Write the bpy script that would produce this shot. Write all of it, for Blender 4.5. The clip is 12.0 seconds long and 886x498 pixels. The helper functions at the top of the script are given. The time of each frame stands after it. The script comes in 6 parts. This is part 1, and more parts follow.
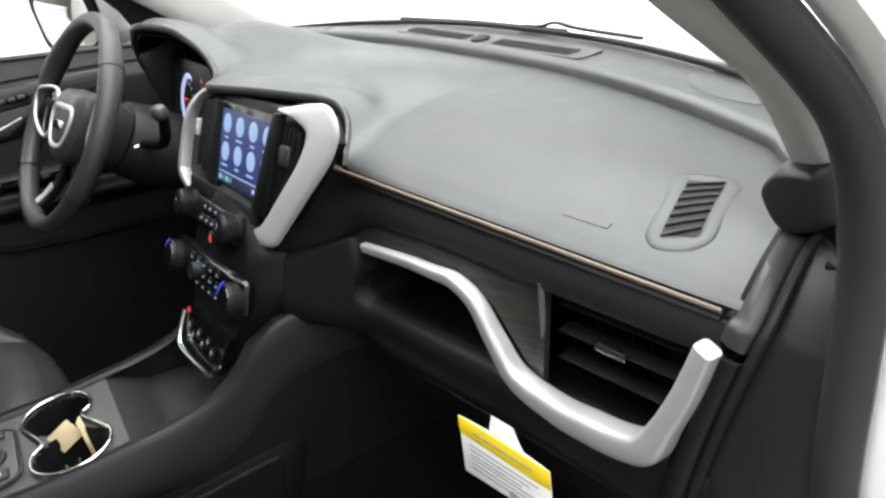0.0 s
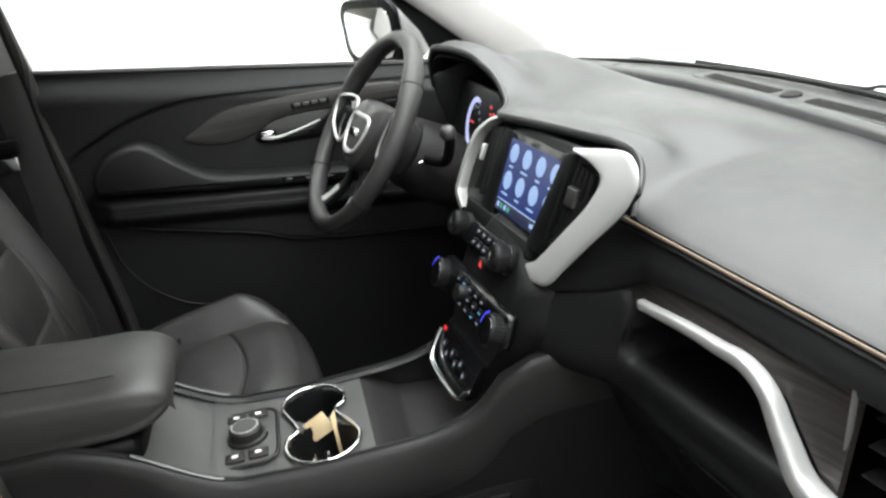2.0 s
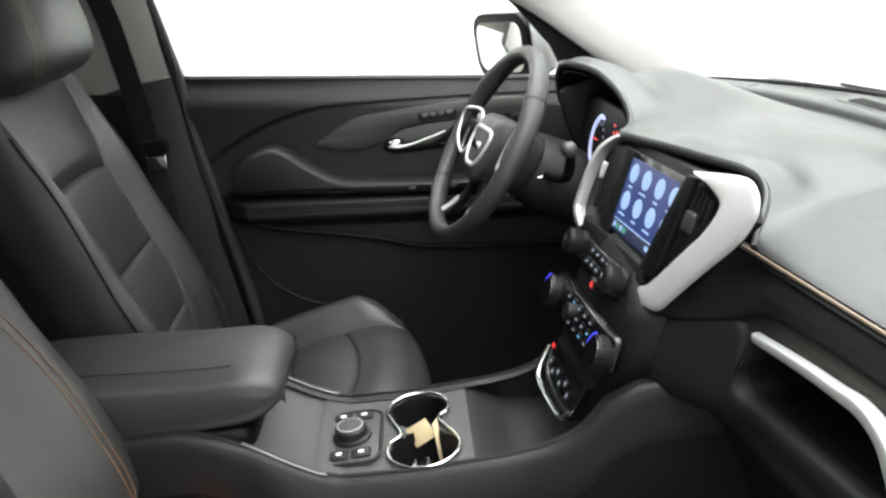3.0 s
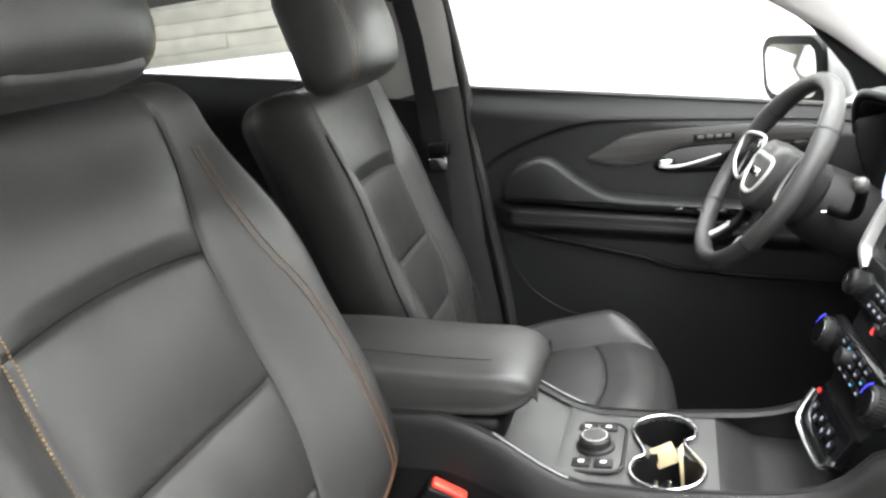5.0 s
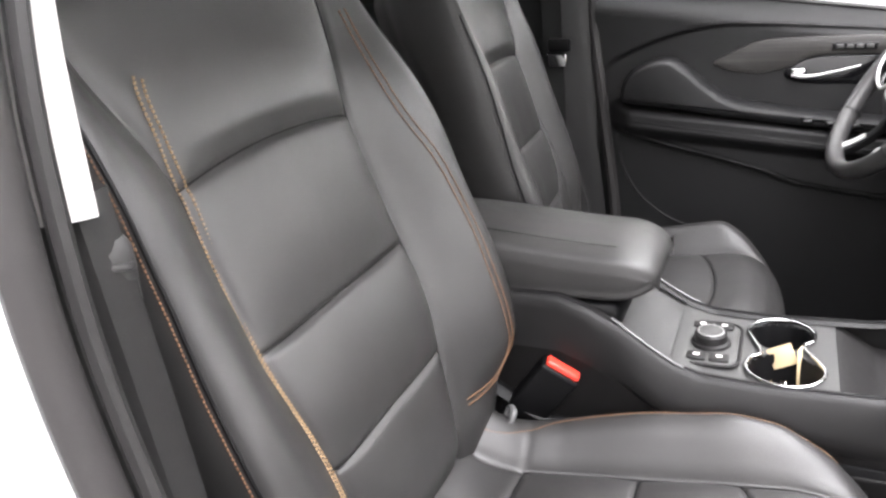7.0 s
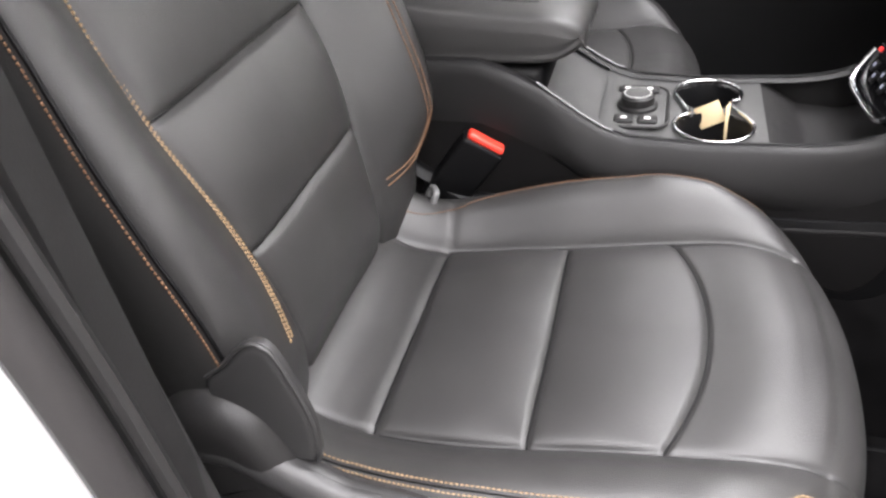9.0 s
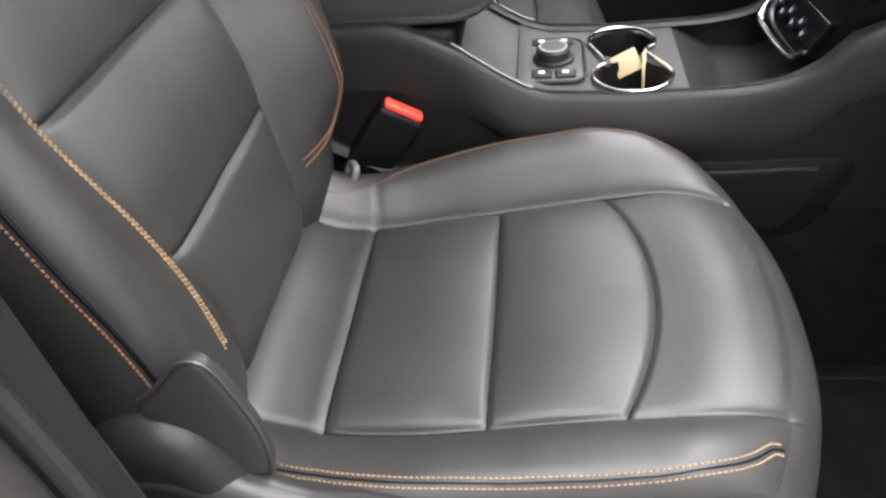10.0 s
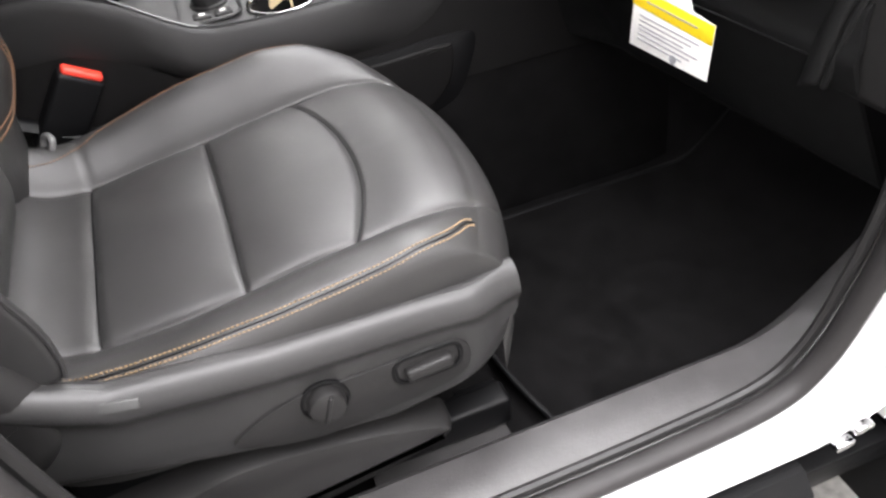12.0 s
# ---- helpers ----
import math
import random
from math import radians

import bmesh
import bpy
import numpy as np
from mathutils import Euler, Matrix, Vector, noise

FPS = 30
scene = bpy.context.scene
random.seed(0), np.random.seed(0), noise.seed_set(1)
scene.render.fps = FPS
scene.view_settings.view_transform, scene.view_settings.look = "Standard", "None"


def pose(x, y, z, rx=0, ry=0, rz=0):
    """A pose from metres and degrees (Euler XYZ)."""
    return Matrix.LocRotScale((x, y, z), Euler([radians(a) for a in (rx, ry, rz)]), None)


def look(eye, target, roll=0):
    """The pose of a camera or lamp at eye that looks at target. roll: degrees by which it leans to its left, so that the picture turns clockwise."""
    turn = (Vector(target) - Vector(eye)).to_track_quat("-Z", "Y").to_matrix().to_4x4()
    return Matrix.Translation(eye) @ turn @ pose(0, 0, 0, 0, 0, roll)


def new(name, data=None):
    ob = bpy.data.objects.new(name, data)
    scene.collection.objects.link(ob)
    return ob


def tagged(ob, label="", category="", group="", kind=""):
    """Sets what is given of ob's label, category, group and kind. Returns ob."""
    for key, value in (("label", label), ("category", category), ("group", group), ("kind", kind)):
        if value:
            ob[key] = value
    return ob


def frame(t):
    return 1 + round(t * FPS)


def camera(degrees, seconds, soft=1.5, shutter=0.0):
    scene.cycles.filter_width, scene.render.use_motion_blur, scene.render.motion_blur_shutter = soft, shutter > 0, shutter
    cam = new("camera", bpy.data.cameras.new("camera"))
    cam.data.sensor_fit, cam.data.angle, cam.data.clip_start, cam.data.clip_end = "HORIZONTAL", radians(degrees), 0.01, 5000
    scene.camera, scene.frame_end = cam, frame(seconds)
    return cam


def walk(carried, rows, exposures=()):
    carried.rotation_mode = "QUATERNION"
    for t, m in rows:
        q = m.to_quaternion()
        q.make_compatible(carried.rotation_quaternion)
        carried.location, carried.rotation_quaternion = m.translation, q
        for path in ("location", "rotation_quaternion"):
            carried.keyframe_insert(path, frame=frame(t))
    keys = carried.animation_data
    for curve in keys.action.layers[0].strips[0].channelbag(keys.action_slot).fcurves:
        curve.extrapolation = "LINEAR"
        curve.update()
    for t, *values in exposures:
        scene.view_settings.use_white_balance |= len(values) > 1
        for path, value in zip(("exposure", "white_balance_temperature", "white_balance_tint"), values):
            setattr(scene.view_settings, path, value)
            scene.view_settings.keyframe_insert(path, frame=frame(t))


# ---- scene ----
cam = camera(58.0, 12.0, soft=2.6)
PATH = [
    (0, (1.054, 0.403, 1.349), (-0.566, 1.201, 0.49), -11.3),
    (0.5, (1.041, 0.38, 1.368), (-0.662, 1.074, 0.582), -10.6),
    (1, (1.024, 0.37, 1.375), (-0.731, 0.956, 0.616), -10.0),
    (1.5, (1.008, 0.354, 1.373), (-0.795, 0.82, 0.644), -8.8),
    (2, (1.0, 0.362, 1.375), (-0.839, 0.668, 0.651), -8.5),
    (2.5, (1.003, 0.374, 1.378), (-0.869, 0.526, 0.692), -8.4),
    (3, (1.007, 0.382, 1.378), (-0.883, 0.383, 0.722), -8.2),
    (5, (1.052, 0.362, 1.398), (-0.774, -0.235, 0.842), -7.2),
    (5.5, (1.072, 0.34, 1.401), (-0.727, -0.351, 0.865), -6.9),
    (6, (1.09, 0.311, 1.39), (-0.656, -0.477, 0.817), -6.3),
    (6.5, (1.103, 0.29, 1.374), (-0.606, -0.514, 0.718), -5.5),
    (7, (1.107, 0.293, 1.353), (-0.594, -0.472, 0.629), -4.8),
    (9, (1.069, 0.245, 1.257), (-0.506, -0.247, 0.127), -5.2),
    (9.5, (1.054, 0.23, 1.247), (-0.503, -0.164, 0.054), -5.8),
    (10, (1.029, 0.205, 1.247), (-0.529, -0.053, 0.021), -6.4),
    (10.5, (1.018, 0.176, 1.251), (-0.523, 0.101, -0.021), -7.2),
    (11, (1.028, 0.163, 1.239), (-0.474, 0.317, -0.073), -8.2),
    (11.5, (1.076, 0.174, 1.23), (-0.344, 0.5, -0.14), -9.0),
    (12, (1.232, 0.179, 1.216), (-0.25, 0.595, -0.06), -8.3),
]
walk(cam, [(t, look(eye, target, roll)) for t, eye, target, roll in PATH], [(0, -0.30, 6500, 9), (1, -0.28, 6500, 9), (2.5, -0.22, 6500, 9), (3, 0.0, 6500, 9), (5, 0.70, 6500, 11), (5.5, 0.76, 6500, 12), (6.5, 0.92, 6500, 15), (7, 0.84, 6500, 18), (9.5, 0.38, 6550, 18), (12, 0.31, 6550, 17)])

# ---- light and surroundings of the booth; the lamps are unseen and added ----
world = bpy.data.worlds.new("booth_air")
scene.world = world
world.use_nodes = True
world.node_tree.nodes["Background"].inputs[0].default_value = (0.9, 0.95, 1.0, 1)
world.node_tree.nodes["Background"].inputs[1].default_value = 0.02


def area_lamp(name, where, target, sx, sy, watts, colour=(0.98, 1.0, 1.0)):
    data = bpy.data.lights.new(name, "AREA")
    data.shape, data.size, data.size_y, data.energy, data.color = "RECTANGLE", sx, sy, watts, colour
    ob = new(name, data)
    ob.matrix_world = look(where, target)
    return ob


# No such lamps are known: two light the cabin, two brighten the walls.
area_lamp("added_light_over_roof", (0.0, 0.3, 3.55), (0.0, 0.3, 0.0), 5.0, 5.5, 960)
area_lamp("added_light_door_side", (2.4, 0.9, 3.3), (0.3, 0.2, 0.7), 2.4, 1.8, 130)
area_lamp("added_wash_side_wall", (3.4, 0.3, 3.3), (5.0, 0.3, 1.2), 4.0, 0.8, 200)
area_lamp("added_wash_front_wall", (0.2, 3.9, 3.3), (0.2, 6.0, 1.3), 3.4, 0.8, 420)


# ---- materials ----
def shader(name, colour, rough=0.5, metal=0.0, bump=0.0, scale=300.0, vary=0.12, vary_scale=9.0, coat=0.0, spec=0.5, pattern="noise", rough_vary=0.06, crease=0.0, crease_scale=16.0):
    m = bpy.data.materials.new(name)
    m.use_nodes = True
    nt = m.node_tree
    b = nt.nodes["Principled BSDF"]
    b.inputs["Roughness"].default_value, b.inputs["Metallic"].default_value = rough, metal
    b.inputs["Coat Weight"].default_value, b.inputs["Specular IOR Level"].default_value = coat, spec
    co = nt.nodes.new("ShaderNodeTexCoord")
    n1 = nt.nodes.new("ShaderNodeTexNoise")
    n1.inputs["Scale"].default_value, n1.inputs["Detail"].default_value = vary_scale, 5
    nt.links.new(co.outputs["Object"], n1.inputs["Vector"])
    ramp = nt.nodes.new("ShaderNodeValToRGB")
    lo, hi = [max(0.0, c * (1 - vary)) for c in colour], [min(1.0, c * (1 + vary)) for c in colour]
    ramp.color_ramp.elements[0].position, ramp.color_ramp.elements[1].position = 0.3, 0.7
    ramp.color_ramp.elements[0].color, ramp.color_ramp.elements[1].color = (*lo, 1), (*hi, 1)
    nt.links.new(n1.outputs["Fac"], ramp.inputs["Fac"])
    nt.links.new(ramp.outputs["Color"], b.inputs["Base Color"])
    rr = nt.nodes.new("ShaderNodeMapRange")
    rr.inputs["To Min"].default_value, rr.inputs["To Max"].default_value = max(0.02, rough - rough_vary), min(1.0, rough + rough_vary)
    n3 = nt.nodes.new("ShaderNodeTexNoise")
    n3.inputs["Scale"].default_value, n3.inputs["Detail"].default_value = vary_scale * 4, 4
    nt.links.new(co.outputs["Object"], n3.inputs["Vector"])
    nt.links.new(n3.outputs["Fac"], rr.inputs["Value"])
    nt.links.new(rr.outputs["Result"], b.inputs["Roughness"])
    if bump:
        if pattern == "voronoi":
            g = nt.nodes.new("ShaderNodeTexVoronoi")
            g.feature = "DISTANCE_TO_EDGE"
            out = g.outputs["Distance"]
        else:
            g = nt.nodes.new("ShaderNodeTexNoise")
            g.inputs["Detail"].default_value = 3
            out = g.outputs["Fac"]
        g.inputs["Scale"].default_value = scale
        nt.links.new(co.outputs["Object"], g.inputs["Vector"])
        bp = nt.nodes.new("ShaderNodeBump")
        bp.inputs["Strength"].default_value, bp.inputs["Distance"].default_value = bump, 0.001
        nt.links.new(out, bp.inputs["Height"])
        nt.links.new(bp.outputs["Normal"], b.inputs["Normal"])
        if crease:
            # slow unevenness and soft creases under the fine grain
            w = nt.nodes.new("ShaderNodeTexNoise")
            w.inputs["Scale"].default_value, w.inputs["Detail"].default_value, w.inputs["Distortion"].default_value = crease_scale, 4, 0.8
            nt.links.new(co.outputs["Object"], w.inputs["Vector"])
            b2 = nt.nodes.new("ShaderNodeBump")
            b2.inputs["Strength"].default_value, b2.inputs["Distance"].default_value = 1.0, crease
            nt.links.new(w.outputs["Fac"], b2.inputs["Height"])
            nt.links.new(b2.outputs["Normal"], bp.inputs["Normal"])
    return m


def streaked(name, dark, light, rough, axis_scale, coat=0.3):
    """Fine streaks along one axis, for printed wood grain."""
    m = shader(name, dark, rough, coat=coat)
    nt = m.node_tree
    b = nt.nodes["Principled BSDF"]
    co = nt.nodes.new("ShaderNodeTexCoord")
    mp = nt.nodes.new("ShaderNodeMapping")
    mp.inputs["Scale"].default_value = axis_scale
    n = nt.nodes.new("ShaderNodeTexNoise")
    n.inputs["Scale"].default_value, n.inputs["Detail"].default_value = 1.0, 6
    r = nt.nodes.new("ShaderNodeValToRGB")
    r.color_ramp.elements[0].color, r.color_ramp.elements[1].color = (*dark, 1), (*light, 1)
    r.color_ramp.elements[0].position, r.color_ramp.elements[1].position = 0.38, 0.66
    nt.links.new(co.outputs["Object"], mp.inputs["Vector"])
    nt.links.new(mp.outputs["Vector"], n.inputs["Vector"])
    nt.links.new(n.outputs["Fac"], r.inputs["Fac"])
    nt.links.new(r.outputs["Color"], b.inputs["Base Color"])
    return m


def glowing(name, colour, strength):
    m = bpy.data.materials.new(name)
    m.use_nodes = True
    b = m.node_tree.nodes["Principled BSDF"]
    b.inputs["Base Color"].default_value = (0.01, 0.01, 0.01, 1)
    b.inputs["Emission Color"].default_value = (*colour, 1)
    b.inputs["Emission Strength"].default_value = strength
    return m


def pane_glass(name):
    m = bpy.data.materials.new(name)
    m.use_nodes = True
    nt = m.node_tree
    nt.nodes.remove(nt.nodes["Principled BSDF"])
    tr, gl, mx = (nt.nodes.new(k) for k in ("ShaderNodeBsdfTransparent", "ShaderNodeBsdfGlossy", "ShaderNodeMixShader"))
    tr.inputs["Color"].default_value = (0.975, 0.985, 0.98, 1)
    gl.inputs["Roughness"].default_value = 0.01
    mx.inputs[0].default_value = 0.015
    nt.links.new(tr.outputs[0], mx.inputs[1])
    nt.links.new(gl.outputs[0], mx.inputs[2])
    nt.links.new(mx.outputs[0], nt.nodes["Material Output"].inputs["Surface"])
    return m


LEATHER = shader("black_leather", (0.0200, 0.0194, 0.0190), 0.46, bump=0.3, scale=420, pattern="voronoi", vary=0.12, spec=0.56, crease=0.0009, crease_scale=9.0)
LEATHER_SMOOTH = shader("black_leather_plain", (0.022, 0.0215, 0.0215), 0.47, bump=0.18, scale=500, pattern="voronoi", vary=0.12, spec=0.35, crease=0.0005, crease_scale=9.0)
DASH_SOFT = shader("soft_dash_skin", (0.0150, 0.0158, 0.0163), 0.42, bump=0.22, scale=520, vary=0.06, spec=0.52)
DASH_DARK = shader("dark_dash_plastic", (0.0055, 0.0055, 0.0057), 0.5, bump=0.2, scale=600, vary=0.08, spec=0.17)
FASCIA = shader("fascia_skin", (0.0085, 0.0086, 0.0088), 0.5, bump=0.2, scale=560, vary=0.08, spec=0.22)
DOOR_SKIN = shader("door_panel_skin", (0.0082, 0.0082, 0.0084), 0.5, bump=0.2, scale=520, vary=0.08, spec=0.24)
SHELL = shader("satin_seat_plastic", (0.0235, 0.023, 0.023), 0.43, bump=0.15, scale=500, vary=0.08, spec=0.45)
SCUFF = shader("scuffed_sill_plastic", (0.040, 0.0385, 0.0385), 0.45, bump=0.3, scale=350, vary=0.2, vary_scale=30, spec=0.5)
PLASTIC = shader("charcoal_plastic", (0.0135, 0.013, 0.013), 0.44, bump=0.2, scale=500, vary=0.08, spec=0.26)
# One console plastic in two tones: sides dark for shade, edge lighter as lit.
CONSOLE_SHADED = shader("shaded_console_plastic", (0.0050, 0.0047, 0.0047), 0.5, bump=0.2, scale=500, vary=0.08, spec=0.11)
EDGE_LIT = shader("lit_console_edge", (0.0095, 0.0092, 0.0092), 0.46, bump=0.2, scale=500, vary=0.08, spec=0.22)
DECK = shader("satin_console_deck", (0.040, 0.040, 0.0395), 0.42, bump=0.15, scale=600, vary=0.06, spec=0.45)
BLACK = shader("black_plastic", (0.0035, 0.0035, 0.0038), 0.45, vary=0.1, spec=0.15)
GLOSS_BLACK = shader("gloss_black", (0.003, 0.003, 0.0035), 0.16, coat=0.25, vary=0.1, spec=0.3)
RUBBER = shader("seal_rubber", (0.016, 0.0147, 0.0147), 0.58, bump=0.15, scale=250, vary=0.12, spec=0.36)
CARPET = shader("black_carpet", (0.0046, 0.0044, 0.0045), 0.95, bump=0.9, scale=900, vary=0.35, vary_scale=25, spec=0.03)
SILVER = shader("satin_silver", (0.40, 0.40, 0.395), 0.36, metal=0.45, bump=0.05, scale=700, vary=0.04)
CHROME = shader("chrome", (0.56, 0.56, 0.57), 0.10, metal=1.0, vary=0.02, rough_vary=0.02)
GREY_TRIM = shader("light_grey_trim", (0.34, 0.328, 0.32), 0.75, bump=0.3, scale=500, vary=0.05)
PAINT = shader("white_car_paint", (0.80, 0.80, 0.80), 0.25, coat=0.8, vary=0.02)
WALL_BOUNCE = shader("pale_bounce_wall", (0.62, 0.62, 0.61), 0.9, bump=0.2, scale=40, vary=0.1)
TRIM_GREY = shader("satin_grey_edge", (0.10, 0.10, 0.10), 0.35, vary=0.04)
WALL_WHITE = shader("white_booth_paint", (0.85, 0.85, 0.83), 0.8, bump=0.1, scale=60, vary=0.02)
CONCRETE = shader("concrete_floor", (0.16, 0.155, 0.145), 0.8, bump=0.8, scale=180, vary=0.35, vary_scale=40)
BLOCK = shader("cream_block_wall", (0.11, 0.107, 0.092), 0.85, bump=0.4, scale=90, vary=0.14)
STITCH = shader("tan_thread", (0.21, 0.138, 0.072), 0.7, vary=0.15, vary_scale=200)
BROWN_STITCH = shader("brown_thread", (0.15, 0.078, 0.04), 0.7, vary=0.15, vary_scale=200)
STRIPE = shader("bronze_piping", (0.105, 0.075, 0.050), 0.5, vary=0.1)
RED = shader("red_plastic", (0.75, 0.05, 0.03), 0.35, vary=0.05)
PAPER = shader("white_paper", (0.72, 0.71, 0.69), 0.7, vary=0.02)
CARD = shader("manila_card", (0.55, 0.43, 0.26), 0.7, vary=0.04)
YELLOW = shader("yellow_print", (0.80, 0.58, 0.01), 0.6, vary=0.03)
INK = shader("grey_ink", (0.25, 0.25, 0.27), 0.7, vary=0.05)
WEBBING = shader("belt_webbing", (0.012, 0.012, 0.012), 0.8, bump=0.6, scale=800, vary=0.1, spec=0.2)
WOOD = streaked("dark_wood_grain", (0.008, 0.0075, 0.007), (0.036, 0.033, 0.030), 0.3, (4, 4, 260))
WOOD_DOOR = streaked("dark_wood_grain_door", (0.008, 0.0074, 0.007), (0.024, 0.022, 0.020), 0.5, (4, 3, 240), 0.0)
MIRROR = shader("mirror_glass", (0.9, 0.9, 0.9), 0.02, metal=1.0, vary=0.0, rough_vary=0.0)
GLASS = pane_glass("clear_glass")
SCREEN_BLUE = glowing("screen_blue", (0.012, 0.035, 0.20), 1.0)
SCREEN_DARK = glowing("screen_navy", (0.004, 0.010, 0.06), 1.0)
ICON = glowing("icon_white", (0.42, 0.62, 1.0), 1.0)
ICON_GREEN = glowing("icon_green", (0.1, 0.7, 0.4), 0.6)
GAUGE = glowing("gauge_ring_glow", (0.55, 0.6, 1.0), 1.2)
RED_GLOW = glowing("red_indicator", (1.0, 0.03, 0.03), 1.0)
BLUE_GLOW = glowing("blue_indicator", (0.06, 0.06, 1.0), 1.5)
CYAN_GLOW = glowing("cyan_indicator", (0.15, 0.6, 1.0), 0.8)
LEGEND = glowing("button_legend", (0.7, 0.75, 0.95), 0.45)


# ---- geometry helpers ----
def catmull(pts, n, closed=False):
    p = np.array(pts, float)
    k = len(p)
    if closed:
        t = np.linspace(0, k, n, endpoint=False)
        idx = lambda i: p[np.mod(i, k)]
    else:
        t = np.linspace(0, k - 1, n)
        q = np.vstack([2 * p[0] - p[1], p, 2 * p[-1] - p[-2]])
        idx = lambda i: q[np.clip(i + 1, 0, k + 1)]
    i = np.minimum(np.floor(t).astype(int), k - 1 if closed else k - 2)
    f = (t - i)[:, None]
    a, b, c, d = idx(i - 1), idx(i), idx(i + 1), idx(i + 2)
    return 0.5 * (2 * b + (c - a) * f + (2 * a - 5 * b + 4 * c - d) * f ** 2 + (3 * b - a - 3 * c + d) * f ** 3)


def curve_at(pts, t):
    """Catmull-Rom value at key index t (an array)."""
    p = np.array(pts, float)
    q = np.vstack([2 * p[0] - p[1], p, 2 * p[-1] - p[-2]])
    t = np.clip(np.atleast_1d(np.asarray(t, float)), 0, len(p) - 1)
    i = np.minimum(np.floor(t).astype(int), len(p) - 2)
    f = (t - i)[:, None]
    a, b, c, d = q[i], q[i + 1], q[i + 2], q[i + 3]
    return 0.5 * (2 * b + (c - a) * f + (2 * a - 5 * b + 4 * c - d) * f ** 2 + (3 * b - a - 3 * c + d) * f ** 3)


def sstep(a, b, x):
    t = np.clip((np.asarray(x, float) - a) / (b - a), 0, 1)
    return t * t * (3 - 2 * t)


def join(*gs):
    vs, fs, o = [], [], 0
    for v, f in gs:
        v = np.asarray(v, float)
        vs.append(v)
        fs += [tuple(i + o for i in q) for q in f]
        o += len(v)
    return np.vstack(vs), fs


def moved(g, m):
    v = np.asarray(g[0], float)
    r = np.array(m)
    return v @ r[:3, :3].T + r[:3, 3], g[1]


def grid(p, close_u=False, close_v=False, cap=False):
    p = np.asarray(p, float)
    nu, nv = p.shape[:2]
    f = []
    for i in range(nu if close_u else nu - 1):
        a, b = i * nv, ((i + 1) % nu) * nv
        for j in range(nv if close_v else nv - 1):
            k = (j + 1) % nv
            f.append((a + j, a + k, b + k, b + j))
    if cap:
        f += [tuple(range(nv))[::-1], tuple(range((nu - 1) * nv, nu * nv))]
    return p.reshape(-1, 3), f


def shell(p, thick, axis):
    """An open sheet given a back side, shifted by thick along axis, with closed rims."""
    p = np.asarray(p, float)
    q = p + np.asarray(axis, float) * thick
    nu, nv = p.shape[:2]
    v, f = grid(p)
    w, g = grid(q)
    n = len(v)
    f = list(f) + [tuple(i + n for i in c[::-1]) for c in g]
    rim = [j for j in range(nv)] + [i * nv + nv - 1 for i in range(1, nu)] + [(nu - 1) * nv + j for j in range(nv - 2, -1, -1)] + [i * nv for i in range(nu - 2, 0, -1)]
    for a, b in zip(rim, rim[1:] + rim[:1]):
        f.append((a, a + n, b + n, b))
    return np.vstack([v, w]), f


def rbox(c, s, r, m=None, k=3):
    """A box with rounded edges; c centre, s full size, r radius."""
    h = np.array(s, float) / 2
    r = min(r, h.min() * 0.98)
    lines = []
    for a in range(3):
        e = [-h[a] + r * (1 - math.cos(math.pi / 2 * i / k)) for i in range(k + 1)]
        lines.append(np.array(e + [-x for x in e[::-1]]))
    vs, fs, o = [], [], 0
    for a in range(3):
        b, d = (a + 1) % 3, (a + 2) % 3
        for sg in (-1, 1):
            B, D = np.meshgrid(lines[b], lines[d], indexing="ij")
            p = np.zeros((*B.shape, 3))
            p[..., a], p[..., b], p[..., d] = sg * h[a], B, D
            inner = np.clip(p, -(h - r), h - r)
            t = p - inner
            ln = np.linalg.norm(t, axis=-1, keepdims=True)
            p = inner + r * t / np.maximum(ln, 1e-9)
            v, f = grid(p)
            fs += [tuple(i + o for i in (q if sg > 0 else q[::-1])) for q in f]
            vs.append(v)
            o += len(v)
    v = np.vstack(vs)
    g = (v, fs)
    if m is not None:
        g = moved(g, m)
    return g[0] + np.array(c, float), g[1]


def frames_along(path, up=(0, 0, 1)):
    p = np.asarray(path, float)
    t = np.gradient(p, axis=0)
    t /= np.maximum(np.linalg.norm(t, axis=1, keepdims=True), 1e-9)
    s = np.cross(t, np.asarray(up, float))
    s /= np.maximum(np.linalg.norm(s, axis=1, keepdims=True), 1e-9)
    return t, s, np.cross(s, t)


def sweep(path, prof, up=(0, 0, 1), closed=False, scale=None):
    """A closed outline prof (side, up) swept along a path."""
    p = np.asarray(path, float)
    t, s, n = frames_along(p, up)
    if closed:
        t = np.roll(p, -1, 0) - np.roll(p, 1, 0)
        t /= np.linalg.norm(t, axis=1, keepdims=True)
        s = np.cross(t, np.asarray(up, float))
        s /= np.maximum(np.linalg.norm(s, axis=1, keepdims=True), 1e-9)
        n = np.cross(s, t)
    q = np.asarray(prof, float)
    k = np.ones(len(p)) if scale is None else np.asarray(scale, float)
    g = p[:, None] + s[:, None] * q[None, :, 0:1] * k[:, None, None] + n[:, None] * q[None, :, 1:2] * k[:, None, None]
    return grid(g, close_u=closed, close_v=True, cap=not closed)


def ring_profile(a, b, n=12, power=2.0):
    th = np.linspace(0, 2 * np.pi, n, endpoint=False)
    c, s = np.cos(th), np.sin(th)
    return np.stack([a * np.sign(c) * np.abs(c) ** (2 / power), b * np.sign(s) * np.abs(s) ** (2 / power)], 1)


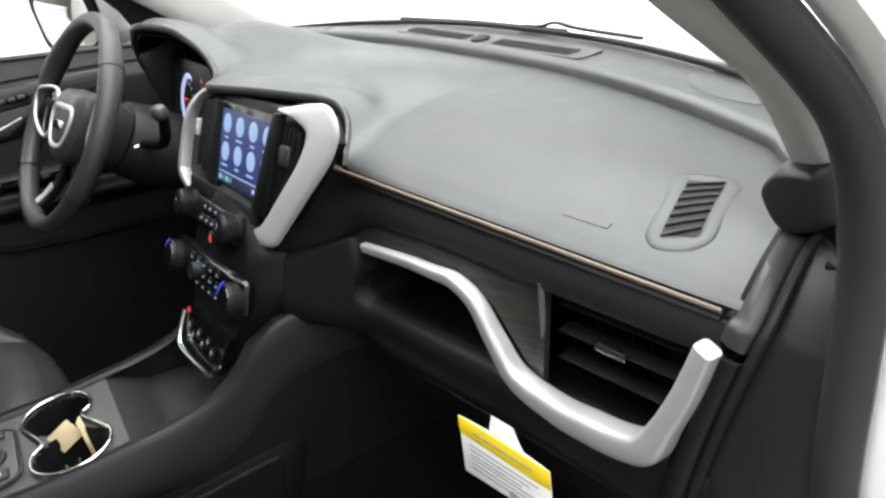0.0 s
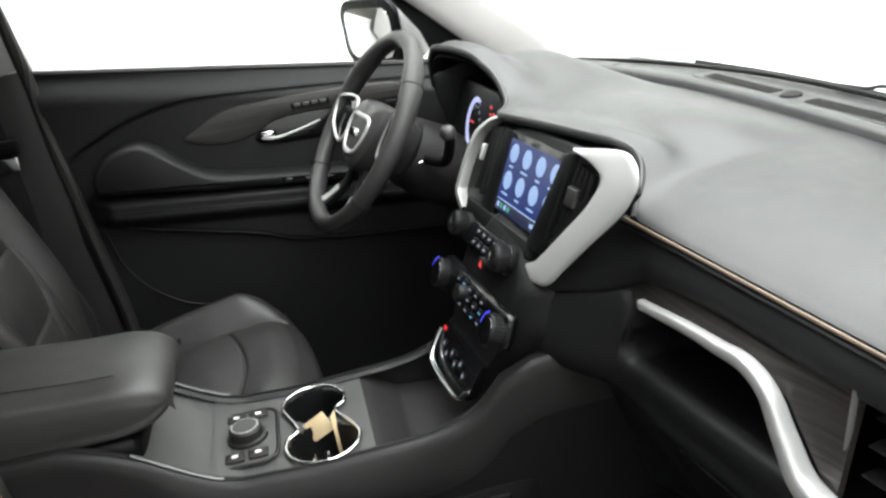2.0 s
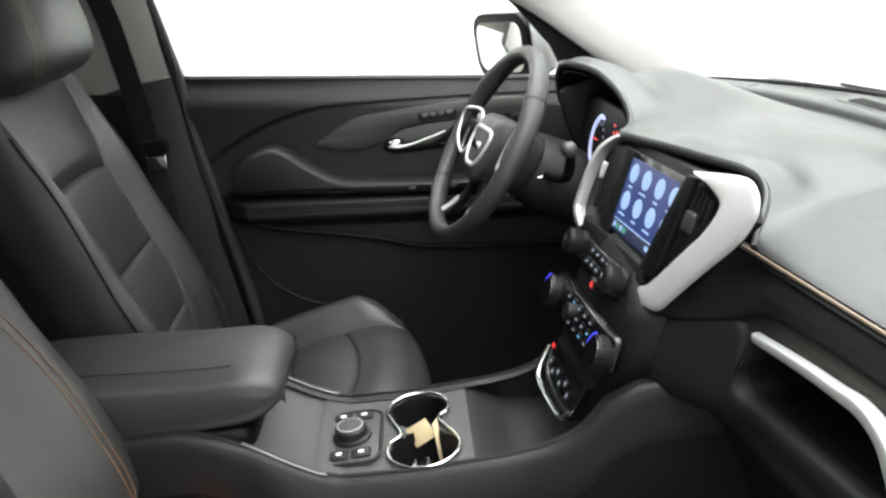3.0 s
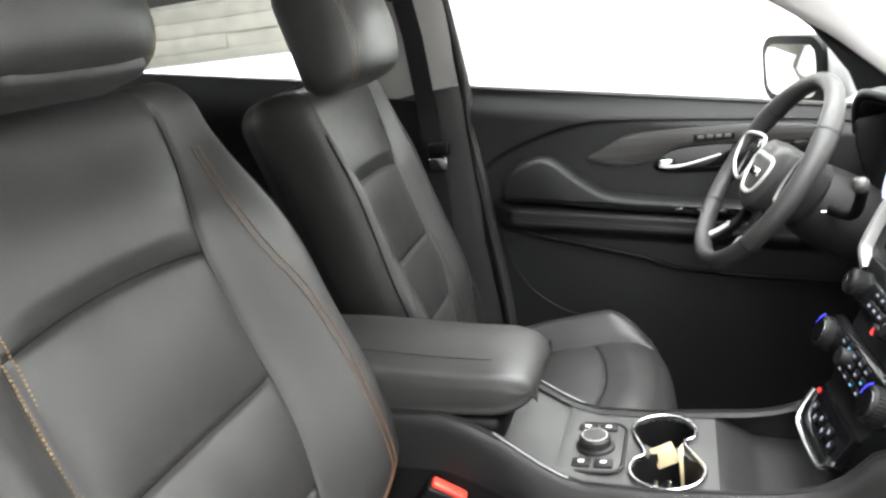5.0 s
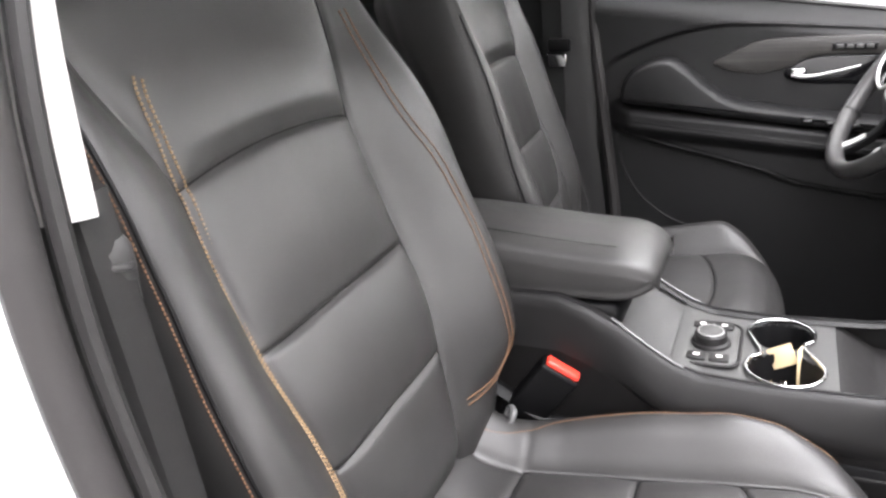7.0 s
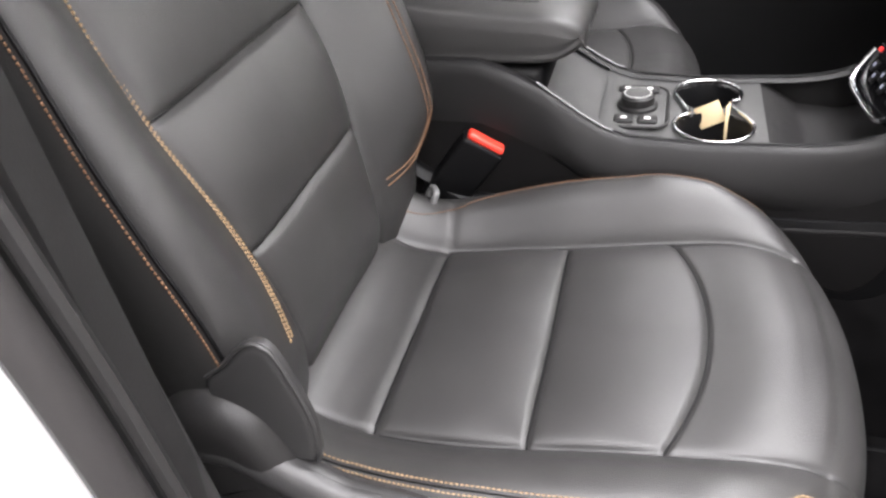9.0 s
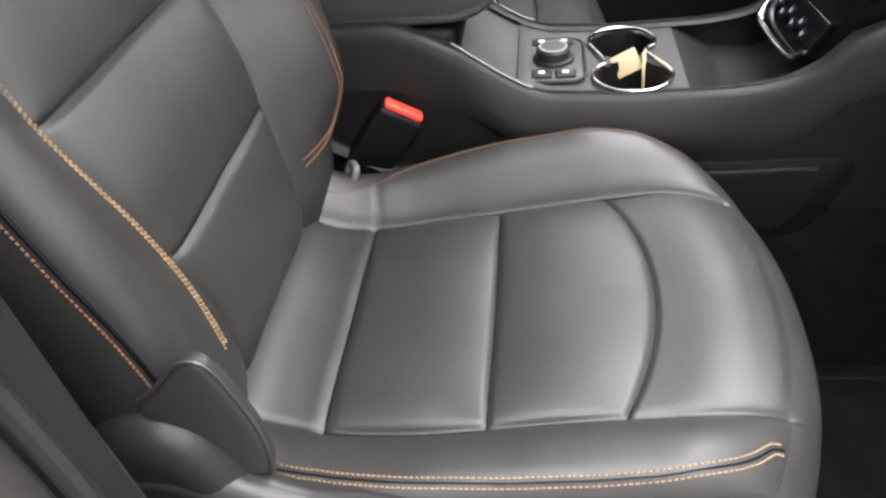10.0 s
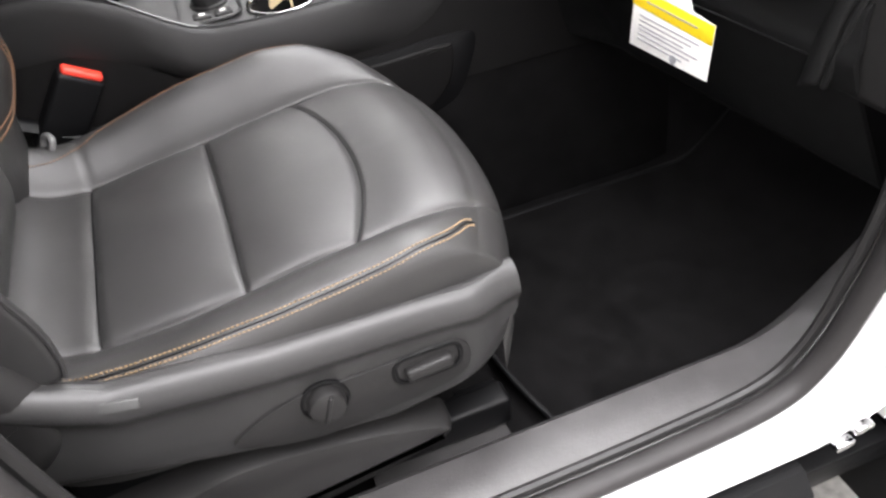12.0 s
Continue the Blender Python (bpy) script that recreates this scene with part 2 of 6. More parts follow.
def tube(path, r, n=10, up=(0, 0, 1), closed=False, scale=None):
    return sweep(path, ring_profile(r, r, n), up, closed, scale)


def revolve(prof, m=None, n=32):
    """Profile of (radius, height) turned about z."""
    th = np.linspace(0, 2 * np.pi, n, endpoint=False)
    p = np.array([[(r * math.cos(a), r * math.sin(a), h) for a in th] for r, h in prof])
    g = grid(p, close_v=True, cap=True)
    return moved(g, m) if m is not None else g


def plate(outline, thick, m=None, bev=0.001):
    """A flat plate: outline in local xy, its face towards +z at height thick."""
    o = np.array(outline, float)
    if np.sum(o[:, 0] * np.roll(o[:, 1], -1) - np.roll(o[:, 0], -1) * o[:, 1]) < 0:
        o = o[::-1]
    d = np.roll(o, -1, 0) - np.roll(o, 1, 0)
    nrm = np.stack([-d[:, 1], d[:, 0]], 1)
    nrm /= np.maximum(np.linalg.norm(nrm, axis=1, keepdims=True), 1e-9)
    rings = []
    for off, h in ((0, 0), (0, thick - bev), (bev * 0.3, thick - bev * 0.3), (bev, thick)):
        q = o + nrm * off
        rings.append(np.column_stack([q, np.full(len(q), h)]))
    g = grid(np.array(rings), close_v=True, cap=True)
    return moved(g, m) if m is not None else g


def pillow(outline, thick, m=None, soft=0.03, flat=0.0, n=7):
    """A padded plate: outline in local xy, swelling in a quarter round from its rim to height thick."""
    o = np.array(outline, float)
    if np.sum(o[:, 0] * np.roll(o[:, 1], -1) - np.roll(o[:, 0], -1) * o[:, 1]) < 0:
        o = o[::-1]
    d = np.roll(o, -1, 0) - np.roll(o, 1, 0)
    nrm = np.stack([-d[:, 1], d[:, 0]], 1)
    nrm /= np.maximum(np.linalg.norm(nrm, axis=1, keepdims=True), 1e-9)
    rings = [np.column_stack([o, np.zeros(len(o))])]
    for a in np.linspace(0, math.pi / 2, n):
        q = o + nrm * soft * (1 - math.cos(a))
        rings.append(np.column_stack([q, np.full(len(q), flat + (thick - flat) * math.sin(a))]))
    g = grid(np.array(rings), close_v=True, cap=True)
    return moved(g, m) if m is not None else g


def rrect(w, h, r, n=5):
    pts = []
    for cx, cy, a0 in ((w / 2 - r, h / 2 - r, 0), (-w / 2 + r, h / 2 - r, 90), (-w / 2 + r, -h / 2 + r, 180), (w / 2 - r, -h / 2 + r, 270)):
        for i in range(n):
            a = radians(a0 + 90 * i / (n - 1))
            pts.append((cx + r * math.cos(a), cy + r * math.sin(a)))
    return pts


def disc(r, n=28):
    return [(r * math.cos(2 * math.pi * i / n), r * math.sin(2 * math.pi * i / n)) for i in range(n)]


def facing(at, normal, up=(0, 0, 1)):
    """A pose at a point whose local z looks along normal and whose y is as near to up as can be."""
    z = Vector(normal).normalized()
    x = Vector(up).cross(z).normalized()
    y = z.cross(x)
    return Matrix(((x[0], y[0], z[0], at[0]), (x[1], y[1], z[1], at[1]), (x[2], y[2], z[2], at[2]), (0, 0, 0, 1)))


def make(name, g, mat, sharp=35):
    me = bpy.data.meshes.new(name)
    me.from_pydata([tuple(v) for v in np.asarray(g[0], float)], [], [tuple(int(i) for i in f) for f in g[1]])
    bm = bmesh.new()
    bm.from_mesh(me)
    bmesh.ops.remove_doubles(bm, verts=bm.verts, dist=1e-6)
    bmesh.ops.recalc_face_normals(bm, faces=bm.faces)
    bm.to_mesh(me)
    bm.free()
    me.materials.append(mat)
    me.shade_smooth()
    me.set_sharp_from_angle(angle=radians(sharp))
    return new(name, me)


def part(name, g, mat, parent, label="", sharp=35):
    ob = make(name, g, mat, sharp)
    ob.parent = parent
    ob.matrix_parent_inverse = parent.matrix_world.inverted() if parent.type == "EMPTY" else Matrix.Identity(4)
    if label:
        tagged(ob, label=label)
    return ob


def thing(name, at, label, category, group="", kind=""):
    ob = new(name)
    ob.empty_display_size = 0.05
    ob.matrix_world = Matrix.Translation(at)
    ob.location = at
    return tagged(ob, label, category, group, kind)


def structure(name, g, mat, label, category, sharp=35):
    return tagged(make(name, g, mat, sharp), label, category, kind="structure")


def stitches(path, normals, length=0.0036, gap=0.0014, width=0.00075, lift=0.0006):
    """A run of short threads laid along a path on a surface."""
    p, nn = np.asarray(path, float), np.asarray(normals, float)
    d = np.r_[0, np.cumsum(np.linalg.norm(np.diff(p, axis=0), axis=1))]
    out, s = [], 0.0
    at = lambda x, a: np.array([np.interp(x, d, a[:, i]) for i in range(3)])
    while s + length < d[-1]:
        a, b = at(s, p), at(s + length, p)
        n = at(s + length / 2, nn)
        n /= np.linalg.norm(n)
        t = (b - a) / np.linalg.norm(b - a)
        w = np.cross(n, t) * width
        u = n * lift
        mid = (a + b) / 2 + u * 2.2
        v = [a - w - u, a + w - u, b + w - u, b - w - u, mid - w * 0.8 - t * length * 0.25, mid + w * 0.8 - t * length * 0.25, mid + w * 0.8 + t * length * 0.25, mid - w * 0.8 + t * length * 0.25]
        out.append((np.array(v), [(0, 1, 5, 4), (1, 2, 6, 5), (2, 3, 7, 6), (3, 0, 4, 7), (4, 5, 6, 7)]))
        s += length + gap
    return join(*out)


# ---- the booth ----
def slab(x0, x1, y0, y1, z0, z1):
    return rbox(((x0 + x1) / 2, (y0 + y1) / 2, (z0 + z1) / 2), (x1 - x0, y1 - y0, z1 - z0), 0.004, k=1)


structure("floor", slab(-5.2, 5.2, -6.2, 6.2, -0.15, 0.0), CONCRETE, "rough grey concrete booth floor", "floor")
structure("ceiling", slab(-5.2, 5.2, -6.2, 6.2, 3.7, 3.85), WALL_WHITE, "plain white booth ceiling", "ceiling")
structure("wall_front", slab(-5.2, 5.2, 6.0, 6.2, 0.0, 3.7), WALL_WHITE, "plain white booth wall ahead of the car", "wall")
# Unseen wall; its pale tone is set for how much light it returns.
structure("wall_passenger_side", slab(5.0, 5.2, -6.0, 6.0, 0.0, 3.7), WALL_BOUNCE, "unseen pale wall beside the open door, toned to bounce light", "wall")
structure("wall_driver_side", slab(-3.45, -3.25, -1.65, 6.0, 0.0, 3.7), WALL_WHITE, "brightly lit white booth wall", "wall")
structure("wall_rear", slab(-5.2, 5.2, -6.2, -6.0, 0.0, 3.7), WALL_WHITE, "white booth wall behind the car", "wall")


# ---- car shell ----
def belt_z(y):
    return 1.217 - 0.137 * y


def roof_point(x, y):
    return 1.63 - 0.10 * (x / 0.62) ** 4 - 0.035 * ((y + 0.5) / 1.1) ** 2


xs, ys = np.linspace(-0.66, 0.66, 25), np.linspace(-2.0, 0.33, 25)
P = np.array([[(x, y - 0.10 * (x / 0.66) ** 2 * (y > 0.3), roof_point(x, y)) for y in ys] for x in xs])
structure("roof", shell(P + np.array((0, 0, 0.045)), 0.03, (0, 0, 1)), PAINT, "white painted car roof panel", "roof")
structure("headliner", shell(P, 0.02, (0, 0, 1)), GREY_TRIM, "light grey fabric headliner under the roof", "headliner")


def pillar(path, w, d, mat, name, label, up=(0, 1, 0), power=3.0):
    return structure(name, sweep(catmull(path, 24), ring_profile(w, d, 16, power), up), mat, label, "pillar")


for sg, side in ((1, "passenger"), (-1, "driver")):
    trim = [(0.712, 0.895, 1.092), (0.718, 0.870, 1.132), (0.722, 0.825, 1.200), (0.722, 0.765, 1.253), (0.690, 0.62, 1.39), (0.60, 0.42, 1.53), (0.57, 0.30, 1.575)]
    if sg < 0:
        trim = [(0.745, 0.975, 1.035), (0.727, 0.870, 1.137), (0.715, 0.765, 1.228), (0.700, 0.665, 1.315), (0.655, 0.51, 1.42), (0.60, 0.36, 1.53), (0.57, 0.28, 1.575)]
    pillar([(sg * x, y, z) for x, y, z in trim], 0.018 if sg > 0 else 0.030, 0.022 if sg > 0 else 0.056, GREY_TRIM, "a_pillar_trim_" + side, "light grey windscreen pillar trim")
    f = 0.0 if sg > 0 else -0.06
    pillar([(sg * 0.80, 1.05 + f, 1.05), (sg * 0.79, 0.92 + f, 1.19), (sg * 0.765, 0.79 + f, 1.32), (sg * 0.72, 0.64 + f, 1.45), (sg * 0.665, 0.44 + f, 1.57), (sg * 0.62, 0.30, 1.62)],
           0.030, 0.05, PAINT, "a_pillar_" + side, "white painted windscreen pillar")
    b, k, wide = (0.02, 0.0, 0.072) if sg > 0 else (0.0, -0.045, 0.108)
    pillar([(sg * (0.747 + b), -0.17 + k, 1.235 if sg < 0 else 1.20), (sg * (0.728 + b), -0.185 + k, 1.32), (sg * (0.695 + b), -0.20 + k, 1.45), (sg * (0.64 + b), -0.215 + k, 1.57)],
           wide, 0.022, GREY_TRIM, "b_pillar_trim_" + side, "light grey upper centre pillar trim", up=(1, 0, 0), power=4)
    # Passenger trim takes the darker plastic, for the shade low on that pillar.
    pillar([(sg * 0.735, -0.105 + k, 0.42), (sg * 0.735, -0.13 + k, 0.62), (sg * 0.738, -0.155 + k, 0.90), (sg * 0.748, -0.178 + k, 1.235 if sg < 0 else 1.215)],
           wide - 0.002, 0.024, PLASTIC if sg > 0 else SHELL, "b_pillar_lower_" + side, "charcoal plastic lower centre pillar trim, passenger side darkened for shade", up=(1, 0, 0), power=4)
    pillar([(sg * 0.83, -0.15, 0.38), (sg * 0.845, -0.17, 0.75), (sg * 0.835, -0.19, 1.10), (sg * 0.78, -0.215, 1.35), (sg * 0.665, -0.235, 1.62)],
           0.085, 0.03, PAINT, "b_pillar_" + side, "white painted centre pillar", up=(1, 0, 0), power=4)
    pillar([(sg * 0.70, -1.25, 1.30), (sg * 0.68, -1.38, 1.42), (sg * 0.60, -1.55, 1.55)],
           0.10, 0.03, GREY_TRIM, "c_pillar_trim_" + side, "light grey rear pillar trim", up=(1, 0, 0), power=4)
    # roof rail above the doors
    pillar([(sg * 0.62, 0.34, 1.60), (sg * 0.63, 0.0, 1.625), (sg * 0.635, -0.5, 1.62), (sg * 0.62, -1.5, 1.56)],
           0.045, 0.03, PAINT, "roof_rail_" + side, "white painted roof rail over the doors")

# rounded belt guide on the lower passenger pillar trim, with a pale rim at its top
guide = catmull([(0.740, -0.118, 1.186), (0.739, -0.124, 1.13), (0.738, -0.126, 1.08), (0.736, -0.118, 0.98), (0.733, -0.104, 0.86), (0.728, -0.088, 0.70), (0.722, -0.070, 0.52)], 50)
bg = structure("pillar_belt_guide", sweep(guide, ring_profile(0.0165, 0.018, 16, 2.6), (1, 0, 0), scale=np.interp(np.linspace(0, 1, 50), [0, 0.02, 0.06, 1], [0.70, 0.92, 1.0, 1.25])), SHELL, "rounded charcoal belt guide on the centre pillar", "trim panel")
part("guide_rim", sweep(np.array([(0.7395 + 0.0165 * math.cos(a), -0.120 + 0.0165 * math.sin(a), 1.166 + 0.004 * math.cos(a)) for a in np.linspace(0, 2 * math.pi, 30, endpoint=False)]), ring_profile(0.0022, 0.003, 8), (0, 0, 1), closed=True), SHELL, bg)

# door opening seal of the passenger door, running round the opening
SEAL = [(0.80, 0.704, 1.272), (0.802, 0.778, 1.185), (0.802, 0.797, 1.10), (0.80, 0.792, 1.02), (0.797, 0.784, 0.92), (0.787, 0.790, 0.70), (0.774, 0.774, 0.555),
        (0.768, 0.742, 0.463), (0.766, 0.685, 0.418), (0.765, 0.55, 0.402), (0.767, 0.35, 0.40), (0.768, 0.15, 0.40), (0.77, 0.065, 0.425), (0.788, 0.012, 0.52), (0.806, -0.034, 0.70),
        (0.812, -0.068, 0.93), (0.815, -0.096, 1.10), (0.812, -0.106, 1.22), (0.796, -0.112, 1.34), (0.752, -0.12, 1.47), (0.70, -0.06, 1.545), (0.685, 0.08, 1.565), (0.69, 0.28, 1.545), (0.715, 0.46, 1.50), (0.76, 0.61, 1.39)]
path = catmull(SEAL, 220, closed=True)
seal = structure("door_seal", sweep(path, ring_profile(0.013, 0.016, 12), (1, 0, 0), closed=True), RUBBER, "black rubber seal round the passenger door opening", "door seal")
lip_path = path + np.array((-0.022, 0, 0)) + 0.012 * (np.array((0.77, 0.36, 0.95)) - path) / np.linalg.norm(np.array((0.77, 0.36, 0.95)) - path, axis=1)[:, None]
first = int(np.argmax((path[:, 2] < 0.80)))
last = int(np.argmin(np.abs(path[:, 2] - 1.47) + 10 * (path[:, 1] > 0.0)))
part("seal_lip", sweep(lip_path[first:last], ring_profile(0.008, 0.007, 8), (1, 0, 0)), PLASTIC, seal)
# painted flange just outside the seal
part_ring = path + np.array((0.012, 0, 0)) - 0.044 * (np.array((0.77, 0.36, 0.95)) - path) / np.linalg.norm(np.array((0.77, 0.36, 0.95)) - path, axis=1)[:, None]
structure("door_opening_flange", sweep(part_ring, ring_profile(0.030, 0.022, 12, 3), (1, 0, 0), closed=True), PAINT, "white painted flange of the door opening", "car body")

# sill: scuff plate inside, painted rocker outside
sill_y = np.linspace(-0.12, 1.02, 40)
rise = 0.16 * sstep(0.70, 1.02, sill_y) ** 1.3
prof = [(0.640, 0.30), (0.648, 0.385), (0.668, 0.408), (0.70, 0.414), (0.738, 0.412), (0.75, 0.404), (0.752, 0.38)]
P = np.array([[(x - 0.10 * r, y, z + r) for x, z in prof] for y, r in zip(sill_y, rise)])
structure("sill_scuff_plate", shell(P, 0.01, (0, 0, -1)), SCUFF, "scuffed charcoal plastic sill plate", "sill")
prof = [(0.752, 0.372), (0.775, 0.392), (0.798, 0.390), (0.812, 0.376), (0.814, 0.364), (0.804, 0.352), (0.77, 0.345)]
P = np.array([[(x - 0.02 * r, y, z + 0.9 * r) for x, z in prof] for y, r in zip(sill_y, rise)])
structure("rocker_panel", shell(P, 0.012, (-1, 0, 0)), PAINT, "white painted rocker panel under the door", "rocker")
prof = [(0.790, 0.350), (0.826, 0.352), (0.848, 0.330), (0.852, 0.25), (0.835, 0.17), (0.79, 0.13)]
structure("rocker_cladding", shell(np.array([[(x, y, z) for x, z in prof] for y in np.linspace(-0.2, 0.70, 20)]), 0.01, (-1, 0, 0)), BLACK, "black plastic cladding under the rocker", "rocker")

P = np.array([[(x, y, 0.334 + 0.006 * sstep(0.60, 0.645, x) - 0.004 * sstep(0.40, 0.43, y)) for y in np.linspace(0.22, 0.43 - 0.02 * ((0.60 - 0.5) / 0.1), 12)] for x in np.linspace(0.53, 0.650, 10)])
structure("floor_trim", shell(P, 0.006, (0, 0, -1)), SCUFF, "worn grey plastic trim on the floor beside the seat track", "trim panel")
# lower hinge and splash guard ahead of the rocker
structure("splash_guard", shell(np.array([[(x, 0.875 + 0.02 * z, z) for z in np.linspace(0.12, 0.36, 6)] for x in np.linspace(0.66, 0.88, 6)]), 0.01, (0, 1, 0)), BLACK, "black plastic splash guard under the fender", "splash guard")
for y, z in ((0.775, 0.392), (0.752, 0.372)):
    structure("door_check_bracket", rbox((0.824, y, z), (0.014, 0.026, 0.012), 0.003), CHROME, "small bright steel bracket at the rocker end", "bracket")
# hinge pillar ahead of the opening and fender
P = np.array([[(0.80 + 0.012 * math.sin(3 * z), y, z) for z in np.linspace(0.36, 1.16, 14)] for y in np.linspace(0.83, 0.93, 4)])
structure("hinge_pillar", shell(P, 0.03, (-1, 0, 0)), PAINT, "white painted hinge pillar", "pillar")
P = np.array([[(0.775 - 0.14 * sstep(0.80, 1.08, y), y, z) for z in np.linspace(0.36, 1.06, 20)] for y in np.linspace(0.835, 1.20, 16)])
structure("kick_panel", shell(P, 0.02, (-1, 0, 0)), DASH_DARK, "dark plastic side panel beside the footwell", "trim panel")
for sg in (1, -1):
    P = np.array([[(sg * (0.86 + 0.05 * math.sin(math.pi * (z - 0.3) / 0.9)), y, z) for z in np.linspace(0.3, 1.04, 12)] for y in np.linspace(1.0, 2.0, 10)])
    structure("fender_passenger" if sg > 0 else "fender_driver", shell(P, 0.01, (-sg, 0, 0)), PAINT, "white painted front fender", "fender")
P = np.array([[(x, y, 1.055 + 0.02 * (1 - (x / 0.8) ** 2) - 0.10 * sstep(1.3, 2.3, y)) for y in np.linspace(1.20, 2.1, 16)] for x in np.linspace(-0.86, 0.86, 21)])
structure("bonnet", shell(P, 0.012, (0, 0, -1)), PAINT, "white painted bonnet beyond the windscreen", "bonnet")


def ws_base(x):
    return 1.125 - 0.135 * (abs(x) / 0.7) ** 2.2


P = np.array([[(x * (1 - 0.10 * t), ws_base(x) + 0.025 + (0.32 - ws_base(x) - 0.06 * (x / 0.7) ** 2) * t, 1.085 + 0.515 * t - 0.01 * (x / 0.7) ** 2 + 0.035 * math.sin(math.pi * t)) for t in np.linspace(0, 1, 14)] for x in np.linspace(-0.74, 0.74, 19)])
w = structure("windscreen", shell(P, 0.004, (0, 0, 1)), GLASS, "clear curved windscreen glass", "windscreen")
w.visible_shadow = False
structure("windscreen_edge", tube(np.array([(x, ws_base(x) + 0.022, 1.090 - 0.01 * (x / 0.7) ** 2) for x in np.linspace(-0.73, 0.73, 40)]), 0.0045, 8), BLACK, "black ceramic edge along the windscreen base", "trim")
wip = thing("wiper", (0.1, 1.15, 1.11), "black windscreen wiper arm resting on the glass", "wiper")
part("wiper_arm", sweep(catmull([(-0.05, 1.165, 1.088), (0.01, 1.163, 1.092), (0.05, 1.162, 1.100), (0.10, 1.164, 1.094), (0.22, 1.175, 1.086)], 30), ring_profile(0.005, 0.003, 8)), BLACK, wip)
part("wiper_blade", sweep(catmull([(-0.45, 1.155, 1.080), (-0.2, 1.172, 1.083), (0.06, 1.172, 1.085)], 30), ring_profile(0.004, 0.004, 8)), RUBBER, wip)

# cabin floor
P = np.array([[(x, y, 0.31 + 0.30 * sstep(0.92, 1.25, y) + 0.10 * sstep(0.16, 0.08, abs(x))) for y in np.linspace(-1.6, 1.25, 50)] for x in np.linspace(-0.70, 0.70, 41)])
structure("cabin_floor", shell(P, 0.02, (0, 0, -1)), CARPET, "black carpeted cabin floor", "carpet")
P = np.array([[(x, 1.25, z) for z in np.linspace(0.55, 1.03, 6)] for x in np.linspace(-0.8, 0.8, 6)])
structure("bulkhead", shell(P, 0.02, (0, 1, 0)), BLACK, "dark bulkhead behind the dashboard", "bulkhead")


# ---- driver door ----
CREASE = np.array([(-0.11, 1.035), (-0.06, 1.074), (0.006, 1.104), (0.06, 1.122), (0.107, 1.133), (0.167, 1.140), (0.28, 1.134), (0.445, 1.121), (0.62, 1.105), (0.86, 1.07)])
LOWER = np.array([(-0.11, 0.94), (-0.03, 0.909), (0.042, 0.886), (0.16, 0.857), (0.257, 0.831), (0.32, 0.806), (0.45, 0.785), (0.62, 0.77), (0.86, 0.75)])


def door_x(y, z):
    """Inner skin of the driver door; larger means nearer the cabin."""
    zb = belt_z(y)
    x = -0.742 + 0.032 * sstep(0.0, 0.06, zb - z)
    crease, lower = np.interp(y, CREASE[:, 0], CREASE[:, 1]), np.interp(y, LOWER[:, 0], LOWER[:, 1])
    x -= 0.007 * sstep(0.003, -0.006, z - crease)
    # arm rest ledge, then the bulging panel under it and the flat pocket below
    mid = 0.945 - 0.105 * y
    x += 0.048 * sstep(mid + 0.034, mid + 0.008, z) * sstep(mid - 0.05, mid - 0.012, z) * sstep(-0.085, -0.02, y)
    x += 0.024 * sstep(mid - 0.005, mid - 0.045, z) * sstep(lower - 0.012, lower + 0.004, z) * sstep(-0.085, -0.02, y)
    return float(x)


def on_door(line, n, lift):
    return np.array([(door_x(y, z) + lift, y, z) for y, z in catmull(line, n)])


FLAT = lambda x: Matrix(((0, 0, 1, x), (1, 0, 0, 0), (0, 1, 0, 0), (0, 0, 0, 1)))
ys, zs = np.linspace(-0.11, 0.86, 150), np.linspace(0.0, 1.0, 190)
P = np.array([[(door_x(y, z), y, z) for z in 0.42 + (belt_z(y) - 0.42) * zs] for y in ys])
door = structure("door_1", shell(P, 0.03, (-1, 0, 0)), DOOR_SKIN, "closed driver door with black padded inner panel", "door", sharp=60)
leaf = [(0.144, 1.058), (0.183, 1.082), (0.235, 1.103), (0.304, 1.108), (0.458, 1.108), (0.60, 1.098), (0.60, 1.070), (0.462, 1.073), (0.341, 1.071), (0.298, 1.050), (0.25, 1.037), (0.19, 1.040)]
part("wood_inlay", moved(plate(catmull(leaf, 72, closed=True), 0.014, None, 0.003), FLAT(-0.724)), WOOD_DOOR, door, "dark wood-grain inlay")
cup = [(0.285, 1.030), (0.30, 1.048), (0.345, 1.066), (0.47, 1.068), (0.60, 1.064), (0.60, 1.02), (0.45, 1.012), (0.32, 1.014)]
part("handle_recess", moved(plate(catmull(cup, 60, closed=True), 0.005, None, 0.001), FLAT(-0.7205)), GLOSS_BLACK, door)
part("door_handle", sweep(catmull([(-0.702, 0.300, 1.034), (-0.697, 0.320, 1.031), (-0.696, 0.350, 1.034), (-0.697, 0.39, 1.043), (-0.699, 0.425, 1.052)], 24), ring_profile(0.0032, 0.0032, 10), scale=np.r_[np.linspace(1.3, 0.9, 12), np.linspace(0.85, 0.6, 12)]), SILVER, door, "satin silver inner door handle")
part("handle_pivot", rbox((-0.704, 0.312, 1.038), (0.012, 0.030, 0.018), 0.007), CHROME, door)
part("switch_bar", rbox((-0.708, 0.412, 1.089), (0.008, 0.082, 0.014), 0.004), BLACK, door, "row of memory buttons")
for i in range(4):
    part("memory_button", rbox((-0.7035, 0.385 + 0.018 * i, 1.089), (0.004, 0.013, 0.008), 0.0015), DECK, door)
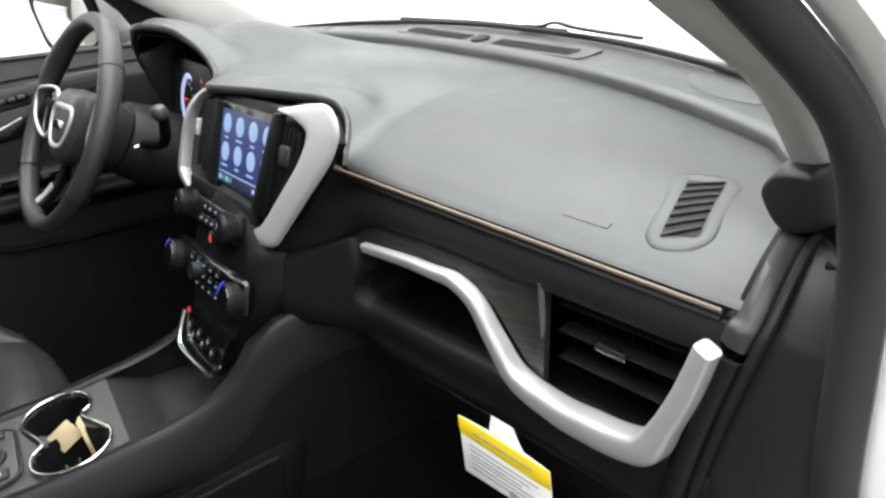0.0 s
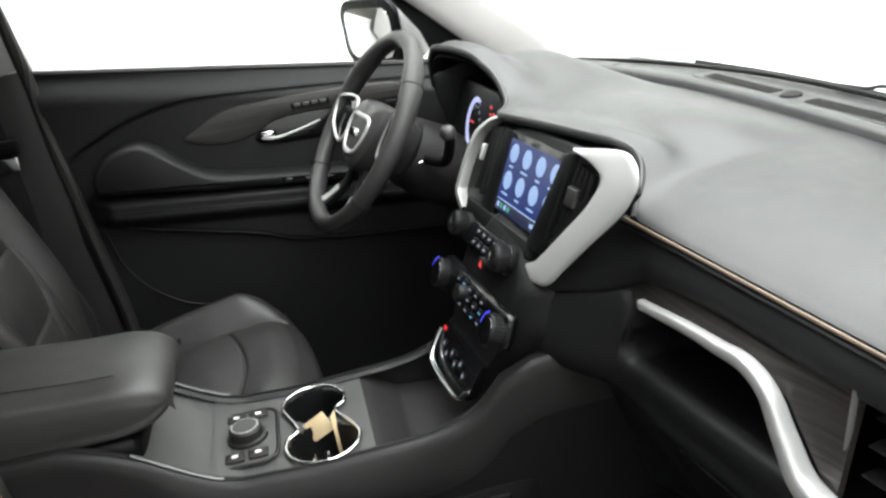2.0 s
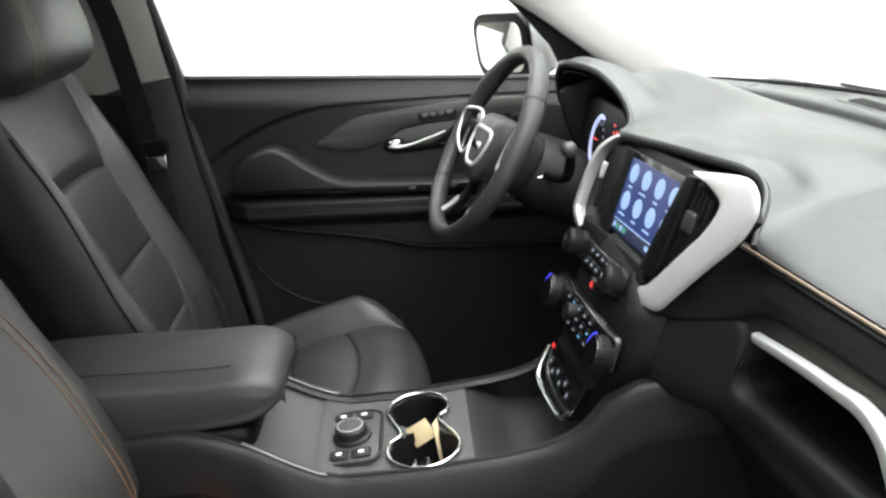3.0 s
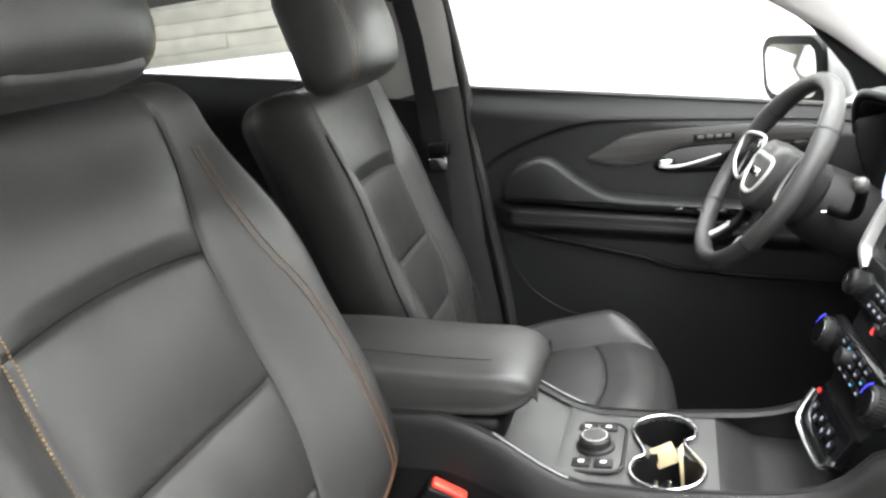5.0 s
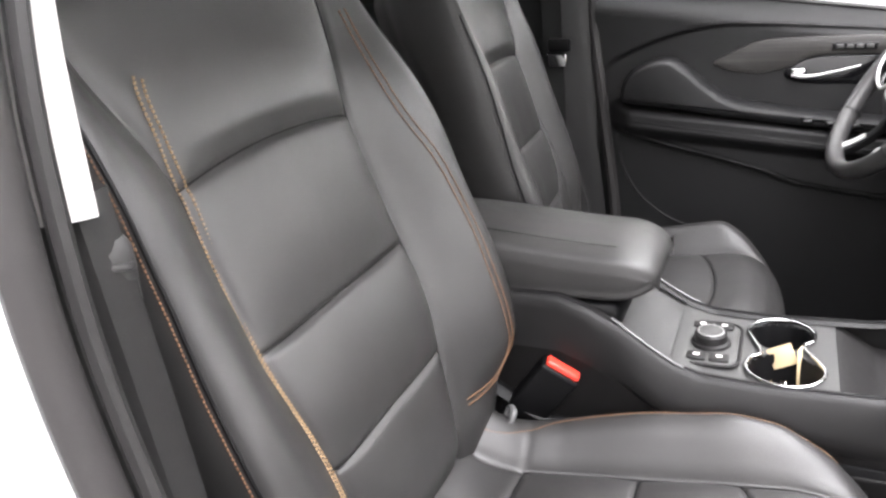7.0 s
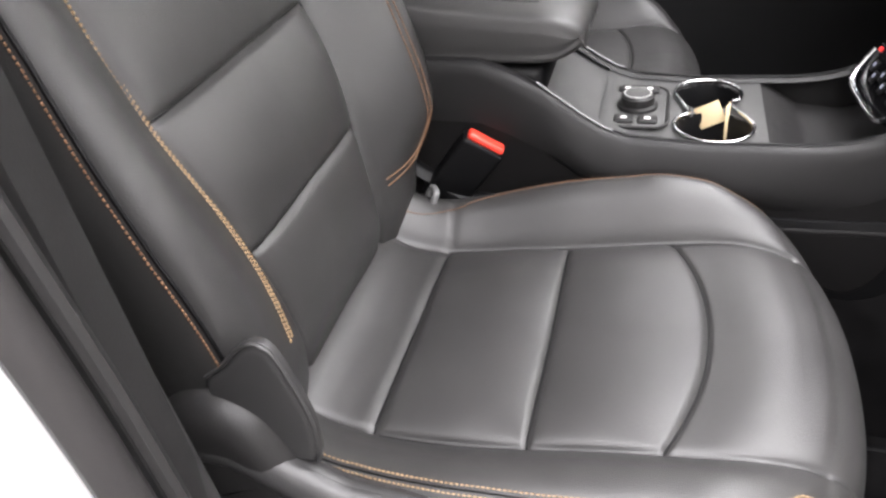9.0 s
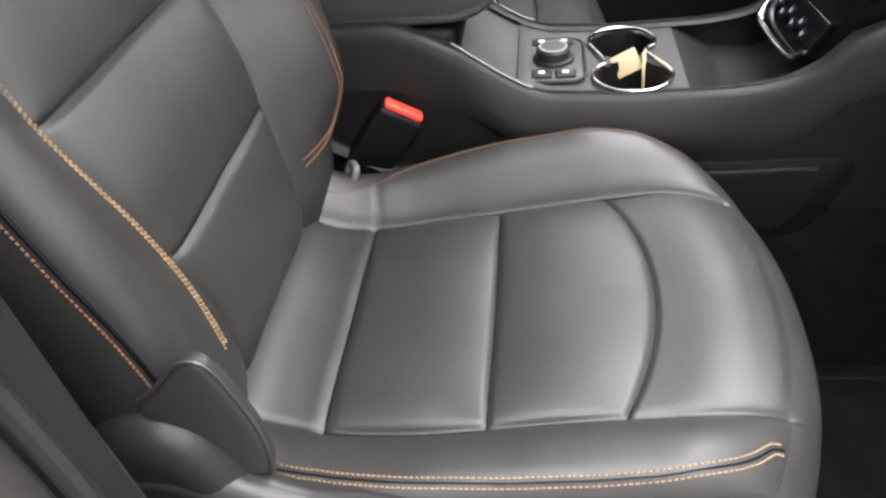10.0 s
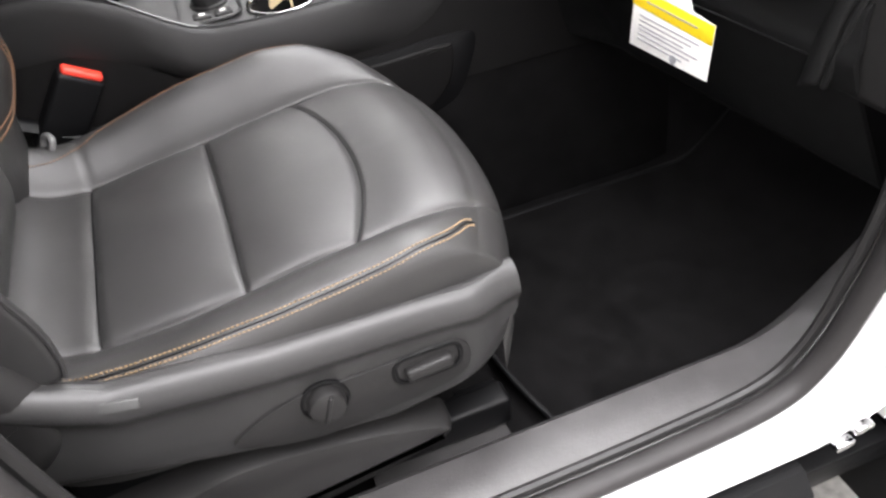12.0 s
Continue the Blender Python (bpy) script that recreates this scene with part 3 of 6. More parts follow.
lobe = [(-0.048, 0.990), (-0.042, 1.028), (-0.010, 1.058), (0.045, 1.074), (0.082, 1.062), (0.135, 1.019), (0.183, 0.988), (0.240, 0.975), (0.36, 0.959), (0.60, 0.935), (0.60, 0.905), (0.36, 0.926), (0.192, 0.945), (0.05, 0.966), (-0.03, 0.975)]
part("armrest_pad", moved(pillow(catmull(lobe, 120, closed=True), 0.052, None, 0.014, 0.012), FLAT(-0.716)), DOOR_SKIN, door, "padded leather armrest lobe")
part("pull_recess", moved(plate(rrect(0.12, 0.011, 0.004), 0.003, Matrix.Translation((0.262, 0.955, 0)) @ pose(0, 0, 0, 0, 0, -6)), FLAT(-0.6665)), BLACK, door)
for y in (0.341, 0.385, 0.43):
    part("window_switch", rbox((-0.663, y - 0.005, 0.945 - 0.10 * (y - 0.34)), (0.008, 0.020, 0.010), 0.003), GLOSS_BLACK, door)
part("crease_seam", tube(on_door(CREASE[1:], 60, 0.0), 0.0022, 6), BLACK, door)
part("armrest_seam", tube(on_door([(y, 0.937 - 0.112 * y) for y in np.linspace(-0.03, 0.60, 8)], 40, 0.001), 0.0018, 6), BLACK, door)
part("panel_edge", tube(on_door(LOWER[1:], 50, 0.001), 0.0020, 8), DOOR_SKIN, door)
part("pocket_edge", tube(on_door([(-0.062, 0.90), (-0.048, 0.825), (-0.017, 0.766), (0.022, 0.727), (0.07, 0.697), (0.14, 0.675)], 40, 0.001), 0.0028, 8), DOOR_SKIN, door)
P = np.array([[(-0.755 + 0.115 * t ** 1.3, min(y, 0.83 - 0.52 * t), belt_z(y) - 0.01 + (1.60 - belt_z(y)) * t) for t in np.linspace(0, 1, 8)] for y in np.linspace(-0.14, 0.83, 10)])
win = structure("window_1", shell(P, 0.004, (-1, 0, 0)), GLASS, "clear driver door window glass", "window")
win.visible_shadow = False
part("window_sweep", sweep(np.array([(-0.748, y, belt_z(y) + 0.001) for y in np.linspace(-0.12, 0.80, 30)]), ring_profile(0.010, 0.006, 8)), RUBBER, door)
# mirror sail panel and front window frame
out = [(0.695, belt_z(0.695)), (0.86, belt_z(0.86)), (0.80, 1.16), (0.70, 1.25), (0.62, 1.325), (0.585, 1.345), (0.575, 1.325), (0.600, 1.290), (0.636, 1.242), (0.672, 1.193), (0.690, 1.147)]
part("sail_panel", moved(plate(out, 0.02), Matrix(((0, 0, 1, -0.752), (1, 0, 0, 0), (0, 1, 0, 0), (0, 0, 0, 1)))), BLACK, door, "black triangular mirror cover")
part("window_frame", sweep(catmull([(-0.757, 0.80, 1.12), (-0.750, 0.70, 1.20), (-0.740, 0.622, 1.285), (-0.715, 0.50, 1.39), (-0.66, 0.36, 1.51), (-0.63, 0.2, 1.56), (-0.63, -0.10, 1.575)], 40), ring_profile(0.012, 0.016, 10), (1, 0, 0)), BLACK, door)
part("rear_edge_seal", tube(catmull([(-0.70, -0.055, 0.42), (-0.70, -0.062, 0.70), (-0.705, -0.088, 0.93), (-0.715, -0.108, 1.10), (-0.73, -0.12, 1.235), (-0.71, -0.137, 1.40), (-0.66, -0.15, 1.56)], 50), 0.013, 8), RUBBER, door)

mir = thing("wing_mirror", (-0.86, 0.60, 1.17), "white and black driver side wing mirror", "wing mirror")
M = facing((-0.962, 0.594, 1.184), (0.47, -0.88, -0.05))
part("mirror_housing", rbox((0, 0, 0), (0.240, 0.150, 0.085), 0.04, M @ Matrix.Translation((0.014, 0, -0.044))), PAINT, mir, "white painted mirror cap")
part("mirror_bezel", plate(rrect(0.226, 0.156, 0.045, 8), 0.02, M @ Matrix.Translation((0, 0, -0.014)), 0.004), BLACK, mir)
part("mirror_face", plate(rrect(0.186, 0.118, 0.034), 0.002, M @ Matrix.Translation((0, 0, 0.0062))), MIRROR, mir, "silvered mirror glass")
part("mirror_arm", rbox((-0.85, 0.71, 1.085), (0.16, 0.06, 0.04), 0.018), BLACK, mir)

# rear left door, rear window side and rear bench
P = np.array([[(-0.735 + 0.03 * sstep(0, 0.08, belt_z(y) - z) + 0.05 * sstep(0.05, 0, abs(z - 0.95)), y, z) for z in np.linspace(0.42, belt_z(y), 30)] for y in np.linspace(-1.25, -0.215, 40)])
structure("door_2", shell(P, 0.03, (-1, 0, 0)), DASH_DARK, "closed rear door with black inner panel", "door", sharp=60)
P = np.array([[(-0.748 + 0.115 * t ** 1.3, y, belt_z(y) - 0.01 + (1.60 - belt_z(y)) * t) for t in np.linspace(0, 1, 8)] for y in np.linspace(-1.30, -0.25, 10)])
w2 = structure("window_2", shell(P, 0.004, (-1, 0, 0)), GLASS, "clear rear door window glass", "window")
w2.visible_shadow = False
bench = thing("rear_bench", (0, -0.95, 0.33), "black leather rear bench seat in shadow", "rear seat")
part("bench_cushion", rbox((0, -0.80, 0.52), (1.30, 0.50, 0.26), 0.07), LEATHER_SMOOTH, bench)
part("bench_back", rbox((0, -1.12, 0.88), (1.30, 0.16, 0.62), 0.06, None), LEATHER_SMOOTH, bench)
for x in (-0.42, 0.42):
    part("bench_headrest", rbox((x, -1.16, 1.26), (0.26, 0.10, 0.16), 0.05), LEATHER_SMOOTH, bench)

# Unseen rear door, quarters and tailgate, added to keep light out of the cabin.
P = np.array([[(0.735 - 0.03 * sstep(0, 0.08, belt_z(y) - z), y, z) for z in np.linspace(0.38, belt_z(y), 16)] for y in np.linspace(-1.25, -0.215, 20)])
structure("door_3", shell(P, 0.03, (1, 0, 0)), DASH_DARK, "unseen rear passenger side door, closed to keep light out", "door", sharp=60)
P = np.array([[(0.748 - 0.115 * t ** 1.3, y, belt_z(y) - 0.01 + (1.60 - belt_z(y)) * t) for t in np.linspace(0, 1, 8)] for y in np.linspace(-1.30, -0.25, 10)])
w3 = structure("window_3", shell(P, 0.004, (1, 0, 0)), GLASS, "clear rear door window glass", "window")
w3.visible_shadow = False
for sg, side in ((1, "passenger"), (-1, "driver")):
    P = np.array([[(sg * (0.74 - 0.10 * sstep(1.2, 1.6, z)), y, z) for z in np.linspace(0.28, 1.62, 20)] for y in np.linspace(-2.05, -1.25, 8)])
    structure("rear_quarter_" + side, shell(P, 0.05, (sg, 0, 0)), PLASTIC, "unseen dark rear quarter panel added to keep light out", "car body")
P = np.array([[(x, -2.04 - 0.10 * (1.3 - z), z) for z in np.linspace(0.28, 1.22, 6)] for x in np.linspace(-0.78, 0.78, 6)])
structure("tailgate", shell(P, 0.05, (0, -1, 0)), PLASTIC, "unseen dark tailgate trim added to keep light out", "tailgate")
P = np.array([[(x * 0.9, -2.04 + 0.20 * t, 1.20 + 0.40 * t) for t in np.linspace(0, 1, 5)] for x in np.linspace(-0.72, 0.72, 6)])
tg = structure("window_4", shell(P, 0.004, (0, -1, 0)), GLASS, "rear window glass", "window")
tg.visible_shadow = False
# Sill added to stop light leaking in under the driver door.
structure("sill_driver", rbox((-0.76, 0.2, 0.36), (0.16, 2.9, 0.16), 0.02), PLASTIC, "driver side sill added to stop a light leak", "sill")
structure("underbody", slab(-0.84, 0.80, -2.0, 1.3, 0.24, 0.285), BLACK, "black underbody of the car", "underbody")
# Cowl sides close the gaps that let light in ahead of the doors.
for sg, side in ((1, "passenger"), (-1, "driver")):
    P = np.array([[(sg * (0.765 + 0.03 * (y > 0.9)), y, z) for z in np.linspace(0.28, 1.0, 10)] for y in np.linspace(0.86 if sg < 0 else 1.0, 1.30, 6)])
    structure("cowl_side_" + side, shell(P, 0.02, (sg, 0, 0)), BLACK, "dark cowl side panel added to stop a light leak", "car body")

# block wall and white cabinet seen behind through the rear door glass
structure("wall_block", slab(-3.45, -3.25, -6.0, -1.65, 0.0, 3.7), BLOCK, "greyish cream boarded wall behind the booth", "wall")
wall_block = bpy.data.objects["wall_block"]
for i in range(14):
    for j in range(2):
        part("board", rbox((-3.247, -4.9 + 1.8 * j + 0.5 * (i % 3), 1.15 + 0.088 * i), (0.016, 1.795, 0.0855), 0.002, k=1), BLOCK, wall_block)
cab = thing("cable", (-3.2, -2.2, 1.7), "black cable looped on the wall", "cable")
part("cable_loop", tube(catmull([(-3.22, -2.35, 2.4), (-3.22, -2.33, 1.90), (-3.22, -2.26, 1.82), (-3.22, -2.17, 1.86), (-3.22, -2.20, 1.98), (-3.22, -2.30, 1.95), (-3.22, -2.2, 2.4)], 50), 0.012, 8), BLACK, cab)
ben = thing("work_bench", (-2.95, -2.3, 0.0), "white work bench along the boarded wall", "bench")
part("bench_top", rbox((-2.95, -2.3, 1.25), (0.55, 2.6, 0.12), 0.02), PAINT, ben)
part("bench_front", rbox((-2.95, -2.3, 0.60), (0.5, 2.5, 1.2), 0.02), PAINT, ben)


# ---- dashboard ----
def ridge_y(x):
    return 1.042 - (0.062 if x > 0 else 0.088) * (abs(x) / 0.63) ** 2.6


def seam_y(x):
    return 0.692 + 0.138 * x


def seam_z(x):
    return 1.053 - 0.034 * x


def drop(x):
    return 0.022 * (max(x, 0.0) / 0.62) ** 2


EDGE_X = [-0.72, -0.60, -0.56, -0.50, -0.44, -0.40, -0.33, -0.28, -0.245, -0.20, -0.145, -0.02, 0.06, 0.10, 0.13, 0.155, 0.19, 0.25, 0.735]
EDGE_Y = [0.74, 0.66, 0.648, 0.648, 0.670, 0.695, 0.712, 0.715, 0.708, 0.688, 0.664, 0.692, 0.722, 0.752, 0.762, 0.752, 0.718, 0.7265, 0.7934]
EDGE_Z = [1.05, 1.09, 1.155, 1.190, 1.188, 1.178, 1.150, 1.124, 1.112, 1.112, 1.120, 1.124, 1.120, 1.112, 1.100, 1.078, 1.0465, 1.0445, 1.028]


FINE_X = np.linspace(-0.72, 0.735, 292)
SOFT = np.exp(-0.5 * (np.arange(-8, 9) / 2.6) ** 2)
SOFT /= SOFT.sum()
FINE_Y = np.convolve(np.pad(np.interp(FINE_X, EDGE_X, EDGE_Y), 8, mode="edge"), SOFT, "valid")
WIDE = np.exp(-0.5 * (np.arange(-40, 41) / 9.0) ** 2)
WIDE /= WIDE.sum()
FINE_Z = np.convolve(np.pad(np.interp(FINE_X, EDGE_X, EDGE_Z), 8, mode="edge"), SOFT, "valid")


SLOW_Y = np.convolve(np.pad(FINE_Y, 40, mode="edge"), WIDE, "valid")
SLOW_Z = np.convolve(np.pad(FINE_Z, 40, mode="edge"), WIDE, "valid")


def brow(x):
    return float(np.interp(x, FINE_X, FINE_Y)), float(np.interp(x, FINE_X, FINE_Z))


def dash_profile(x):
    """Keys (y, z) of the top of the dash, from the ridge to the hood edge, the brow or the piping seam."""
    r = ridge_y(x)
    ye, ze = brow(x)
    z0 = 1.076 - drop(x)
    ys, zs = float(np.interp(x, FINE_X, SLOW_Y)), float(np.interp(x, FINE_X, SLOW_Z))
    high, slow = max(0.0, ze - 1.075), max(0.0, zs - 1.075)
    d, ds = r - ye, r - ys
    return [(r, z0), (r - 0.012, z0 + 0.001), (r - 0.45 * ds, z0 + 0.007 + 0.62 * slow), (ys + 0.28 * ds, 0.10 * zs + 0.90 * z0 + 0.003 + 0.62 * slow), (ye + 0.12 * d, 0.46 * ze + 0.54 * (z0 + high) + 0.001), (ye + 0.03 * d, 0.82 * ze + 0.18 * (z0 + high)), (ye, ze)]


def tapered(g):
    """Draws the door-side end of the dash inwards towards the windscreen."""
    v = np.array(g[0], float)
    v[:, 0] -= 0.45 * np.clip((v[:, 0] - 0.58) / 0.155, 0, 1.2) * np.maximum(0.0, v[:, 1] - 0.765)
    return v, g[1]


dash = thing("dashboard", (0.0, 0.9, 0.6), "charcoal soft-touch dashboard with bronze piping and silver trim", "dashboard")
xs = np.r_[np.linspace(-0.72, -0.12, 70), np.linspace(-0.11, 0.26, 60), np.linspace(0.27, 0.735, 50)]
P = np.array([np.column_stack([np.full(40, x), catmull(dash_profile(x), 40)]) for x in xs])
part("upper_pad", tapered(shell(P, 0.012, (0, 0.35, -1))), DASH_SOFT, dash, "soft grained upper pad", sharp=60)
xs = np.linspace(-0.735, 0.735, 90)
P = np.array([[(x, y, z - drop(x) * sstep(1.13, 0.98, y)) for y, z in ((ridge_y(x) - 0.001, 1.068), (ridge_y(x) + 0.001, 1.084), (ridge_y(x) + 0.006, 1.088), (ridge_y(x) + 0.018, 1.0885),
                                      (ridge_y(x) + 0.026, 1.086), (ridge_y(x) + 0.05, 1.085), (ws_base(x) + 0.03, 1.083 - 0.01 * (x / 0.7) ** 2))] for x in xs])
part("rear_shelf", tapered(shell(P, 0.012, (0, 0, -1))), DASH_SOFT, dash, "grained shelf under the windscreen", sharp=50)
# defroster outlets on the shelf
part("defroster_panel", moved(plate(rrect(0.53, 0.050, 0.015), 0.003), Matrix.Translation((-0.045, 1.089, 1.0842))), DASH_SOFT, dash)
for x0, x1 in ((-0.275, -0.08), (0.0, 0.19)):
    part("defroster_well", moved(plate(rrect(x1 - x0, 0.026, 0.006), 0.001), Matrix.Translation(((x0 + x1) / 2, 1.083, 1.0868))), BLACK, dash)
    n = 22
    for i in range(n):
        part("defroster_fin", rbox((x0 + (i + 0.5) * (x1 - x0) / n, 1.083, 1.0885), (0.0022, 0.025, 0.002), 0.0008, k=1), PLASTIC, dash)
part("light_sensor", revolve([(0.016, 0), (0.016, 0.003), (0.011, 0.006), (0.004, 0.0075), (0.001, 0.0076)], Matrix.Translation((-0.045, 1.083, 1.0868)), 20), DASH_DARK, dash)
def shelf_z(x, y):
    z = np.interp(y, [ridge_y(x) + 0.05, ws_base(x) + 0.03], [1.085, 1.083 - 0.01 * (x / 0.7) ** 2])
    return float(z - drop(x) * sstep(1.13, 0.98, y))


for cx, cy, rx, ry in ((0.485, 1.082, 0.085, 0.042), (-0.60, 1.01, 0.075, 0.046)):
    rings = []
    for k, lift in ((1.0, -0.002), (1.0, 0.0012), (0.97, 0.0022), (0.90, 0.0018), (0.5, 0.0024), (0.02, 0.0026)):
        rings.append([(cx + k * rx * math.cos(a), cy + k * ry * math.sin(a), shelf_z(cx + k * rx * math.cos(a), cy + k * ry * math.sin(a)) + lift) for a in np.linspace(0, 2 * math.pi, 40, endpoint=False)])
    part("speaker_cover", grid(np.array(rings), close_v=True, cap=True), DASH_SOFT, dash, "fine mesh speaker cover")
# passenger demister vent on the pad
def pad_z(x, y):
    k = catmull(dash_profile(x), 60)[::-1]
    return float(np.interp(y, k[:, 0], k[:, 1]))


def pad_at(x, y):
    """Height of the pad as drawn in at its door-side end."""
    return pad_z(x + 0.45 * float(np.clip((x - 0.58) / 0.155, 0, 1.2)) * max(0.0, y - 0.765), y)


VENT = Matrix.Translation((0.611, 0.857, 0)) @ pose(0, 0, 0, 0, 0, 26.5)


def on_pad(u, v, h):
    p = VENT @ Vector((u, v, 0))
    return (p.x, p.y, pad_at(p.x, p.y) + h)


frame_out = np.array(rrect(0.058, 0.114, 0.022, 6))
frame_in = np.array(rrect(0.030, 0.080, 0.004, 6))
rings = [[on_pad(u * k, v * k, h) for u, v in o] for o, k, h in ((frame_out, 1.03, -0.004), (frame_out, 1.01, -0.0012), (frame_out, 0.98, 0.0006), (frame_out, 0.92, 0.0016), (frame_in, 1.14, 0.0016), (frame_in, 1.02, 0.0002), (frame_in, 1.0, -0.012))]
vent = part("demister_frame", grid(np.array(rings), close_v=True), DASH_SOFT, dash, "grey framed side demister vent")
part("demister_well", grid(np.array([[on_pad(u, v, 0.0004) for v in np.linspace(-0.0402, 0.0402, 9)] for u in np.linspace(-0.0152, 0.0152, 5)])), BLACK, vent)
for i in range(7):
    v = -0.036 + 0.012 * i
    ends = np.array([on_pad(-0.0148, v - 0.006, 0.0016), on_pad(0.0, v, 0.0016), on_pad(0.0148, v + 0.006, 0.0016)])
    part("demister_fin", sweep(ends, ring_profile(0.0014, 0.0012, 6), (0, 0, 1)), PLASTIC, vent)
# airbag marking, unreadable: a faint bar
P = np.array([[(x, seam_y(x) + 0.030 + e, pad_z(x, seam_y(x) + 0.030 + e) + 0.0007) for e in (-0.003, 0.003)] for x in np.linspace(0.52, 0.57, 12)])
part("airbag_mark", shell(P, 0.001, (0, 0, -1)), SHELL, dash)

# bronze piping along the seam
xs = np.linspace(0.165, 0.703, 60)
part("piping", sweep(np.array([(x, seam_y(x) - 0.0035, seam_z(x) - 0.0025) for x in xs]), ring_profile(0.0020, 0.0021, 8)), STRIPE, dash, "bronze piping along the pad seam")
part("seam_gap", sweep(np.array([(x, seam_y(x) - 0.003, seam_z(x) - 0.0085) for x in xs]), ring_profile(0.004, 0.0022, 6)), BLACK, dash)


# fascia below the seam, with the recess for shelf and outlet
LIP_X, LIP_Z = [0.07, 0.11, 0.15, 0.18, 0.205, 0.235, 0.265, 0.34, 0.50, 0.71], [0.930, 0.936, 0.944, 0.953, 0.966, 0.980, 0.987, 0.990, 0.986, 0.984]
STACK_KEYS = np.array([(0.720, 1.045), (0.690, 1.00), (0.640, 0.965), (0.618, 0.935), (0.606, 0.905), (0.602, 0.888), (0.605, 0.865), (0.612, 0.845), (0.632, 0.828), (0.690, 0.812), (0.74, 0.62)])
SHELF_KEYS = np.array([(0.731, 1.045), (0.722, 1.02), (0.717, 1.00), (0.716, 0.97), (0.713, 0.935), (0.708, 0.90), (0.702, 0.870), (0.702, 0.852), (0.705, 0.83), (0.712, 0.79), (0.80, 0.62)])


def fascia_y(x, z):
    """Front of the lower dash at (x, z): it sweeps from the stack back to the shelf."""
    k = float(sstep(0.085, 0.250, x)) ** 0.8
    q = catmull(STACK_KEYS * (1 - k) + SHELF_KEYS * k, 60)[::-1]
    return float(np.interp(z, q[:, 1], q[:, 0])) + 0.138 * max(0.0, x - 0.25) - 0.03 * max(0.0, 0.25 - x) * k


rows = []
for x in np.linspace(0.075, 0.708, 80):
    zl = float(np.interp(x, LIP_X, LIP_Z))
    zs = seam_z(x) - 0.009
    face = [(x, fascia_y(x, z) - 0.003 * math.sin(math.pi * min(1.0, (zs - z) / (zs - zl))), z) for z in np.linspace(zs, zl + 0.008, 16)]
    y0 = face[-1][1]
    rows.append(face + [(x, y0 + 0.0015, zl + 0.004), (x, y0 + 0.006, zl + 0.0005), (x, y0 + 0.014, zl), (x, y0 + 0.06, zl + 0.004)])
part("fascia_band", shell(np.array(rows), 0.006, (0, 1, 0)), FASCIA, dash, "fascia band with a rounded lower lip", sharp=70)
RIM = catmull([(0.075, 0.932), (0.105, 0.938), (0.140, 0.945), (0.170, 0.955), (0.196, 0.962), (0.207, 0.948), (0.2075, 0.925), (0.203, 0.897), (0.207, 0.880), (0.224, 0.871), (0.29, 0.869), (0.45, 0.873), (0.60, 0.874), (0.700, 0.874)], 130)
FOOT = np.interp(np.linspace(0, 13, 130), range(14), [0.075, 0.095, 0.112, 0.128, 0.142, 0.155, 0.168, 0.180, 0.194, 0.215, 0.29, 0.45, 0.60, 0.690])
rows = []
for (x, z), xf in zip(RIM, FOOT):
    y = fascia_y(x, z)
    col = [(x, y + 0.016, z + 0.001), (x, y + 0.006, z + 0.0005)]
    for u in np.linspace(0.02, 1, 34):
        xx, zz = x + (xf - x) * u, z + (0.625 - z) * u
        col.append((xx, fascia_y(xx, zz) + 0.004 * (1 - min(1.0, u / 0.06)) ** 2, zz))
    rows.append(col)
part("lower_fascia", shell(np.array(rows), 0.006, (0, 1, 0)), FASCIA, dash, "black lower fascia sweeping from stack to glovebox", sharp=70)
rows = [[(x, fascia_y(x, z) + d, z - 0.0005) for d in (0.012, 0.04, 0.095)] for x, z in RIM[45:]]
part("shelf_recess", shell(np.array(rows), 0.004, (0, 0, -1)), BLACK, dash, "black walls of the open shelf")
P = np.array([[(x, seam_y(x) + 0.085, z) for z in np.linspace(0.84, 1.01, 5)] for x in np.linspace(0.16, 0.715, 12)])
part("recess_back", shell(P, 0.01, (0, 1, 0)), BLACK, dash)
gap = [(x, fascia_y(x, z) - 0.0005, z) for x, z in catmull([(0.30, 0.800), (0.42, 0.802), (0.56, 0.803), (0.66, 0.802)], 40)]
part("glovebox_gap", sweep(np.array(gap), ring_profile(0.0022, 0.0014, 6)), BLACK, dash, "thin gap above the glovebox lid")
# silver bar: enters at the left, drops, runs under the outlet and turns up at its end
def on_bar(x, z, d=-0.022):
    return (x, 0.700 + 0.10 * x + d, z)


BAR = [on_bar(0.242, 0.962), on_bar(0.33, 0.971), on_bar(0.385, 0.974), on_bar(0.422, 0.975), on_bar(0.452, 0.961), on_bar(0.475, 0.926), on_bar(0.502, 0.893), on_bar(0.555, 0.883),
       on_bar(0.60, 0.885), on_bar(0.637, 0.890), on_bar(0.663, 0.902), on_bar(0.682, 0.934), on_bar(0.703, 0.975), on_bar(0.722, 1.020)]
wd = np.interp(np.linspace(0, 13, 110), [0, 2, 4, 6, 8, 10, 11, 13], [0.50, 0.60, 0.78, 1.05, 1.22, 1.22, 0.92, 0.74])
part("silver_bar", sweep(catmull(BAR, 110), ring_profile(0.0115, 0.011, 20, 4.0), (0, 1, 0), scale=wd), SILVER, dash, "satin silver trim bar")
xs = np.r_[np.linspace(0.205, 0.44, 26), np.linspace(0.445, 0.521, 30)]
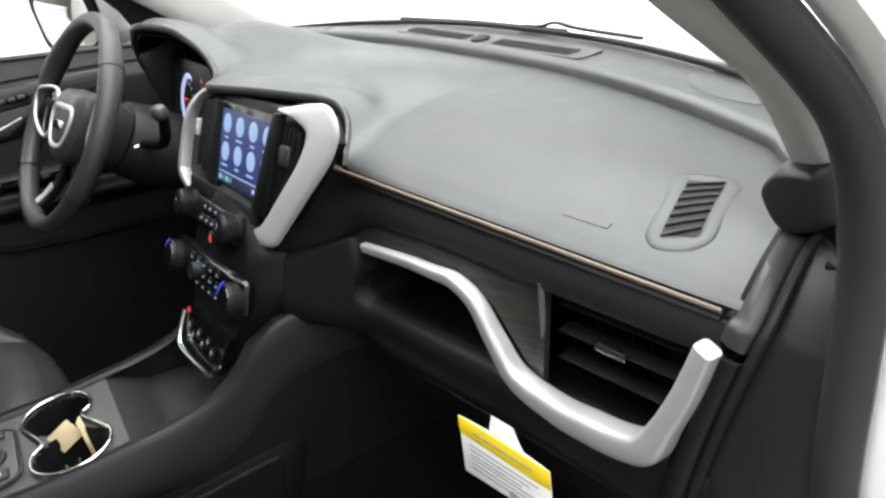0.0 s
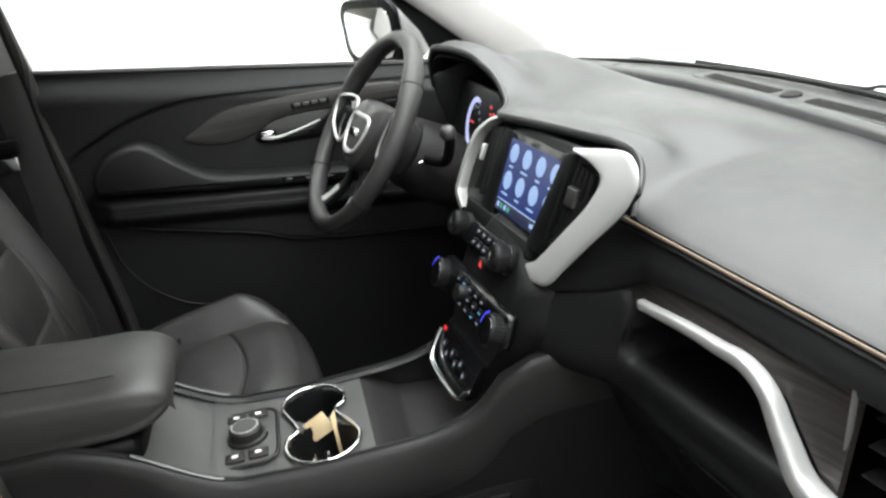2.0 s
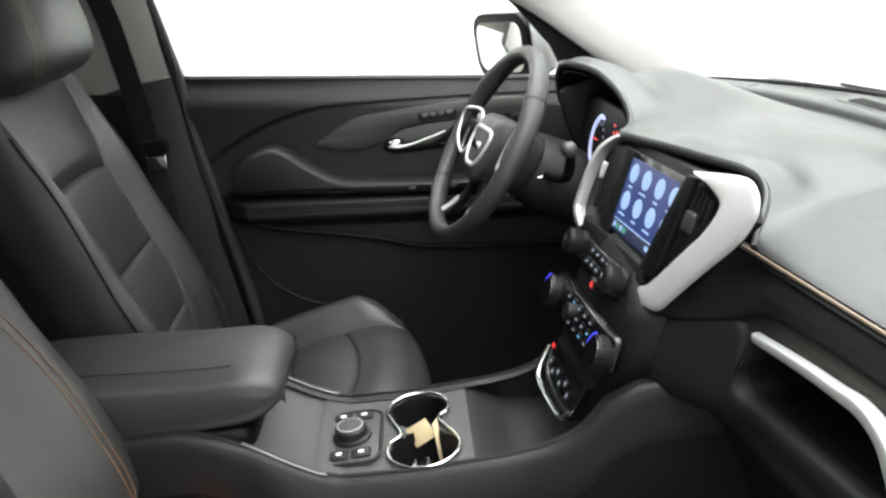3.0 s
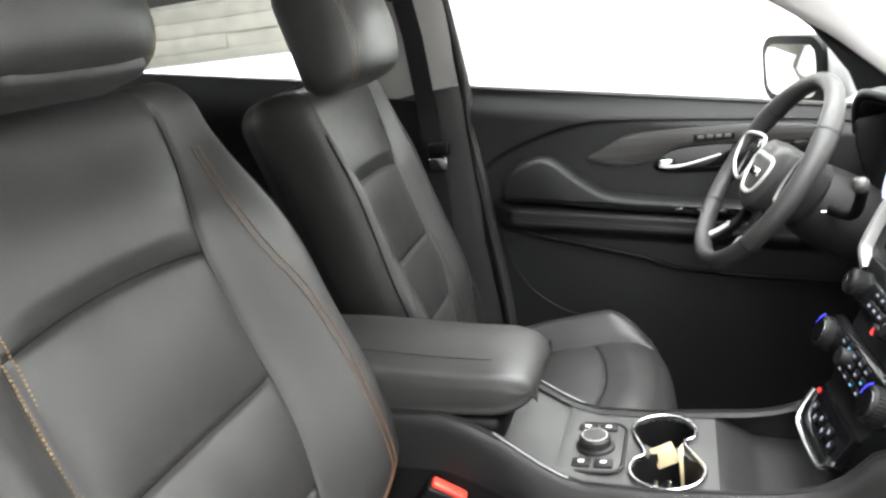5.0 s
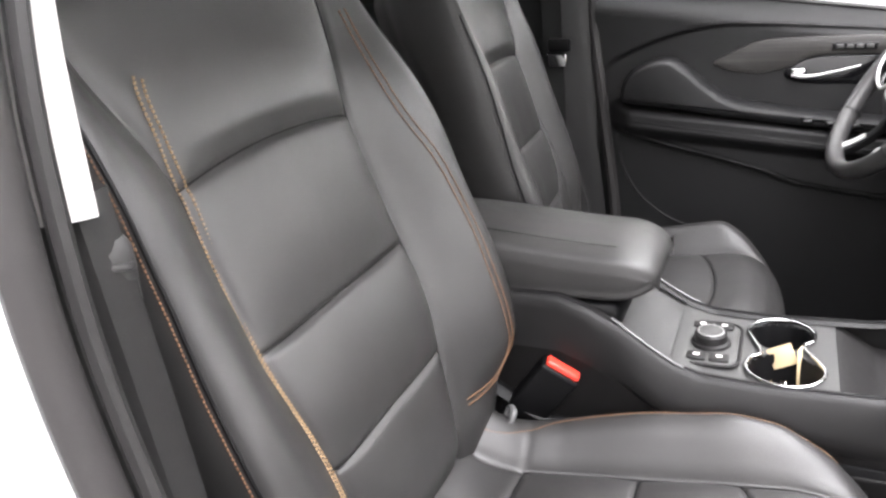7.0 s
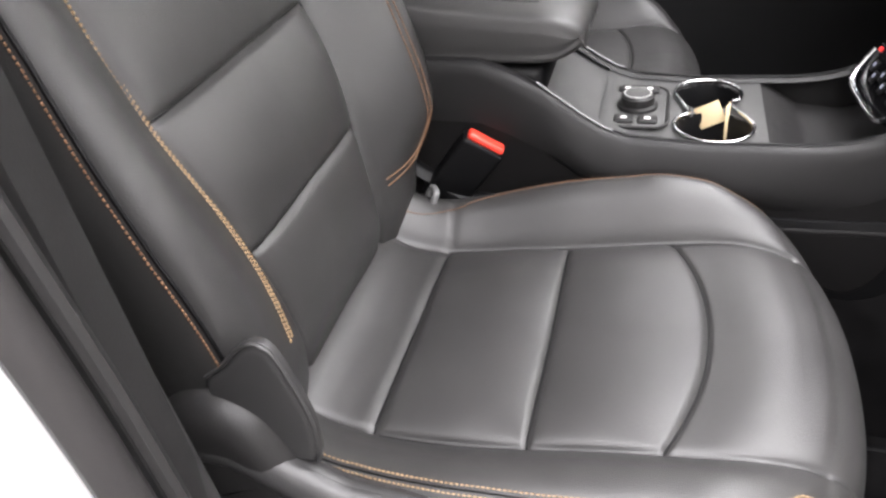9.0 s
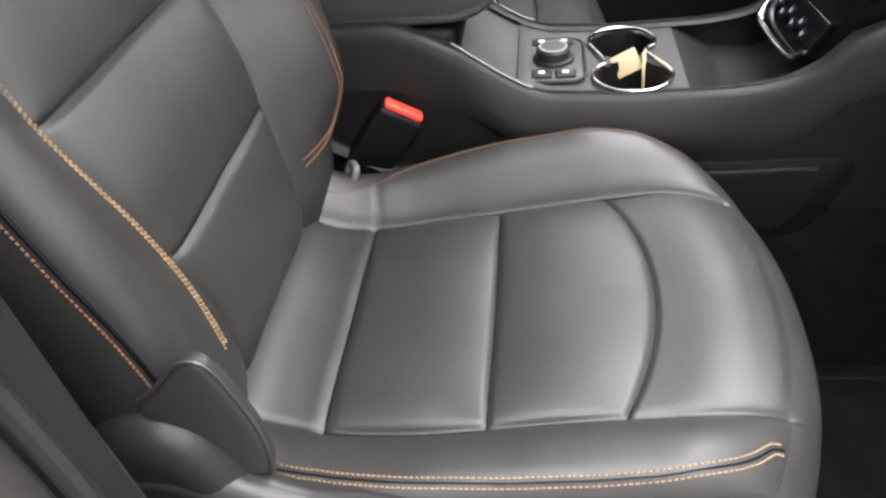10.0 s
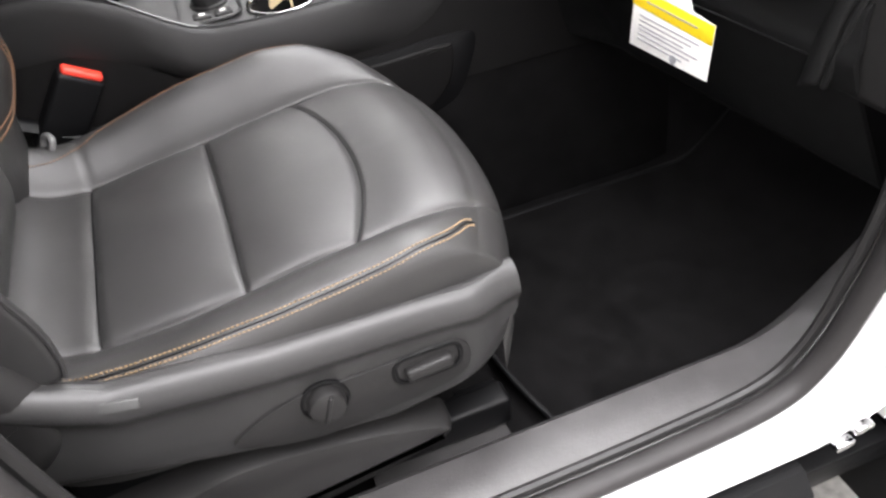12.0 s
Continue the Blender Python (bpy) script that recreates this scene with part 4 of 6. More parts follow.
low = np.interp(xs, [0.205, 0.242, 0.33, 0.43, 0.462, 0.487, 0.512, 0.521], [0.950, 0.962, 0.971, 0.972, 0.956, 0.922, 0.892, 0.889])
rows = []
for x, a in zip(xs, low):
    b = float(np.interp(x, LIP_X, LIP_Z))
    yb = fascia_y(x, b) + 0.008
    rows.append([(x, yb + (min(0.690 + 0.10 * x, yb) - yb) * u, b + 0.004 + (a - b - 0.004) * u) for u in np.linspace(0, 1, 8)])
part("wood_inlay", shell(np.array(rows), 0.006, (0, 1, 0)), WOOD, dash, "dark wood-grain inlay above the bar")
part("outlet_divider", sweep(np.array([(x, seam_y(x) - 0.010, z) for x, z in ((0.5235, 0.997), (0.5185, 0.95), (0.5135, 0.900))]), ring_profile(0.0025, 0.003, 8), (0, 1, 0)), TRIM_GREY, dash)
for i, z in enumerate((0.914, 0.946, 0.976)):
    part("outlet_fin", sweep(np.array([(x, seam_y(x) + 0.006, z) for x in np.linspace(0.525 + 0.005 * i, 0.668 + 0.014 * i, 10)]), ring_profile(0.010, 0.0012, 8)), DASH_DARK, dash)
for i in range(6):
    part("outlet_vane", rbox((0.545 + 0.024 * i, seam_y(0.6) + 0.035, 0.94), (0.0022, 0.03, 0.10), 0.0008, k=1), BLACK, dash)
part("outlet_knob", sweep(np.array([(x, seam_y(x) - 0.006, 0.948) for x in np.linspace(0.580, 0.612, 8)]), ring_profile(0.004, 0.0045, 10)), CHROME, dash, "bright slider knob")

# end of the dash on the door side: a grey strip along the corner, then the smooth cap
LEFT = catmull([(0.7071, 0.848, 1.072), (0.712, 0.815, 1.0527), (0.7114, 0.792, 1.0277), (0.7062, 0.780, 1.0119), (0.6882, 0.766, 0.9351), (0.6571, 0.757, 0.8468), (0.630, 0.765, 0.76)], 60)
RIGHT = catmull([(0.7219, 0.852, 1.0681), (0.7286, 0.818, 1.046), (0.7315, 0.794, 1.0236), (0.7278, 0.782, 1.0041), (0.7091, 0.768, 0.9434), (0.6826, 0.759, 0.8573), (0.655, 0.768, 0.77)], 60)
cross = [(0.0, 0.010), (0.02, 0.0015), (0.10, -0.002), (0.50, -0.004), (0.88, -0.002), (0.97, 0.001), (1.0, 0.010)]
for name, a, b, mat in (("end_strip", 0, 31, DASH_SOFT), ("end_strip", 32, 60, FASCIA)):
    part(name, shell(np.array([[l * (1 - u) + r * u + np.array((0, d, 0)) for u, d in cross] for l, r in zip(LEFT[a:b], RIGHT[a:b])]), 0.004, (0, 1, 0)), mat, dash, "smooth strip along the dash corner", sharp=70)
part("strip_gap", sweep(LEFT + np.array((-0.002, 0.006, 0)), ring_profile(0.003, 0.004, 8), (1, 0, 0)), BLACK, dash)
welt = RIGHT + np.array((0.005, 0.004, 0.0))
part("end_welt", sweep(welt, ring_profile(0.0045, 0.0045, 8), (1, 0, 0)), FASCIA, dash)
rows = []
for p in RIGHT:
    q = np.array((0.790, 0.818, p[2] - 0.010))
    rows.append([p * (1 - u) + q * u + np.array((0.018 * math.sin(math.pi * u), 0.010 * (1 - u) - 0.006 * math.sin(math.pi * u), 0)) for u in np.linspace(0.06, 1, 12)] + [q + np.array((0.0, 0.05, 0.0))])
part("end_cap", shell(np.array(rows), 0.006, (-1, 0, 0)), PLASTIC, dash, "smooth end cap beside the door", sharp=70)
bracket = catmull([(0.688, 1.096), (0.695, 1.112), (0.709, 1.121), (0.736, 1.122), (0.742, 1.098), (0.736, 1.076), (0.715, 1.068), (0.700, 1.074)], 40, closed=True)
part("end_bracket", moved(pillow(bracket, 0.030, None, 0.008, 0.006), Matrix(((1, 0, 0, 0), (0, 0, -1, 0.868), (0, 1, 0, 0), (0, 0, 0, 1)))), PLASTIC, dash)

# hanging warning tag
tag = thing("warning_tag", (0.475, 0.69, 0.84), "white cardboard tag with yellow band hung under the glovebox", "tag")
M = facing((0.475, 0.709, 0.773), (0.20, -1, 0.08), (0.02, 0, 1)) @ pose(0, 0, 0, 0, 0, 1)
card = [(-0.065, -0.034), (0.065, -0.038), (0.065, 0.030), (0.030, 0.036), (0.018, 0.060), (-0.012, 0.062), (-0.018, 0.040), (-0.065, 0.040)]
body = part("tag_card", plate(card, 0.0008, M, 0.0002), PAPER, tag)
part("yellow_band", plate([(-0.065, 0.018), (0.065, 0.006), (0.065, 0.030), (-0.065, 0.040)], 0.0004, M @ Matrix.Translation((0, 0, 0.001)), 0.0001), YELLOW, body)
for i in range(6):
    w = 0.10 - 0.012 * (i % 3)
    part("text_bar", plate(rrect(w, 0.0022, 0.0008, 3), 0.0003, M @ Matrix.Translation((-0.052 + w / 2, 0.004 - 0.0058 * i, 0.001)) @ pose(0, 0, 0, 0, 0, -4), 0.0001), INK, body)
part("text_bar", plate(rrect(0.085, 0.0022, 0.001, 3), 0.0003, M @ Matrix.Translation((0.0, 0.0235, 0.0016)) @ pose(0, 0, 0, 0, 0, -4.5), 0.0001), INK, body)
part("tag_stamp", plate(disc(0.006, 16), 0.0003, M @ Matrix.Translation((0.01, -0.030, 0.001)), 0.0001), INK, body)

# hood lip, dark binnacle and lit cluster
hx = np.linspace(-0.60, 0.20, 96)
lip = np.array([(x, float(np.interp(x, EDGE_X, EDGE_Y)) + 0.001, float(np.interp(x, EDGE_X, EDGE_Z)) - 0.005) for x in hx])
lip = np.array([lip[max(0, i - 2):i + 3].mean(0) for i in range(len(lip))])
part("hood_lip", sweep(lip, ring_profile(0.005, 0.007, 10)), DASH_SOFT, dash, "rounded lip of the instrument hood")
P = np.array([[(x, y + d, min(z - 0.012 - 0.12 * d, pad_z(x, y + d) - 0.014)) for d in np.linspace(0.004, 0.08, 5)] for x, y, z in lip])
part("hood_lining", shell(P, 0.004, (0, 0, -1)), BLACK, dash)
P = np.array([[(x, 0.765 - 0.02 * (z - 1.0), z) for z in np.linspace(0.95, 1.085, 5)] for x in np.linspace(-0.62, -0.20, 6)])
part("binnacle_back", shell(P, 0.01, (0, 1, 0)), BLACK, dash)
side = catmull([(0.665, 1.135), (0.650, 1.10), (0.660, 1.05), (0.680, 0.99), (0.700, 0.93), (0.80, 0.93), (0.80, 1.135)], 40, closed=True)
part("binnacle_side", moved(plate(side, 0.012, None, 0.004), Matrix(((0, 0, 1, -0.542), (1, 0, 0, 0), (0, 1, 0, 0), (0, 0, 0, 1)))), BLACK, dash)
part("cluster_face", plate(rrect(0.27, 0.11, 0.04), 0.01, facing((-0.400, 0.700, 1.062), (0.02, -1, 0.30))), BLACK, dash)
for x in (-0.350,):
    M = facing((x, 0.676, 1.062), (0.02, -1, 0.30))
    part("gauge_ring", moved(grid(np.array([[(r * math.cos(a), r * math.sin(a), h) for a in np.linspace(1.1, 4.3, 50)] for r, h in ((0.038, 0), (0.043, 0.004), (0.047, 0.002))])), M), GAUGE, dash, "lit gauge ring")
    part("gauge_needle", moved(rbox((-0.014, 0.002, 0.003), (0.030, 0.003, 0.002), 0.0008, k=1), M), RED_GLOW, dash)
    for i in range(9):
        a = 0.4 + i * 0.46
        part("gauge_number", moved(rbox((0.031 * math.cos(a), 0.031 * math.sin(a), 0.002), (0.004, 0.004, 0.001), 0.0004, k=1), M), LEGEND, dash)
for x, z in ((-0.262, 1.104), (-0.250, 1.094), (-0.272, 1.090)):
    part("warning_lamp", plate(rrect(0.010, 0.005, 0.002), 0.001, facing((x, 0.686, z), (0, -1, 0.2))), RED_GLOW, dash)
fascia2 = catmull([(0.74, 1.03), (0.69, 0.99), (0.65, 0.92), (0.66, 0.80), (0.72, 0.68), (0.80, 0.60)], 30)
P = np.array([[(x, y + 0.05 * abs(x + 0.36), z) for y, z in fascia2] for x in np.linspace(-0.73, -0.09, 30)])
part("driver_fascia", shell(P, 0.01, (0, 1, 0)), DASH_DARK, dash, sharp=60)

# ---- centre stack ----
def stack_y(z):
    """Face of the centre stack at height z."""
    return float(np.interp(z, [0.77, 0.80, 0.84, 0.87, 0.92, 0.965, 0.99, 1.0, 1.10, 1.12], [0.508, 0.514, 0.538, 0.551, 0.570, 0.590, 0.612, 0.632, 0.672, 0.678]))


P = np.array([[(x * (0.62 + 0.38 * sstep(0.79, 0.90, z)) * (1 - 0.40 * sstep(0.935, 0.985, z)), stack_y(z) + 0.012 + 0.085 * x + 1.4 * max(0, abs(x) - 0.100), z) for z in np.linspace(0.785, 1.0, 40)] for x in np.linspace(-0.125, 0.125, 21)])
part("stack_face", shell(P, 0.01, (0, 1, 0)), DASH_DARK, dash, sharp=60)
NS = Vector((0.085, -1, 0.42)).normalized()
MS = facing((0.0, 0.6525, 1.047), NS)
unit = part("display_housing", plate([(-0.140, 0.072), (0.110, 0.074), (0.200, 0.078), (0.225, 0.050), (0.120, -0.085), (0.050, -0.100), (-0.190, -0.090), (-0.235, -0.060), (-0.230, -0.006), (-0.200, 0.045)], 0.020, MS @ Matrix.Translation((0, 0, -0.031)), 0.003), BLACK, dash)
MG = MS @ Matrix.Translation((0.009, 0, 0))
part("display_glass", plate(rrect(0.200, 0.128, 0.006), 0.003, MG @ Matrix.Translation((0, -0.002, -0.004)), 0.001), GLOSS_BLACK, unit)
part("display_screen", plate(rrect(0.178, 0.104, 0.002), 0.001, MG @ Matrix.Translation((0, 0.0, -0.001)), 0.0002), SCREEN_BLUE, unit, "lit blue touch screen")
part("screen_footer", plate(rrect(0.176, 0.015, 0.001), 0.0006, MG @ Matrix.Translation((0, -0.044, 0.0)), 0.0002), SCREEN_DARK, unit)
part("screen_rule", plate(rrect(0.168, 0.0016, 0.0005), 0.0006, MG @ Matrix.Translation((0, -0.0355, 0.0003)), 0.0002), ICON, unit)
for r in range(2):
    for c in range(4):
        x, y = -0.067 + 0.0455 * c, 0.033 - 0.0395 * r
        part("screen_icon", plate(disc(0.0135, 24), 0.0006, MG @ Matrix.Translation((x, y, 0.0003)), 0.0002), ICON, unit)
        part("icon_caption", plate(rrect(0.014 + 0.008 * ((r + c) % 2), 0.003, 0.0008, 3), 0.0005, MG @ Matrix.Translation((x, y - 0.0195, 0.0003)), 0.0002), ICON, unit)
for c in range(4):
    part("footer_icon", plate(rrect(0.008, 0.008, 0.002, 3), 0.0005, MG @ Matrix.Translation((-0.076 + 0.0125 * c, -0.0435, 0.001)), 0.0002), (ICON, ICON_GREEN)[c % 2], unit)
part("footer_clock", plate(rrect(0.018, 0.006, 0.001, 3), 0.0005, MG @ Matrix.Translation((0.047, -0.0435, 0.001)), 0.0002), ICON, unit)
# dark blades between screen and side outlets
part("screen_blade", plate([(0.095, 0.056), (0.104, 0.068), (0.122, 0.068), (0.106, -0.050), (0.092, -0.068), (0.060, -0.066)], 0.009, MS @ Matrix.Translation((0, 0, -0.002)), 0.002), BLACK, unit)
part("screen_blade", plate([(-0.082, 0.060), (-0.110, 0.062), (-0.122, -0.068), (-0.080, -0.064)], 0.005, MS @ Matrix.Translation((0, 0, -0.002)), 0.002), BLACK, unit)
part("lower_bezel", plate([(-0.175, -0.062), (0.068, -0.062), (0.074, -0.080), (0.050, -0.090), (-0.170, -0.086)], 0.008, MS @ Matrix.Translation((0, 0, -0.002)), 0.002), DASH_DARK, unit)
# vertical outlets beside the screen and the angular silver brackets round them
for sg, far in ((1, ((0.112, 0.070), (0.152, 0.064), (0.182, 0.052), (0.180, 0.032), (0.128, -0.030), (0.086, -0.072))), (-1, ((-0.112, 0.066), (-0.165, 0.058), (-0.200, 0.030), (-0.218, -0.048), (-0.200, -0.074), (-0.112, -0.070)))):
    part("side_outlet", plate(list(far), 0.002, MS @ Matrix.Translation((0, 0, -0.0115)), 0.0005), BLACK, unit)
    for k in range(4):
        u = (k + 0.6) / 4.4
        ends = [(sg * (0.120 + 0.050 * u), 0.060 - 0.008 * u, -0.006), (sg * (0.110 + 0.062 * u), 0.018 + 0.008 * u, -0.006), (sg * (0.092 + 0.024 * u + (0.07 * u if sg < 0 else 0)), -0.060 + 0.018 * u, -0.006)]
        part("outlet_slat", sweep(moved((np.array(ends), []), MS)[0], ring_profile(0.0016, 0.006, 8), (0, -1, 0.4)), DASH_DARK, unit)
    part("outlet_tab", moved(rbox((0.133, 0.018, -0.001), (0.026, 0.026, 0.010), 0.004) if sg > 0 else rbox((-0.172, 0.012, 0.0), (0.008, 0.026, 0.010), 0.003), MS), PLASTIC if sg > 0 else SILVER, unit)
RIGHT_OUT = [(0.107, 0.074), (0.165, 0.085), (0.216, 0.092), (0.242, 0.085), (0.257, 0.070), (0.258, 0.054), (0.244, 0.026), (0.195, -0.028), (0.160, -0.068), (0.143, -0.088), (0.128, -0.098), (0.110, -0.103), (0.038, -0.114)]
RIGHT_IN = [(0.113, 0.071), (0.150, 0.066), (0.178, 0.058), (0.186, 0.051), (0.185, 0.044), (0.182, 0.036), (0.168, 0.012), (0.132, -0.030), (0.104, -0.062), (0.090, -0.076), (0.080, -0.083), (0.066, -0.088), (0.036, -0.098)]
LEFT_OUT = [(-0.136, 0.076), (-0.160, 0.070), (-0.190, 0.058), (-0.226, 0.034), (-0.244, -0.006), (-0.249, -0.050), (-0.242, -0.073), (-0.198, -0.094)]
LEFT_IN = [(-0.139, 0.069), (-0.158, 0.063), (-0.180, 0.051), (-0.206, 0.030), (-0.222, -0.006), (-0.227, -0.050), (-0.222, -0.066), (-0.188, -0.082)]
for outer, inner in ((RIGHT_OUT, RIGHT_IN), (LEFT_OUT, LEFT_IN)):
    A, B = catmull(outer, 90), catmull(inner, 90)
    flat = lambda q, h: np.column_stack([q, np.full(len(q), h)])
    rings = [flat(A * 0.40 + B * 0.60, -0.026), flat(A * 0.90 + B * 0.10, -0.004), flat(A, -0.001), flat(A * 0.94 + B * 0.06, 0.002), flat(A * 0.85 + B * 0.15, 0.003), flat(A * 0.20 + B * 0.80, 0.005), flat(A * 0.08 + B * 0.92, 0.004), flat(B, -0.001), flat(B * 1.0, -0.014)]
    part("bracket", moved(grid(np.array(rings), cap=False), MS), SILVER, unit, "satin silver angular bracket", sharp=40)
# control rows under the screen
def on_stack(x, z, out=0.0):
    return (x, stack_y(z) + 0.085 * x - 0.002 - out, z)


MR = MS @ Matrix.Translation((-0.030, -0.100, 0.012)) @ pose(0, 0, 0, -14, 0, 0)
rad = part("radio_panel", rbox((0, 0, 0), (0.170, 0.040, 0.020), 0.007, MR), GLOSS_BLACK, dash)
for r in range(2):
    for c in range(4):
        x, y = -0.030 + 0.021 * c, 0.010 - 0.017 * r
        part("radio_button", rbox((0, 0, 0), (0.018, 0.013, 0.005), 0.002, MR @ Matrix.Translation((x, y, 0.0105)), k=2), BLACK, rad)
        part("button_legend", rbox((0, 0, 0), (0.007, 0.003, 0.001), 0.0004, MR @ Matrix.Translation((x, y, 0.0132)), k=1), LEGEND, rad)
NK = Vector((0.085, -1, 0.5)).normalized()


def knob(at, r, h, parent, mat, face=BLACK, glow=None):
    M = facing(at, NK)
    k = part("dial", revolve([(r * 1.06, 0), (r * 1.06, h * 0.2), (r, h * 0.25), (r * 0.97, h * 0.85), (r * 0.9, h), (r * 0.001, h)], M, 36), mat, parent)
    n = 30
    g = [moved(rbox((r * 0.99 * math.cos(2 * math.pi * i / n), r * 0.99 * math.sin(2 * math.pi * i / n), h * 0.55), (0.0016, 0.0016, h * 0.6), 0.0005, k=1), M) for i in range(n)]
    part("dial_ribs", join(*g), mat, k)
    part("dial_cap", revolve([(r * 0.8, h), (r * 0.78, h + 0.0015), (0.0002, h + 0.0015)], M, 28), face, k)
    if glow:
        part("dial_glow", moved(grid(np.array([[(q * math.cos(a), q * math.sin(a), h * 0.95) for a in np.linspace(1.9, 3.1, 14)] for q in (r * 0.99, r * 1.10)])), M), glow, k)
    return k


for x in (-0.092, 0.074):
    at = (MR @ Matrix.Translation((x, 0.004, 0.004))).translation
    knob(at, 0.0185, 0.026, dash, DASH_DARK)
    part("knob_highlight", rbox((0, 0, 0), (0.003, 0.010, 0.001), 0.0004, facing(at, NK) @ Matrix.Translation((-0.004, 0, 0.0278)), k=1), CHROME, dash)
haz = part("hazard_switch", rbox(on_stack(0.008, 0.950), (0.030, 0.012, 0.013), 0.004, pose(0, 0, 0, -25, 0, 5)), BLACK, dash)
part("hazard_triangle", plate([(-0.006, -0.004), (0.006, -0.004), (0, 0.006)], 0.001, facing(on_stack(0.008, 0.951, 0.007), (0, -1, 0.4)), 0.0002), RED_GLOW, haz)
hv = part("climate_panel", rbox(on_stack(0.010, 0.902), (0.255, 0.02, 0.052), 0.016, pose(0, 0, 0, -22, 0, 5)), GLOSS_BLACK, dash)
for sg in (-1, 1):
    knob(on_stack(0.011 + sg * 0.108, 0.900, 0.004), 0.0225, 0.022, hv, DASH_DARK, GLOSS_BLACK, BLUE_GLOW)
    part("dial_trim", moved(grid(np.array([[(q * math.cos(a), q * math.sin(a), 0.019) for a in np.linspace(-1.3, 0.9, 14)] for q in (0.0232, 0.0250)])), facing(on_stack(0.011 + sg * 0.108, 0.900, 0.004), NK)), CHROME, hv)
for r in range(3):
    for c in range(5):
        x, z = -0.037 + 0.024 * c, 0.918 - 0.0145 * r
        b = part("climate_button", rbox((x, stack_y(z) + 0.085 * x - 0.012, z), (0.015, 0.005, 0.010), 0.002, pose(0, 0, 0, -22, 0, 5), k=1), BLACK, hv)
        part("button_legend", rbox((x, stack_y(z) + 0.085 * x - 0.0152, z), (0.006, 0.001, 0.0024), 0.0004, pose(0, 0, 0, -22, 0, 5), k=1), CYAN_GLOW if (r + c) % 4 == 1 else LEGEND, b)
part("climate_knob", revolve([(0.013, 0), (0.012, 0.016), (0.011, 0.018), (0.001, 0.018)], facing(on_stack(-0.004, 0.905, 0.008), NK), 28), DASH_DARK, hv)
us = part("shift_panel", plate([(-0.078, 0.030), (0.078, 0.030), (0.076, -0.016), (0.060, -0.030), (-0.060, -0.030), (-0.076, -0.016)], 0.014, facing((0, 0.533, 0.802), (0.085, -1, 0.55)), 0.002), GLOSS_BLACK, dash)
MU = facing((0, 0.533, 0.802), (0.085, -1, 0.55)) @ Matrix.Translation((0, 0, 0.014))
ub = np.array([(-0.077, 0.020, 0.002), (-0.077, 0.005, 0.003), (-0.075, -0.012, 0.004), (-0.066, -0.024, 0.005), (-0.045, -0.030, 0.006), (0.0, -0.0315, 0.006), (0.045, -0.030, 0.006), (0.066, -0.026, 0.005), (0.074, -0.014, 0.003)])
part("chrome_surround", sweep(moved((catmull(ub, 60), []), MU)[0], ring_profile(0.004, 0.005, 10), (0, -1, 0.4)), CHROME, us, "bright U-shaped surround")
part("red_lamp", plate(rrect(0.010, 0.006, 0.002), 0.001, MU @ Matrix.Translation((-0.066, 0.024, 0.001)), 0.0002), RED_GLOW, us)
for i in range(6):
    k = part("shift_button", moved(rbox((-0.045 + 0.0185 * i, 0.006 - 0.009 * (i % 2), 0.002), (0.014, 0.016, 0.004), 0.002, k=1), MU), BLACK, us)
    part("button_legend", moved(rbox((-0.045 + 0.0185 * i, 0.008 - 0.009 * (i % 2), 0.0045), (0.004, 0.006, 0.0008), 0.0003, k=1), MU), LEGEND, k)

# ---- steering wheel ----
sw = thing("steering_wheel", (-0.368, 0.56, 0.98), "black leather steering wheel with silver spokes", "steering wheel")
NW = Vector((0.128, -0.809, 0.574)).normalized()
MW = facing((-0.405, 0.483, 1.074), NW)
MH = MW @ Matrix.Translation((0, 0, -0.033))
th = np.linspace(0, 2 * np.pi, 72, endpoint=False)
rim = np.column_stack([0.175 * np.cos(th), 0.175 * np.sin(th), 0.0 * th])
fat = 1.0 + 0.16 * np.exp(-((np.abs(np.angle(np.exp(1j * (th - radians(35))))) / 0.3) ** 2)) + 0.16 * np.exp(-((np.abs(np.angle(np.exp(1j * (th - radians(145))))) / 0.3) ** 2))
rim_w = moved((rim, []), MW)[0]
part("rim", sweep(rim_w, ring_profile(0.0145, 0.0165, 14), NW, closed=True, scale=fat), LEATHER_SMOOTH, sw, "black leather rim")
for a in (-35, 35, 145, 215):
    a = radians(a)
    loc = np.array((0.175 * math.cos(a), 0.175 * math.sin(a), 0.0))
    u = np.array((-math.sin(a), math.cos(a), 0))
    rr = np.array((math.cos(a), math.sin(a), 0))
    c = [loc + (0.0168 * math.cos(t) * rr + 0.019 * math.sin(t) * np.array((0, 0, 1))) for t in np.linspace(0, 2 * np.pi, 20, endpoint=False)]
    part("rim_seam", tube(moved((np.array(c), []), MW)[0], 0.0009, 6, up=u @ np.array(MW.to_3x3()).T, closed=True), BLACK, sw)
hub = [(-0.075, 0.045), (-0.05, 0.062), (0.05, 0.062), (0.075, 0.045), (0.078, 0.0), (0.05, -0.055), (0.0, -0.075), (-0.05, -0.055), (-0.078, 0.0)]
hubo = catmull(hub, 50, closed=True)
rings = [np.column_stack([hubo * k, np.full(50, h)]) for k, h in ((0.78, -0.05), (0.93, -0.02), (0.94, 0.018), (0.90, 0.032), (0.76, 0.041), (0.4, 0.045), (0.02, 0.046))]
part("airbag_cover", moved(grid(np.array(rings), close_v=True, cap=True), MH), LEATHER_SMOOTH, sw, "black airbag cover")
